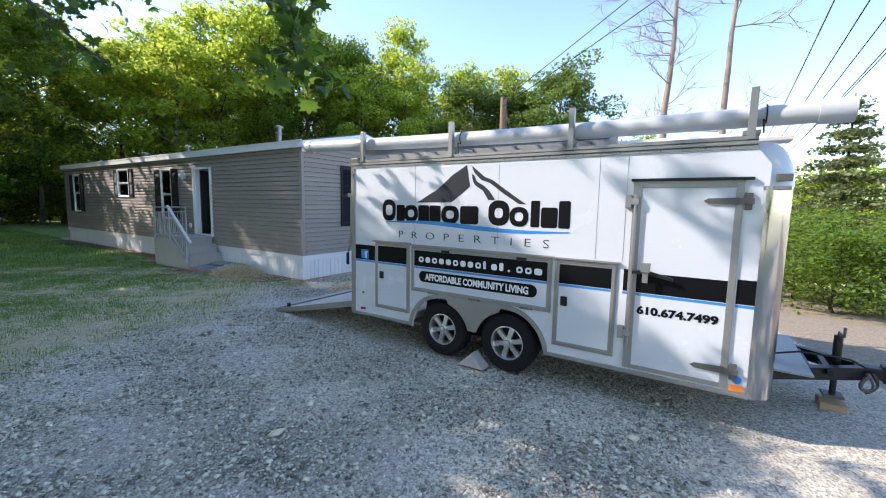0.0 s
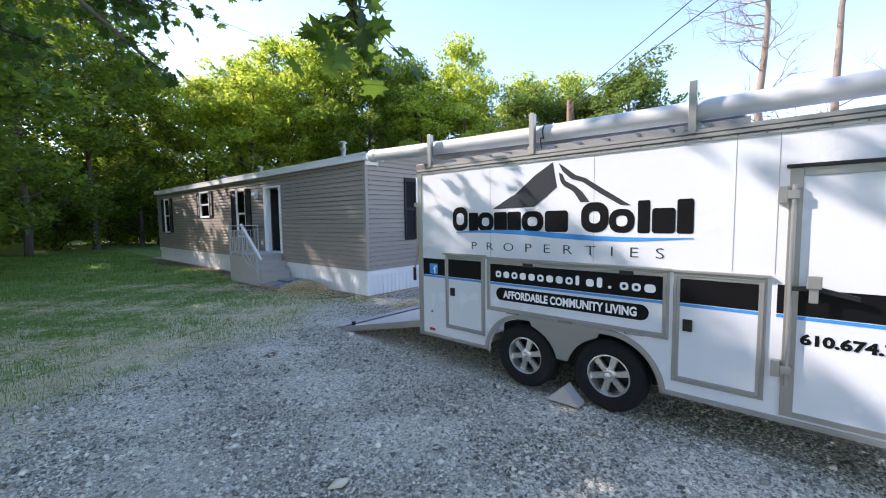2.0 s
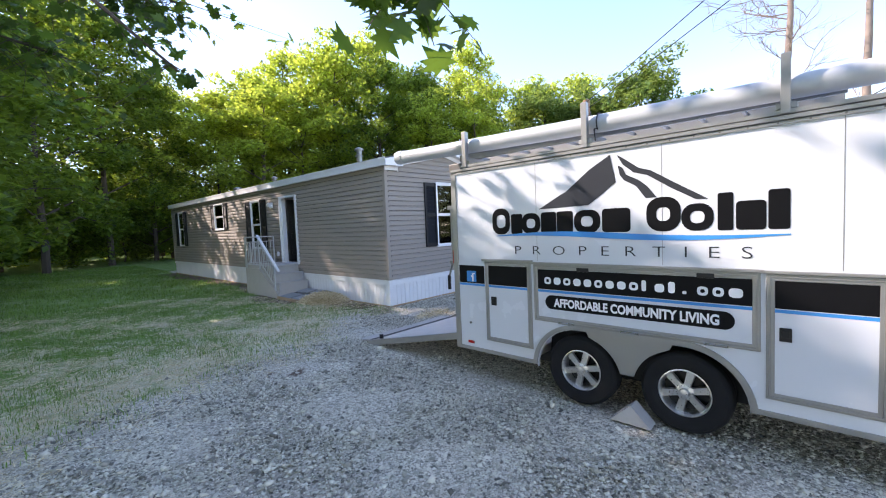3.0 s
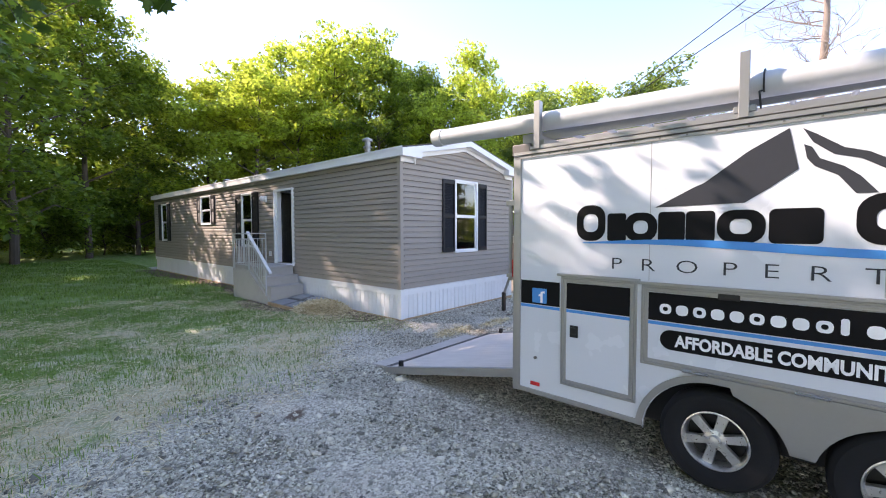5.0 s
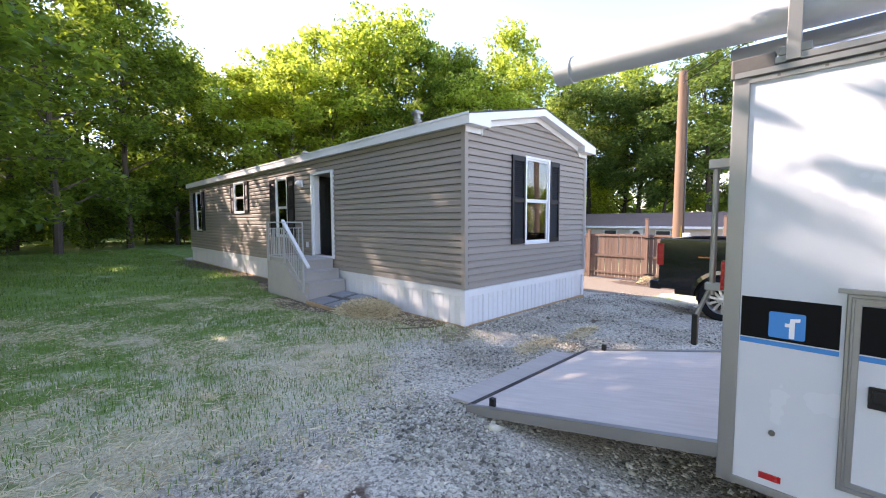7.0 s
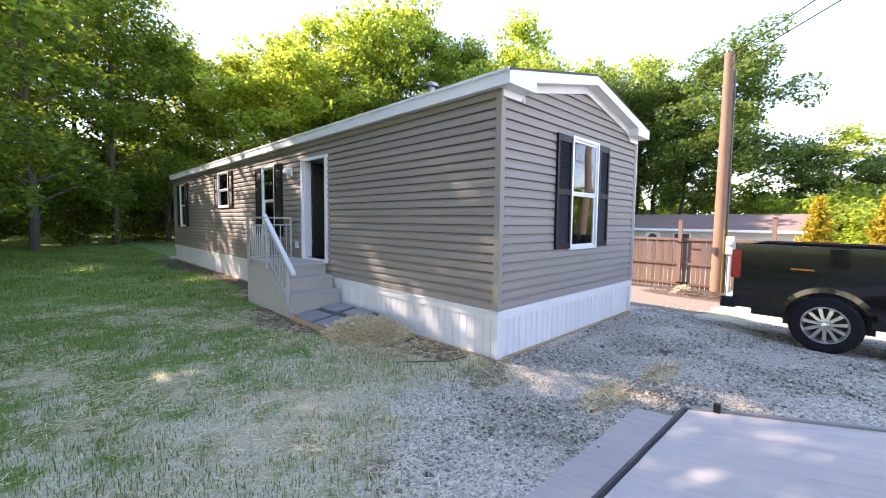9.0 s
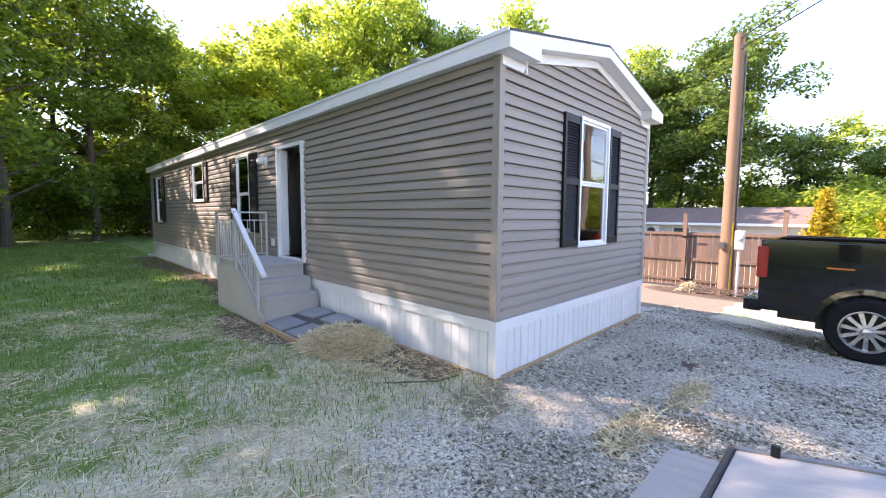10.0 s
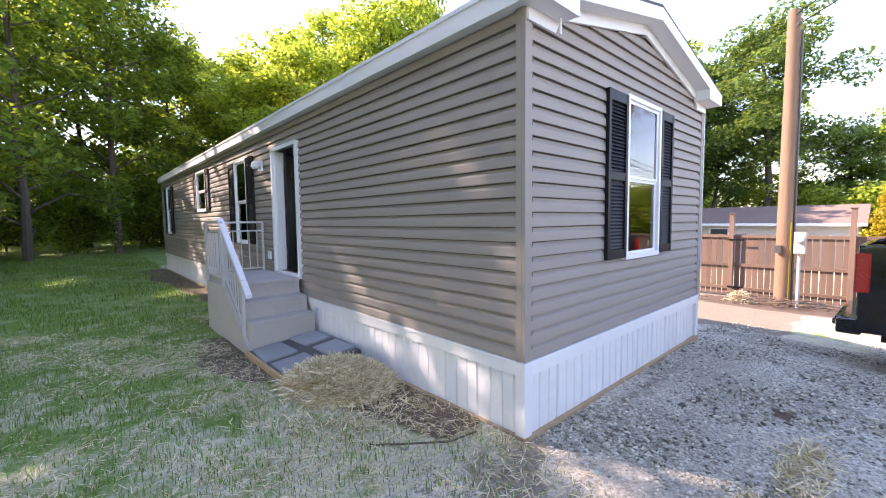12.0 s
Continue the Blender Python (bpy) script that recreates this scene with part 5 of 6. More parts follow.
# ---- pickup truck: local x forwards, y inwards from the seen side ----
TRUCK = Matrix.Translation((4.10, -1.58, -0.15)) @ pose(0, 0, 0, 0, 0, -92.0)
truck = thing("pickup_truck", "black pickup truck parked on the gravel, tailgate closed", "pickup truck", TRUCK)
PW = 1.98
wx1, wx2, wr = 1.13, 4.85, 0.41


def arch_hole(cx, r, n=12):
    return arc(cx, wr, r, 180, 0, n)


bed = [(0.02, 0.52)] + [(wx1 - 0.47, 0.52)] + arch_hole(wx1, 0.47) + [(wx1 + 0.47, 0.45), (2.12, 0.45), (2.12, 1.48), (1.9, 1.515), (0.12, 1.53), (0.03, 1.50)]
for v0, v1 in ((0.0, 0.07), (PW - 0.07, PW)):
    bm = prism(bed, 1, v0, v1)
    bmesh.ops.bevel(bm, geom=[e for e in bm.edges if abs(e.verts[0].co.z - e.verts[1].co.z) < 0.05 and e.verts[0].co.z > 1.2 and abs(e.verts[0].co.y - e.verts[1].co.y) < 0.01], offset=0.025, segments=3, affect='EDGES')
    part("bed_side", bm, M_TRUCK, truck, smooth=True)
lip = bmesh.new()
pts_o, pts_i = arc(wx1, wr, 0.54, 175, 5, 16), arc(wx1, wr, 0.47, 175, 5, 16)
for i in range(16):
    f = [lip.verts.new((x, -0.010, z)) for x, z in (pts_o[i], pts_o[i + 1])] + [lip.verts.new((x, -0.016, z)) for x, z in (pts_i[i + 1], pts_i[i])]
    b = [lip.verts.new((x, 0.0, z)) for x, z in (pts_o[i], pts_o[i + 1], pts_i[i + 1], pts_i[i])]
    lip.faces.new(f)
    lip.faces.new((f[0], f[1], b[1], b[0]))
    lip.faces.new((f[2], f[3], b[3], b[2]))
bmesh.ops.recalc_face_normals(lip, faces=lip.faces[:])
part("wheel_arch_lip", lip, M_TRUCK, truck, smooth=True)
part("bed_floor", boxes(((0.05, 0.07, 0.70), (2.12, PW - 0.07, 0.76)), ((2.05, 0.07, 0.76), (2.12, PW - 0.07, 1.47))), M_BLACK, truck)
part("tailgate", boxes(((0.0, 0.10, 0.70), (0.06, PW - 0.10, 1.515)), bevel=0.015), M_TRUCK, truck)
part("rear_bumper", boxes(((-0.16, 0.02, 0.48), (0.06, PW - 0.02, 0.66)), ((-0.18, 0.3, 0.52), (-0.1601, PW - 0.3, 0.63)), bevel=0.03), M_TRUCK, truck)
part("tow_hitch", boxes(((-0.28, PW / 2 - 0.05, 0.40), (0.0, PW / 2 + 0.05, 0.48)), bevel=0.01), M_RUST, truck)
for v0, v1 in ((-0.006, 0.10), (PW - 0.10, PW + 0.006)):
    part("tail_lamp", boxes(((-0.02, v0, 0.98), (0.11, v1, 1.43)), bevel=0.015), M_RED, truck, "red tail lamp")
part("side_marker", boxes(((0.72, -0.008, 1.17), (0.98, -0.001, 1.192)), bevel=0.003), M_ORANGE, truck, "amber side marker")
for x, r in ((wx1, 0), (wx2, 0)):
    for v, o in ((0.10, -1), (PW - 0.10, 1)):
        wheel(truck, x, v, wr, wr, 0.27, o, spokes=11, rim=0.63)
cab = [(2.14, 0.45), (4.38, 0.45)] + arch_hole(wx2, 0.47)[0:0] + [(4.38, 1.30), (4.1, 1.34), (3.55, 2.0), (2.35, 2.02), (2.16, 1.48)]
part("cab", prism(cab, 1, 0.02, PW - 0.02), M_TRUCK, truck)
for v in (0.012, PW - 0.02):
    part("side_window", prism([(2.35, 1.42), (3.85, 1.42), (3.45, 1.90), (2.45, 1.92)], 1, v, v + 0.007), M_SHUTTER, truck)
front_p = [(4.385, 0.5)] + arc(wx2, wr, 0.47, 175, 5, 12) + [(5.75, 0.5), (5.8, 0.7), (5.75, 1.2), (4.385, 1.32)]
part("hood", prism(front_p, 1, 0.02, PW - 0.02), M_TRUCK, truck)
part("running_board", boxes(((2.2, -0.06, 0.36), (4.3, 0.06, 0.42)), bevel=0.01), M_BLACK, truck)
part("chassis", boxes(((0.2, 0.4, 0.36), (5.6, PW - 0.4, 0.52))), M_BLACK, truck)
bm = bmesh.new()
bm_box(bm, (wx1 - 0.5, 0.28, 0.3), (wx1 + 0.5, 0.30, 1.0))
part("wheel_liner", bm, M_BLACK, truck)

# ---- fence, utility pole, neighbour's home ----
FX = 12.62
fz = float(rise(FX, 0))
fence = thing("wooden_fence", "weathered cedar board fence with a gate", "fence")
rnd = random.Random(11)
y = -6.0
picks = []
while y < 9.0:
    h = 1.92 + rnd.uniform(-0.02, 0.02)
    picks.append((y, h))
    y += 0.150
mesh_p = finish("picket", boxes(((0.0, -0.068, 0.0), (0.02, 0.068, 1.0)), bevel=0.003), M_FENCE)
for y, h in picks:
    ob = new("picket", mesh_p)
    ob.parent = fence
    ob.matrix_basis = Matrix.Translation((FX, y, fz + 0.05)) @ pose(0, 0, 0, rnd.uniform(-0.6, 0.6), 0, 0) @ Matrix.Diagonal((1, 1, h - 0.05, 1))
for y0, y1 in ((-6.0, -1.2), (-1.1, 1.42), (1.55, 9.0)):
    for z in (0.28, 1.0, 1.88):
        part("fence_rail", boxes(((FX - 0.045, y0, fz + z - 0.045), (FX - 0.001, y1, fz + z + 0.045)), bevel=0.004), M_FENCE, fence)
for y, h in ((-6.0, 2.2), (-3.6, 2.1), (-1.15, 2.65), (1.49, 2.55), (3.9, 2.1), (6.3, 2.1)):
    part("post", boxes(((FX - 0.14, y - 0.06, fz - 0.1), (FX - 0.046, y + 0.06, fz + h)), bevel=0.006), M_FENCE, fence)
    part("post_cap", boxes(((FX - 0.16, y - 0.08, fz + h + 0.001), (FX - 0.026, y + 0.08, fz + h + 0.03)), bevel=0.008), M_FENCE, fence)
for z in (0.3, 1.75):
    part("gate_hinge", boxes(((FX - 0.16, 1.15, fz + z), (FX - 0.141, 1.55, fz + z + 0.05)), bevel=0.004), M_BLACK, fence)

PX, PY = 11.4, 0.07
pz0 = float(rise(PX, PY))
pole = thing("utility_pole", "brown wooden utility pole with meter box", "utility pole")
part("pole_shaft", rod((PX, PY, pz0 - 0.2), (PX + 0.05, PY + 0.02, 6.93), 0.19, 0.135, seg=20), M_POLE, pole, smooth=True)
part("conduit", rod((PX - 0.05, PY - 0.2, pz0), (PX + 0.02, PY - 0.16, 6.4), 0.025, seg=10), M_RUST, pole)
part("conduit", rod((PX - 0.13, PY - 0.13, pz0), (PX - 0.10, PY - 0.13, 1.55), 0.018, seg=10), M_GOLD, pole, "yellow cable guard")
mb = part("meter_box", boxes(((PX - 0.30, PY - 0.45, 0.75), (PX - 0.12, PY - 0.22, 1.30)), bevel=0.015), M_RAIL, pole, "grey electric meter box")
bm = bmesh.new()
bm_lathe(bm, [(0.09, 0.0), (0.09, 0.08), (0.07, 0.11), (0.001, 0.115)], Matrix.Translation((PX - 0.30, PY - 0.335, 1.12)) @ pose(0, 0, 0, 0, -90, 0), 20)
part("meter_dial", bm, M_LAMPGLASS, mb, smooth=True)
part("meter_conduit", rod((PX - 0.2, PY - 0.33, pz0), (PX - 0.2, PY - 0.33, 0.75), 0.04, seg=10), M_RAIL, mb)
part("switch_box", boxes(((PX - 0.30, PY + 0.02, 0.75), (PX - 0.17, PY + 0.16, 0.95)), bevel=0.01), M_RUST, pole)
for dz in (6.75, 6.45):
    bm = bmesh.new()
    bm_rod(bm, (PX - 0.16, PY - 0.05, dz), (PX - 0.30, PY - 0.12, dz), 0.02)
    bm_rod(bm, (PX - 0.28, PY - 0.12, dz), (PX - 0.36, PY - 0.16, dz), 0.035)
    part("insulator", bm, M_RUST, pole)


def cable(name, label, p, q, sag, r, n=14):
    bm = bmesh.new()
    pts = []
    for i in range(n + 1):
        f = i / n
        v = Vector(p).lerp(Vector(q), f)
        v.z -= sag * 4 * f * (1 - f)
        pts.append(v)
    along = (Vector(q) - Vector(p)).normalized()
    side = along.cross(Vector((0, 0, 1))).normalized()
    up = side.cross(along)
    rings = [[bm.verts.new(v + (side * math.cos(k * math.pi / 3) + up * math.sin(k * math.pi / 3)) * r) for k in range(6)] for v in pts]
    for a, b in zip(rings, rings[1:]):
        for k in range(6):
            bm.faces.new((a[k], a[(k + 1) % 6], b[(k + 1) % 6], b[k]))
    bm.faces.new(rings[0][::-1])
    bm.faces.new(rings[-1])
    return solid(name, bm, M_BLACK, label, "cable", "overhead cables")


cable("overhead_cable", "thin black service cable strung from the pole", (PX - 0.3, PY - 0.12, 6.75), (3.0, -13.0, 10.4), 0.15, 0.014)
cable("overhead_cable", "thin black service cable strung from the pole", (PX - 0.3, PY - 0.12, 6.45), (3.6, -13.0, 9.6), 0.1, 0.014)
for k, (dy, dz) in enumerate(((0, 0), (0.9, 0.35), (1.5, 0.1), (-0.8, 0.2), (2.4, 1.2))):
    cable("overhead_cable", "thin black power line high over the road", (4.0, -11.6 - dy, 8.6 + dz), (46.0, -11.4 - dy * 0.4, 4.6 + dz * 0.5), 0.6, 0.02)

nh = thing("neighbour_home", "low beige mobile home with brown roof beyond fence", "house")
nz = float(rise(29, 0))
part("wall", boxes(((28.6, -0.6, nz), (33.0, 16.0, 1.34))), M_BEIGE, nh)
part("roof", prism([(28.2, 1.30), (30.9, 2.36), (33.5, 1.30), (33.5, 1.24), (28.2, 1.24)], 1, -0.95, 16.3), M_ROOF2, nh)
part("fascia", boxes(((28.17, -0.95, 1.14), (28.2, 16.3, 1.30))), M_TRIM, nh)
for y in (5.2, 9.2, 12.5):
    w = part("window", boxes(((28.55, y, 0.25), (28.6, y + 1.1, 1.0))), M_TRIM, nh)
    part("pane", boxes(((28.53, y + 0.08, 0.32), (28.549, y + 1.02, 0.93))), M_SCREEN, w)
d = part("door", boxes(((28.55, 7.2, nz + 0.3), (28.6, 8.2, 1.05))), M_TRIM, nh, "white door with fanlight")
bm = bmesh.new()
bm_prism(bm, arc(7.7, 0.62, 0.3, 0, 180, 10), 0, 28.53, 28.549)
part("fanlight", bm, M_SCREEN, d)

# old deck frame of brush by the pole
rnd = random.Random(8)
bm = bmesh.new()
for i in range(240):
    x, y = PX - 0.5 + rnd.gauss(0, 0.45), PY + 0.1 + rnd.gauss(0, 0.7)
    z = float(rise(x, y)) + 0.04 + rnd.random() * 0.18
    a = rnd.uniform(0, 6.28)
    bm_rod(bm, (x, y, z), (x + 0.3 * math.cos(a), y + 0.3 * math.sin(a), z + rnd.uniform(-0.06, 0.08)), 0.008, 0.004, seg=5)
tagged(new("brush_pile", finish("brush_pile", bm, M_BRUSH)), "low brown pile of brush round the pole", "brush pile", kind="stuff")


# ---- trees ----
def leaf_cards(rng, centres, normals_up, size, spread=0.35):
    """Folded kite leaves, two faces each, at given centres."""
    n = len(centres)
    d = rng.normal(size=(n, 3))
    d[:, 2] *= 0.55
    d /= np.linalg.norm(d, axis=1)[:, None]
    u = rng.normal(size=(n, 3)) * spread
    u[:, 2] += normals_up
    s = np.cross(d, u)
    s /= np.linalg.norm(s, axis=1)[:, None] + 1e-9
    up = np.cross(s, d)
    L = (size * rng.uniform(0.6, 1.35, n))[:, None]
    v = np.stack([centres - d * L * 0.5, centres + s * L * 0.32 + up * L * 0.06, centres + d * L * 0.5 - up * L * 0.1, centres - s * L * 0.32 + up * L * 0.06], 1).reshape(-1, 3)
    i = np.arange(n)[:, None] * 4
    f = np.concatenate([i + np.array([[0, 1, 2]]), i + np.array([[0, 2, 3]])], 1).reshape(-1, 3)
    return v, f


def tree_meshes(seed, h, r, base, leaves, size, leaf_mat, bark=None, trunk=0.22, clump=0.75, limbs=22, lean=0.0):
    """Meshes for one broadleaf tree: tapered trunk with limbs, and a crown of leaf clumps with gaps."""
    rng = np.random.default_rng(seed)
    rd = random.Random(seed)
    bm = bmesh.new()
    spine = [Vector((lean * h * (k / 6) ** 2 + rd.uniform(-0.12, 0.12) * (k > 0), rd.uniform(-0.12, 0.12) * (k > 0), h * 0.92 * k / 6)) for k in range(7)]
    for k in range(6):
        bm_rod(bm, spine[k], spine[k + 1], trunk * (1 - k / 6.6), trunk * (1 - (k + 1) / 6.6), seg=9, caps=False)

    def on_spine(z):
        f = min(max(z / (h * 0.92) * 6, 0), 5.999)
        return spine[int(f)].lerp(spine[int(f) + 1], f % 1)
    tips = []
    for i in range(limbs):
        f = (i + rd.random()) / limbs
        z = base + (h * 0.97 - base) * f
        prof = math.sin(math.pi * min(1, 0.18 + 0.80 * f)) ** 0.7
        a = i * 2.4 + rd.uniform(-0.5, 0.5)
        ln = r * prof * rd.uniform(0.55, 1.12)
        o = on_spine(z * 0.93)
        m = o + Vector((math.cos(a) * ln * 0.5, math.sin(a) * ln * 0.5, ln * 0.28))
        e = o + Vector((math.cos(a + 0.2) * ln, math.sin(a + 0.2) * ln, ln * rd.uniform(0.05, 0.5)))
        rr = trunk * 0.34 * (1 - 0.6 * f)
        bm_rod(bm, o, m, rr, rr * 0.6, seg=6, caps=False)
        bm_rod(bm, m, e, rr * 0.6, rr * 0.2, seg=5, caps=False)
        for q, wgt in ((m, 0.7), (e, 1.0), (m.lerp(e, 0.5), 0.9), (e + Vector((rd.gauss(0, .6), rd.gauss(0, .6), rd.gauss(0, .4))), 0.8), (m + Vector((rd.gauss(0, .8), rd.gauss(0, .8), rd.gauss(0, .6))), 0.7)):
            tips.append((q, clump * wgt * rd.uniform(0.7, 1.25)))
    tips.append((spine[-1] + Vector((0, 0, 0.3)), clump))
    wts = np.array([t[1] ** 2 for t in tips])
    pick = rng.choice(len(tips), leaves, p=wts / wts.sum())
    c = np.array([tuple(t[0]) for t in tips])[pick]
    rad = np.array([t[1] for t in tips])[pick]
    g = rng.normal(size=(leaves, 3))
    g /= np.linalg.norm(g, axis=1)[:, None]
    g *= rng.uniform(0.25, 1.0, leaves)[:, None] ** 0.5
    g[:, 2] *= 0.6
    v, fc = leaf_cards(rng, c + g * rad[:, None] * 1.25, 1.0, size)
    return finish("trunk", bm, bark or M_BARK, True), mesh_from("crown", v, fc, leaf_mat)


def plant(name, meshes, x, y, turn=0, scale=1.0, tall=1.0, label="", category="tree", group="", z=None):
    t = thing(name, label, category, Matrix.Translation((x, y, float(rise(x, y)) - 0.05 if z is None else z)) @ pose(0, 0, 0, 0, 0, turn) @ Matrix.Diagonal((scale, scale, scale * tall, 1)), group)
    for nm, me in zip(("trunk", "crown"), meshes):
        ob = new(nm, me)
        ob.parent = t
    return t


KINDS = [
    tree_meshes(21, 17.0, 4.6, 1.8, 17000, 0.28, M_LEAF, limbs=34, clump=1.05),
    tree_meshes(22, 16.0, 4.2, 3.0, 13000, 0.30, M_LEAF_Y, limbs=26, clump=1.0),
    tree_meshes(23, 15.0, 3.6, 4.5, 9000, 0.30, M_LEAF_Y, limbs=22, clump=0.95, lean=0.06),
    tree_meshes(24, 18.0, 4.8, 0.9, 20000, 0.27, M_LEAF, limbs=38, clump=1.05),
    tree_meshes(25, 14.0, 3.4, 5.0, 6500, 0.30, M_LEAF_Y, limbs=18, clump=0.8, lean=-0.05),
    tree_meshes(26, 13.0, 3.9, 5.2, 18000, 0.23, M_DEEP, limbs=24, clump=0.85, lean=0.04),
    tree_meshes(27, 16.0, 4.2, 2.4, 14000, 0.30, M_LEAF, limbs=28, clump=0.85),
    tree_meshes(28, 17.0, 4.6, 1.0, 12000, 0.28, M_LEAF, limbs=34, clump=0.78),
]
LABELS = ["tall dark green broadleaf tree at the wood edge", "sunlit yellow-green broadleaf tree behind the home", "slender light-green broadleaf tree with a leaning trunk", "dense dark broadleaf tree with low branches", "airy broadleaf tree with open crown and bare limbs", "deep green broadleaf tree with layered boughs beyond fence", "open dark green broadleaf tree added beside the lawn for shade", "dark broadleaf tree with low boughs and sunny gaps"]
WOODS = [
    # beside and left of the lawn; first line mostly unseen, added to block sun and sky
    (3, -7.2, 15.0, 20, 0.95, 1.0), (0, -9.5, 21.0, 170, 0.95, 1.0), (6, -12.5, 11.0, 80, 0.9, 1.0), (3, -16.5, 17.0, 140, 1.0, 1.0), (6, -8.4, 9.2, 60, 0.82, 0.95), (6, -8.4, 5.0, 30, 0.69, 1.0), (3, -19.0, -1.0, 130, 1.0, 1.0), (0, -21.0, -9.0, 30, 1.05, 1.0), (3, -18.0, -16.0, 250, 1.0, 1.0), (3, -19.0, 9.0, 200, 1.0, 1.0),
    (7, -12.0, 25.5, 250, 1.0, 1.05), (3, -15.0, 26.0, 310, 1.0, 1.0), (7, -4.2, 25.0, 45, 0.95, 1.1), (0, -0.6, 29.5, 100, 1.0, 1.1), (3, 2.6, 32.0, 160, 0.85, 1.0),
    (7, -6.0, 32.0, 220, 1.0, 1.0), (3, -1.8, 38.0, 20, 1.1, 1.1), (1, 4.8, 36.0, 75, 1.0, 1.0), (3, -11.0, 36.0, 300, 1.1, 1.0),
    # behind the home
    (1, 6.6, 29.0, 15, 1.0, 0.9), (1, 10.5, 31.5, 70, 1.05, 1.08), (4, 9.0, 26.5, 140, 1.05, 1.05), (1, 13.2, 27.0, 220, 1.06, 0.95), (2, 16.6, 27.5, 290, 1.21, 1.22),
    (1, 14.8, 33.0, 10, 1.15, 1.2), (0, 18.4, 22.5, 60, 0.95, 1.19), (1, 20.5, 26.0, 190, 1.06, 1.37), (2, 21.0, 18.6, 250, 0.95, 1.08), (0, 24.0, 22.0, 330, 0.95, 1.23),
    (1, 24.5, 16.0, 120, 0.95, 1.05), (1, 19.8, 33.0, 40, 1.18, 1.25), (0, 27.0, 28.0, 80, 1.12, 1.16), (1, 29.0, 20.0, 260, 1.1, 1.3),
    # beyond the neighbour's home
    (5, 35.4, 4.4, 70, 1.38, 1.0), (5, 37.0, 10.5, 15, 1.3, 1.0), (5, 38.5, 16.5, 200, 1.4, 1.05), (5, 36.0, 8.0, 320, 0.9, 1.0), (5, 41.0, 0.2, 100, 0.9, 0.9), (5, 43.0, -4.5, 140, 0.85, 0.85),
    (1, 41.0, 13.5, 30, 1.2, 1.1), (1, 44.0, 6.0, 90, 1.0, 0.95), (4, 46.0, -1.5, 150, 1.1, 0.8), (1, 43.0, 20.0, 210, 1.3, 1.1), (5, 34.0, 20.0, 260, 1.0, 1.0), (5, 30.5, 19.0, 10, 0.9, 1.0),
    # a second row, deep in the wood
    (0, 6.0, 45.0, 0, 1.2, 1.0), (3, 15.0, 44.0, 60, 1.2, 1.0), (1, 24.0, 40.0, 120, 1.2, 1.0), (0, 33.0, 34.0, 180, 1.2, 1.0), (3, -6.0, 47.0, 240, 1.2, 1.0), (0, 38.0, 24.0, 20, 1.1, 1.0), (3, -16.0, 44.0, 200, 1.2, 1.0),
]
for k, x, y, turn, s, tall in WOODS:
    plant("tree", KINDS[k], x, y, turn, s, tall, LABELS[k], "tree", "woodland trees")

def far_woods():
    """A deep bank of foliage that closes the view beyond the nearer trees."""
    rng = np.random.default_rng(77)
    n = 52000
    a = rng.uniform(-0.75, 1.35, n)
    d = 52 + rng.uniform(0, 9, n)
    x, y = np.sin(a) * d + 2.0, np.cos(a) * d + 1.0
    top = 9.5 + 3.0 * np.sin(a * 23) + 2.0 * np.sin(a * 57 + 1)
    z = rise(x, y) + top * rng.uniform(0, 1, n) ** 0.9
    v, f = leaf_cards(rng, np.stack([x, y, z], -1), 1.0, 0.85)
    return tagged(new("far_woods", mesh_from("far_woods", v, f, M_LEAF)), "deep green far woodland closing the view", "woods", kind="stuff")


far_woods()
# Sunlit leaf colour paints bright light under the trees.
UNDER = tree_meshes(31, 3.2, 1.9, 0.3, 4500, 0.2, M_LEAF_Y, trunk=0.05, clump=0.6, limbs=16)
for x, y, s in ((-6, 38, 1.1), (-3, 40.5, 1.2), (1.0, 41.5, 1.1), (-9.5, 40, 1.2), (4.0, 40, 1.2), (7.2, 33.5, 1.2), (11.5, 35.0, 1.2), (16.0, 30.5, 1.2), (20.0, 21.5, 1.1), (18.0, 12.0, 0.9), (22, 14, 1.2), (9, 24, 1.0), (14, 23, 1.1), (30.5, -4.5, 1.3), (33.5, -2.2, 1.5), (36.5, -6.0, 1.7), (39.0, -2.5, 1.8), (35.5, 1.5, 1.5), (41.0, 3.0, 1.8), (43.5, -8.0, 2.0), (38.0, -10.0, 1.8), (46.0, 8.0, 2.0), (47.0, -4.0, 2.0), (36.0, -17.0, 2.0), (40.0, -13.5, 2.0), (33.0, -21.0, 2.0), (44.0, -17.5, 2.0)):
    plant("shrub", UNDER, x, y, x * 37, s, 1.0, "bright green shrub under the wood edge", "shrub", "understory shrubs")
# Shaded leaf colour darkens the foot of the wood.
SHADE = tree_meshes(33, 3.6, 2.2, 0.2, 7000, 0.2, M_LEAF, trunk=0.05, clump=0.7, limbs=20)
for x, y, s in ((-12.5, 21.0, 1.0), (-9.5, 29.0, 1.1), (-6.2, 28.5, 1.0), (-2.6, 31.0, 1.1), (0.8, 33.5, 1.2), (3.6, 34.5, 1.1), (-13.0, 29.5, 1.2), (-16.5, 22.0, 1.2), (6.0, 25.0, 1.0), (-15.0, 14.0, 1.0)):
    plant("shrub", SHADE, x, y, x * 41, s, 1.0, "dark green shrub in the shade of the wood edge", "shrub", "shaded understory")
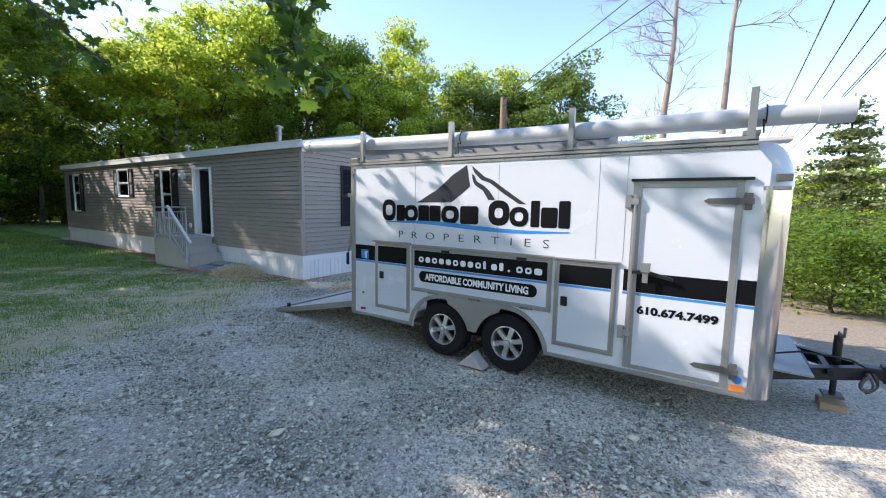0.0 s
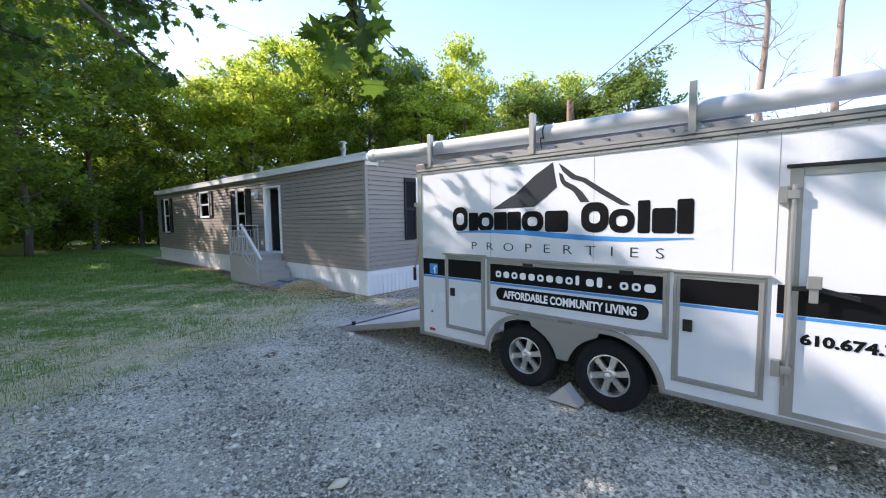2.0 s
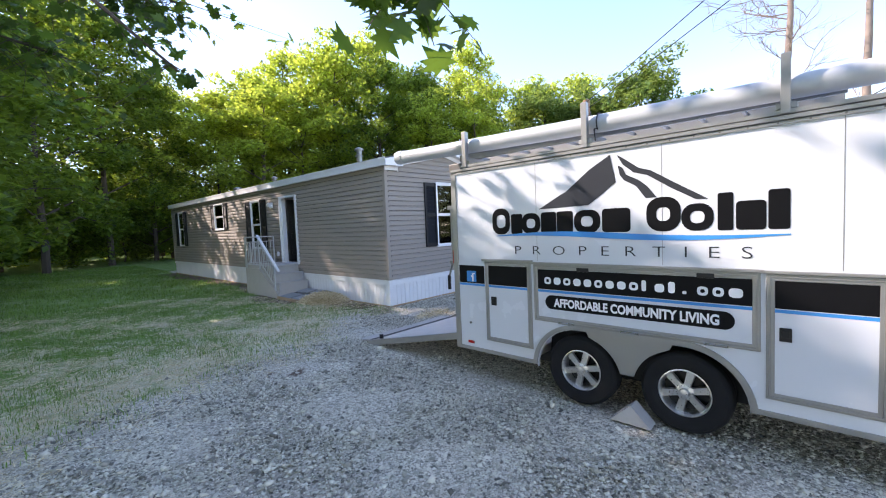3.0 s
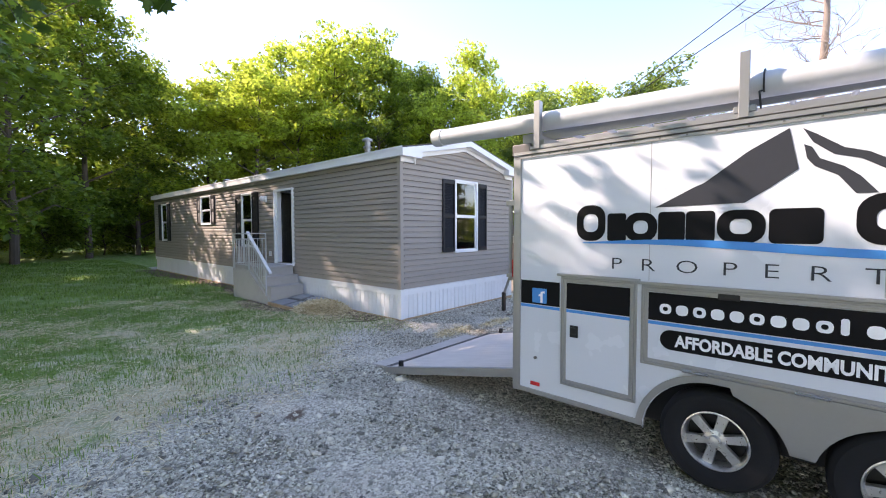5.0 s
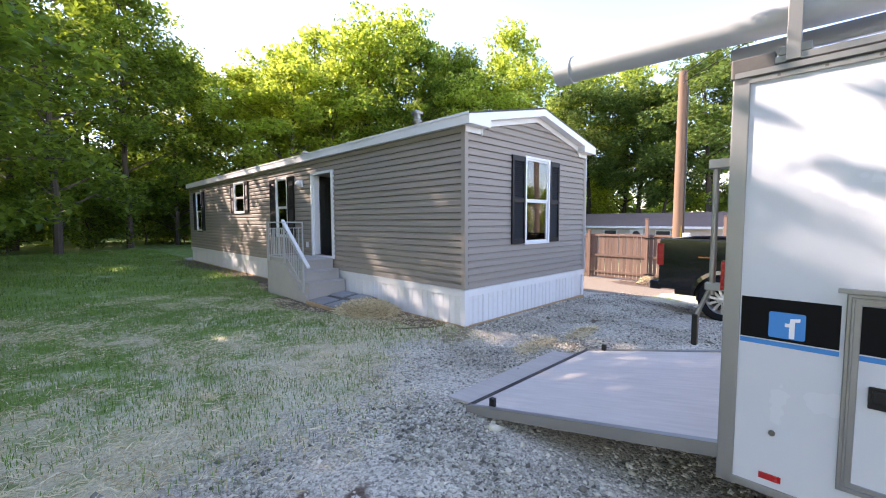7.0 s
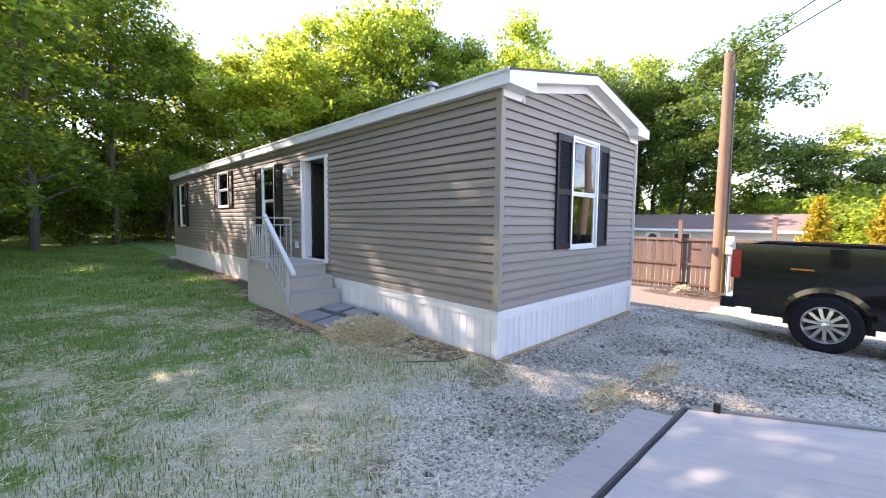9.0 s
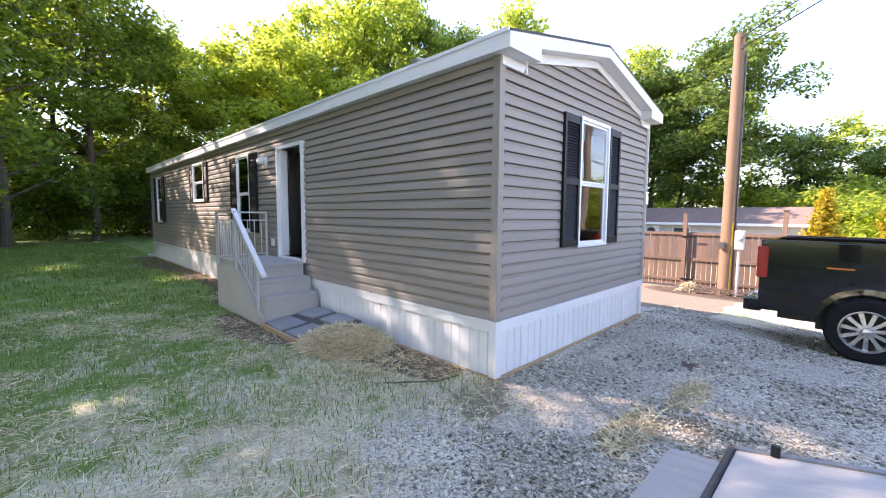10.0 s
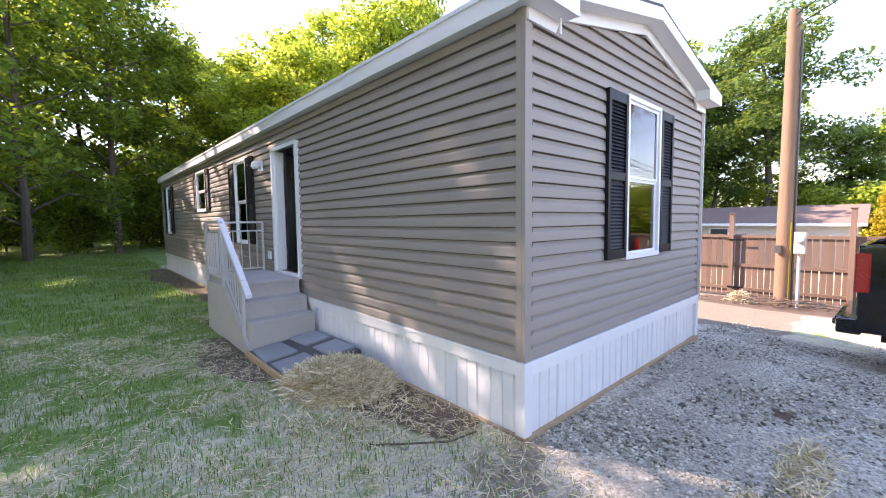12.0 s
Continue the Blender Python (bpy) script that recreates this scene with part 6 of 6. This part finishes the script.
# Bushes take the shaded leaf colour.
BUSH = tree_meshes(32, 2.3, 1.5, 0.15, 5200, 0.13, M_LEAF, trunk=0.05, clump=0.5, limbs=20)
for x, y, s in ((5.6, -10.7, 0.78), (6.5, -12.0, 0.85), (8.4, -10.4, 0.9), (9.6, -12.6, 0.95), (11.5, -11.0, 1.0)):
    plant("bush", BUSH, x, y, x * 53, s, 1.0, "rounded light-green bush beside the sunny road", "bush", "roadside bushes")


def conifer_meshes(seed, h, r, leaves, size, leaf_mat, droop=0.1, tiers=16, trunk=0.13, tight=0.25):
    rng = np.random.default_rng(seed)
    rd = random.Random(seed)
    bm = bmesh.new()
    bm_rod(bm, (0, 0, 0), (0, 0, h), trunk, 0.02, seg=8, caps=False)
    seg = []
    for i in range(tiers):
        f = (i + 0.5) / tiers
        z = h * (0.10 + 0.88 * f)
        ln = r * (1 - f) ** 0.8 + 0.12
        for b in range(6):
            a = b * 1.047 + i * 0.5 + rd.uniform(-0.3, 0.3)
            l2 = ln * rd.uniform(0.6, 1.1)
            e = Vector((math.cos(a) * l2, math.sin(a) * l2, z - droop * l2 + rd.uniform(-0.1, 0.1)))
            bm_rod(bm, (0, 0, z), e, 0.025, 0.008, seg=4, caps=False)
            seg.append((Vector((0, 0, z)), e))
    A, B = np.array([tuple(s[0]) for s in seg]), np.array([tuple(s[1]) for s in seg])
    w = np.linalg.norm(B - A, axis=1)
    pick = rng.choice(len(seg), leaves, p=w / w.sum())
    f = rng.uniform(0.15, 1.05, leaves)[:, None]
    c = A[pick] * (1 - f) + B[pick] * f + rng.normal(size=(leaves, 3)) * tight * np.array([1, 1, 0.6])
    v, fc = leaf_cards(rng, c, 0.6, size, 0.6)
    return finish("trunk", bm, M_BARK, True), mesh_from("crown", v, fc, leaf_mat)


plant("pine_tree", conifer_meshes(41, 7.9, 2.4, 15000, 0.17, M_PINE, tiers=12, tight=0.17), 17.1, -13.0, 0, 1.0, 1.0, "pale green pine with tiered branches beyond the road", "pine tree")
GOLDEN = conifer_meshes(42, 4.3, 1.15, 9000, 0.15, M_GOLD, droop=-0.25, tiers=18, tight=0.11)
for x, y, s in ((20.4, -1.75, 0.98), (18.4, -3.8, 1.0)):
    plant("golden_conifer", GOLDEN, x, y, x * 31, s * 0.72, 1.33, "golden-yellow conical evergreen beyond the fence", "conifer", "golden conifers")


def bare_tree(x, y, h, r, seed, twigs, label):
    rd = random.Random(seed)
    z0 = float(rise(x, y)) - 0.05
    t = thing("dead_tree", label, "bare tree", Matrix.Translation((x, y, z0)), "bare trees")
    bm = bmesh.new()
    p, k = Vector((0, 0, 0)), 0
    pts = [p]
    for k in range(10):
        p = p + Vector((rd.uniform(-0.14, 0.14), rd.uniform(-0.14, 0.14), h / 10))
        pts.append(p)
    for k in range(10):
        bm_rod(bm, pts[k], pts[k + 1], r * (1 - k / 13), r * (1 - (k + 1) / 13), seg=10, caps=False)
    part("trunk", bm, M_PALEBARK, t, smooth=True)
    bm = bmesh.new()

    def grow(o, d, ln, rad, depth):
        q = o
        for s in range(3):
            d = (d + Vector((rd.gauss(0, 0.22), rd.gauss(0, 0.22), rd.gauss(0.06, 0.2)))).normalized()
            e = q + d * ln / 3
            bm_rod(bm, q, e, rad * (1 - s * 0.25), rad * (0.75 - s * 0.22), seg=5, caps=False)
            q = e
            if depth > 0:
                for _ in range(2):
                    d2 = (d + Vector((rd.gauss(0, 0.6), rd.gauss(0, 0.6), rd.gauss(0.1, 0.4)))).normalized()
                    grow(q, d2, ln * 0.55, rad * 0.5, depth - 1)
    for i in range(twigs):
        f = rd.uniform(0.35, 0.97)
        o = pts[int(f * 10)].lerp(pts[min(10, int(f * 10) + 1)], (f * 10) % 1)
        a = rd.uniform(0, 6.28)
        grow(o, Vector((math.cos(a), math.sin(a), rd.uniform(-0.1, 0.6))).normalized(), rd.uniform(0.9, 2.4), 0.03, 2)
    tagged(part("fine_branching", bm, M_PALEBARK, t), kind="stuff")
    return t


bare_tree(14.9, -6.6, 15.0, 0.22, 5, 24, "tall bare trunk with fine dead branches beyond trailer")
bare_tree(15.6, -8.5, 15.0, 0.2, 9, 12, "tall bare trunk with few dead branches beyond trailer")

# maple beside the drive, whose low boughs reach over it
maple = thing("maple_tree", "large maple beside the drive with low leafy boughs", "tree", Matrix.Translation((-10.2, -1.6, 0)))
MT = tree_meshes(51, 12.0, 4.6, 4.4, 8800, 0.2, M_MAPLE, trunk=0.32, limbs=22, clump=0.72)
for nm, me in zip(("trunk", "crown"), MT):
    ob = new(nm, me)
    ob.parent = maple
LOBES = [(0, -0.5), (0.12, -0.3), (0.42, -0.36), (0.34, -0.16), (0.62, 0.02), (0.38, 0.08), (0.42, 0.34), (0.2, 0.22), (0.0, 0.66), (-0.2, 0.22), (-0.42, 0.34), (-0.38, 0.08), (-0.62, 0.02), (-0.34, -0.16), (-0.42, -0.36), (-0.12, -0.3)]


def bough(points, count, spread, seed, size=0.13):
    """A hanging bough through points with lobed leaves."""
    rd = random.Random(seed)
    rng = np.random.default_rng(seed)
    base = Vector((-10.2, -1.6, 0))
    bm = bmesh.new()
    P = [Vector(p) - base for p in points]
    n = len(P)
    for i in range(n - 1):
        bm_rod(bm, P[i], P[i + 1], 0.035 * (1 - i / n) + 0.006, 0.035 * (1 - (i + 1) / n) + 0.004, seg=6)
    tw = []
    for i in range(count // 6):
        f = rd.uniform(0.35, 1.0) ** 0.8 * (n - 1)
        k = min(int(f), n - 2)
        o = P[k].lerp(P[k + 1], f - k)
        e = o + Vector((rd.gauss(0, spread), rd.gauss(0, spread), rd.gauss(-0.08, spread * 0.7)))
        bm_rod(bm, o, e, 0.006, 0.002, seg=4)
        tw.append((o, e))
    b = part("bough", bm, M_BARK, maple, "low maple bough")
    L = len(LOBES)
    shape = np.array([(x, y, -0.25 * x * x - 0.12 * y * y) for x, y in LOBES] + [(0, 0, 0)])
    V, F = [], []
    for i in range(count):
        o, e = tw[rd.randrange(len(tw))]
        c = o.lerp(e, rd.uniform(0.3, 1.05)) + Vector((rd.gauss(0, 0.05), rd.gauss(0, 0.05), rd.gauss(-0.03, 0.05)))
        m = np.array(Euler((rd.gauss(0, 0.75), rd.gauss(0, 0.75), rd.uniform(0, 6.28))).to_matrix())
        q = (shape * size * rd.uniform(0.6, 1.15)) @ m.T + np.array(tuple(c))
        s = len(V) * (L + 1)
        V.append(q)
        F += [(s + L, s + k, s + (k + 1) % L) for k in range(L)]
    ob = new("leaves", mesh_from("leaves", np.concatenate(V), np.array(F), M_MAPLE))
    ob.parent = b
    return b


bough([(-10.0, -1.7, 4.6), (-7.8, -3.2, 4.9), (-5.8, -4.9, 4.2), (-4.75, -5.6, 3.35), (-4.5, -5.75, 2.95)], 170, 0.2, 3, 0.15)
bough([(-10.0, -1.5, 4.4), (-7.5, -1.7, 5.1), (-5.4, -2.0, 4.3), (-4.6, -2.35, 3.5)], 150, 0.24, 4)
bough([(-10.0, -1.4, 5.0), (-7.6, -0.8, 5.6), (-5.4, -0.9, 5.1), (-4.2, -1.1, 4.8)], 800, 0.55, 6, 0.15)
bough([(-10.0, -1.4, 4.8), (-8.2, 0.6, 5.2), (-6.4, 1.4, 4.9), (-5.0, 1.6, 4.7)], 700, 0.6, 7, 0.15)


# ---- loose ground cover ----
def scatter_stones(count, box, size, seed, name, keep):
    """Crushed stones, eight faces each, resting on the ground."""
    rng = np.random.default_rng(seed)
    x = rng.uniform(box[0], box[1], count)
    y = rng.uniform(box[2], box[3], count)
    lawn, soil, dry = cover(x, y)
    ok = keep(x, y, lawn, soil, dry, rng)
    x, y = x[ok], y[ok]
    n = len(x)
    s = size * np.exp(rng.normal(0, 0.35, n))
    octa = np.array([(1, 0, 0), (0, 1, 0), (-1, 0, 0), (0, -1, 0), (0, 0, 1), (0, 0, -1)], float)
    v = octa[None] * (1 + rng.uniform(-0.35, 0.35, (n, 6, 3)))
    v = v + rng.normal(0, 0.16, (n, 6, 3))
    v *= np.stack([s, s * rng.uniform(0.5, 0.9, n), s * rng.uniform(0.35, 0.7, n)], -1)[:, None]
    a = rng.uniform(0, 6.28, n)
    c, w = np.cos(a)[:, None], np.sin(a)[:, None]
    vx, vy = v[..., 0] * c - v[..., 1] * w, v[..., 0] * w + v[..., 1] * c
    z = rise(x, y) + 0.2 * s
    P = np.stack([vx + x[:, None], vy + y[:, None], v[..., 2] + z[:, None]], -1).reshape(-1, 3)
    T = np.array([(0, 1, 4), (1, 2, 4), (2, 3, 4), (3, 0, 4), (1, 0, 5), (2, 1, 5), (3, 2, 5), (0, 3, 5)])
    F = (np.arange(n)[:, None, None] * 6 + T[None]).reshape(-1, 3)
    return tagged(new(name, mesh_from(name, P, F, M_STONE)), "loose grey crushed stone over the drive", "gravel", kind="stuff")


def on_gravel(x, y, lawn, soil, dry, rng):
    k = 1 - np.clip(lawn * 1.05 + soil * 0.8 + dry * 0.7, 0, 0.97)
    inside = (x > 0) & (x < HW) & (y > 0)
    return (rng.random(len(x)) < k) & ~inside


scatter_stones(120000, (-6.4, 0.6, -8.2, 0.6), 0.0125, 61, "gravel", on_gravel)
scatter_stones(36000, (0.4, 6.5, -6.0, 0.2), 0.0145, 62, "gravel", on_gravel)
scatter_stones(7000, (-6.0, -2.2, -8.5, 0.0), 0.02, 63, "gravel", on_gravel)


def blades(count, box, length, width, seed, name, material, label, category, keep, lift, tilt):
    """Thin blades or stalks, two faces each, standing or lying on the ground."""
    rng = np.random.default_rng(seed)
    x, y = rng.uniform(box[0], box[1], count), rng.uniform(box[2], box[3], count)
    lawn, soil, dry = cover(x, y)
    ok = keep(x, y, lawn, soil, dry, rng)
    x, y = x[ok], y[ok]
    n = len(x)
    g = rise(x, y) + 0.02 * lawn[ok] + 0.005
    a = rng.uniform(0, 6.28, n)
    e = np.abs(rng.normal(0, tilt, n)) if tilt < 0.6 else np.pi / 2 - np.abs(rng.normal(0, 0.35, n))
    L = length * rng.uniform(0.5, 1.3, n)
    d = np.stack([np.cos(a) * np.cos(e), np.sin(a) * np.cos(e), np.sin(e)], -1) * L[:, None]
    s = np.stack([-np.sin(a), np.cos(a), rng.normal(0, 0.4, n)], -1) * width
    p = np.stack([x, y, g + rng.uniform(0, lift, n)], -1)
    bend = np.stack([np.zeros(n), np.zeros(n), -0.12 * L], -1)
    v = np.stack([p - s, p + s, p + d * 0.55 + s * 0.8 - bend * 0.3, p + d + bend * 0.6, p + d * 0.55 - s * 0.8 - bend * 0.3], 1).reshape(-1, 3)
    v[:, 2] = np.maximum(v[:, 2], np.repeat(g, 5) - 0.004)
    i = np.arange(n)[:, None] * 5
    F = np.concatenate([i + np.array([[0, 1, 2]]), i + np.array([[0, 2, 4]]), i + np.array([[4, 2, 3]])], 1).reshape(-1, 3)
    return tagged(new(name, mesh_from(name, v, F, material)), label, category, kind="stuff")


def patches(x, y):
    return 0.5 + 0.25 * np.sin(2.1 * x + 1.3 * y) + 0.2 * np.sin(3.7 * y - 1.9 * x + 2) + 0.15 * np.sin(6.3 * x + 5.1 * y)


def clear(x, y):
    return ~((x > -1.0) & (x < 5) & (y > 2.4) & (y < 5.6)) & ~((x > -0.04) & (y > -0.04))


def grassy(x, y, lawn, soil, dry, rng):
    return (rng.random(len(x)) < lawn * np.clip(1.7 - 1.9 * patches(x, y), 0.06, 1) * (1 - 0.8 * soil)) & clear(x, y)


def strawy(x, y, lawn, soil, dry, rng):
    verge = 0.55 * np.clip((3.4 - (y - 0.42 * x)) / 2.0, 0, 1)
    edge = np.clip(lawn * 1.6, 0, 1) * np.clip(-0.3 + 1.5 * patches(x, y) + verge, 0.06, 1) + 0.04
    return (rng.random(len(x)) < edge * np.exp(-np.clip(y - 4, 0, 50) / 5)) & clear(x, y) & (y - 0.42 * x > -0.6)


blades(70000, (-7.0, 0.0, -2.4, 6.5), 0.06, 0.003, 71, "grass", M_GRASS, "short patchy green grass in the lawn", "grass", grassy, 0.005, 0.9)
blades(60000, (-9.0, 0.0, 6.5, 26.0), 0.09, 0.006, 72, "grass", M_GRASS, "short patchy green grass in the lawn", "grass", grassy, 0.005, 0.9)
blades(80000, (-7.0, 0.0, -3.2, 7.0), 0.12, 0.0028, 73, "scattered_straw", M_STRAW, "pale dry straw strewn over the lawn", "straw", strawy, 0.02, 0.12)


def heap(cx, cy, rx, ry, h, count, seed, label, base=0.0, length=0.17):
    """A heap of straw: stalks lying on a low mound."""
    rng = np.random.default_rng(seed)
    a, r = rng.uniform(0, 6.28, count), np.sqrt(rng.uniform(0, 1, count)) * (1 + rng.normal(0, 0.08, count))
    x, y = cx + np.cos(a) * r * rx, cy + np.sin(a) * r * ry
    z = base + rise(x, y) + h * np.clip(1 - r * r, 0, 1) * rng.uniform(0.7, 1.08, count) + 0.01
    b, e = rng.uniform(0, 6.28, count), rng.normal(0, 0.32, count)
    L = length * rng.uniform(0.4, 1.4, count)
    d = np.stack([np.cos(b) * np.cos(e), np.sin(b) * np.cos(e), np.sin(e)], -1) * L[:, None]
    s = np.stack([-np.sin(b), np.cos(b), rng.normal(0, 0.6, count)], -1) * 0.0036
    p = np.stack([x, y, z], -1)
    v = np.stack([p - d / 2 - s, p - d / 2 + s, p + d / 2 + s, p + d / 2 - s], 1).reshape(-1, 3)
    i = np.arange(count)[:, None] * 4
    F = np.concatenate([i + np.array([[0, 1, 2]]), i + np.array([[0, 2, 3]])], 1).reshape(-1, 3)
    return tagged(new("straw_heap", mesh_from("straw_heap", v, F, M_STRAW)), label, "straw", kind="stuff")


heap(-0.55, 1.95, 0.50, 0.62, 0.17, 11000, 81, "heap of pale dry straw beside the paver pad", base=0.07)
heap(-0.85, 1.6, 0.75, 0.75, 0.03, 4500, 82, "thin straw spread round the heap")
heap(0.0, -1.35, 0.5, 0.16, 0.03, 350, 83, "wisp of straw beside the ramp")
heap(1.1, -1.5, 0.5, 0.14, 0.03, 250, 84, "wisp of straw beside the ramp")
heap(10.9, 0.9, 0.35, 0.35, 0.3, 700, 85, "tuft of dry grass by the pole")

bm = bmesh.new()
bm_pipe(bm, [(-0.95, 0.75, 0.03), (-0.72, 0.55, 0.035), (-0.45, 0.35, 0.03), (-0.2, 0.32, 0.03)], 0.009, 6)
bm_pipe(bm, [(-0.45, 0.35, 0.03), (-0.38, 0.5, 0.04)], 0.006, 6)
solid("fallen_twig", bm, M_BRUSH, "thin brown twig lying on bare soil by skirting", "twig")
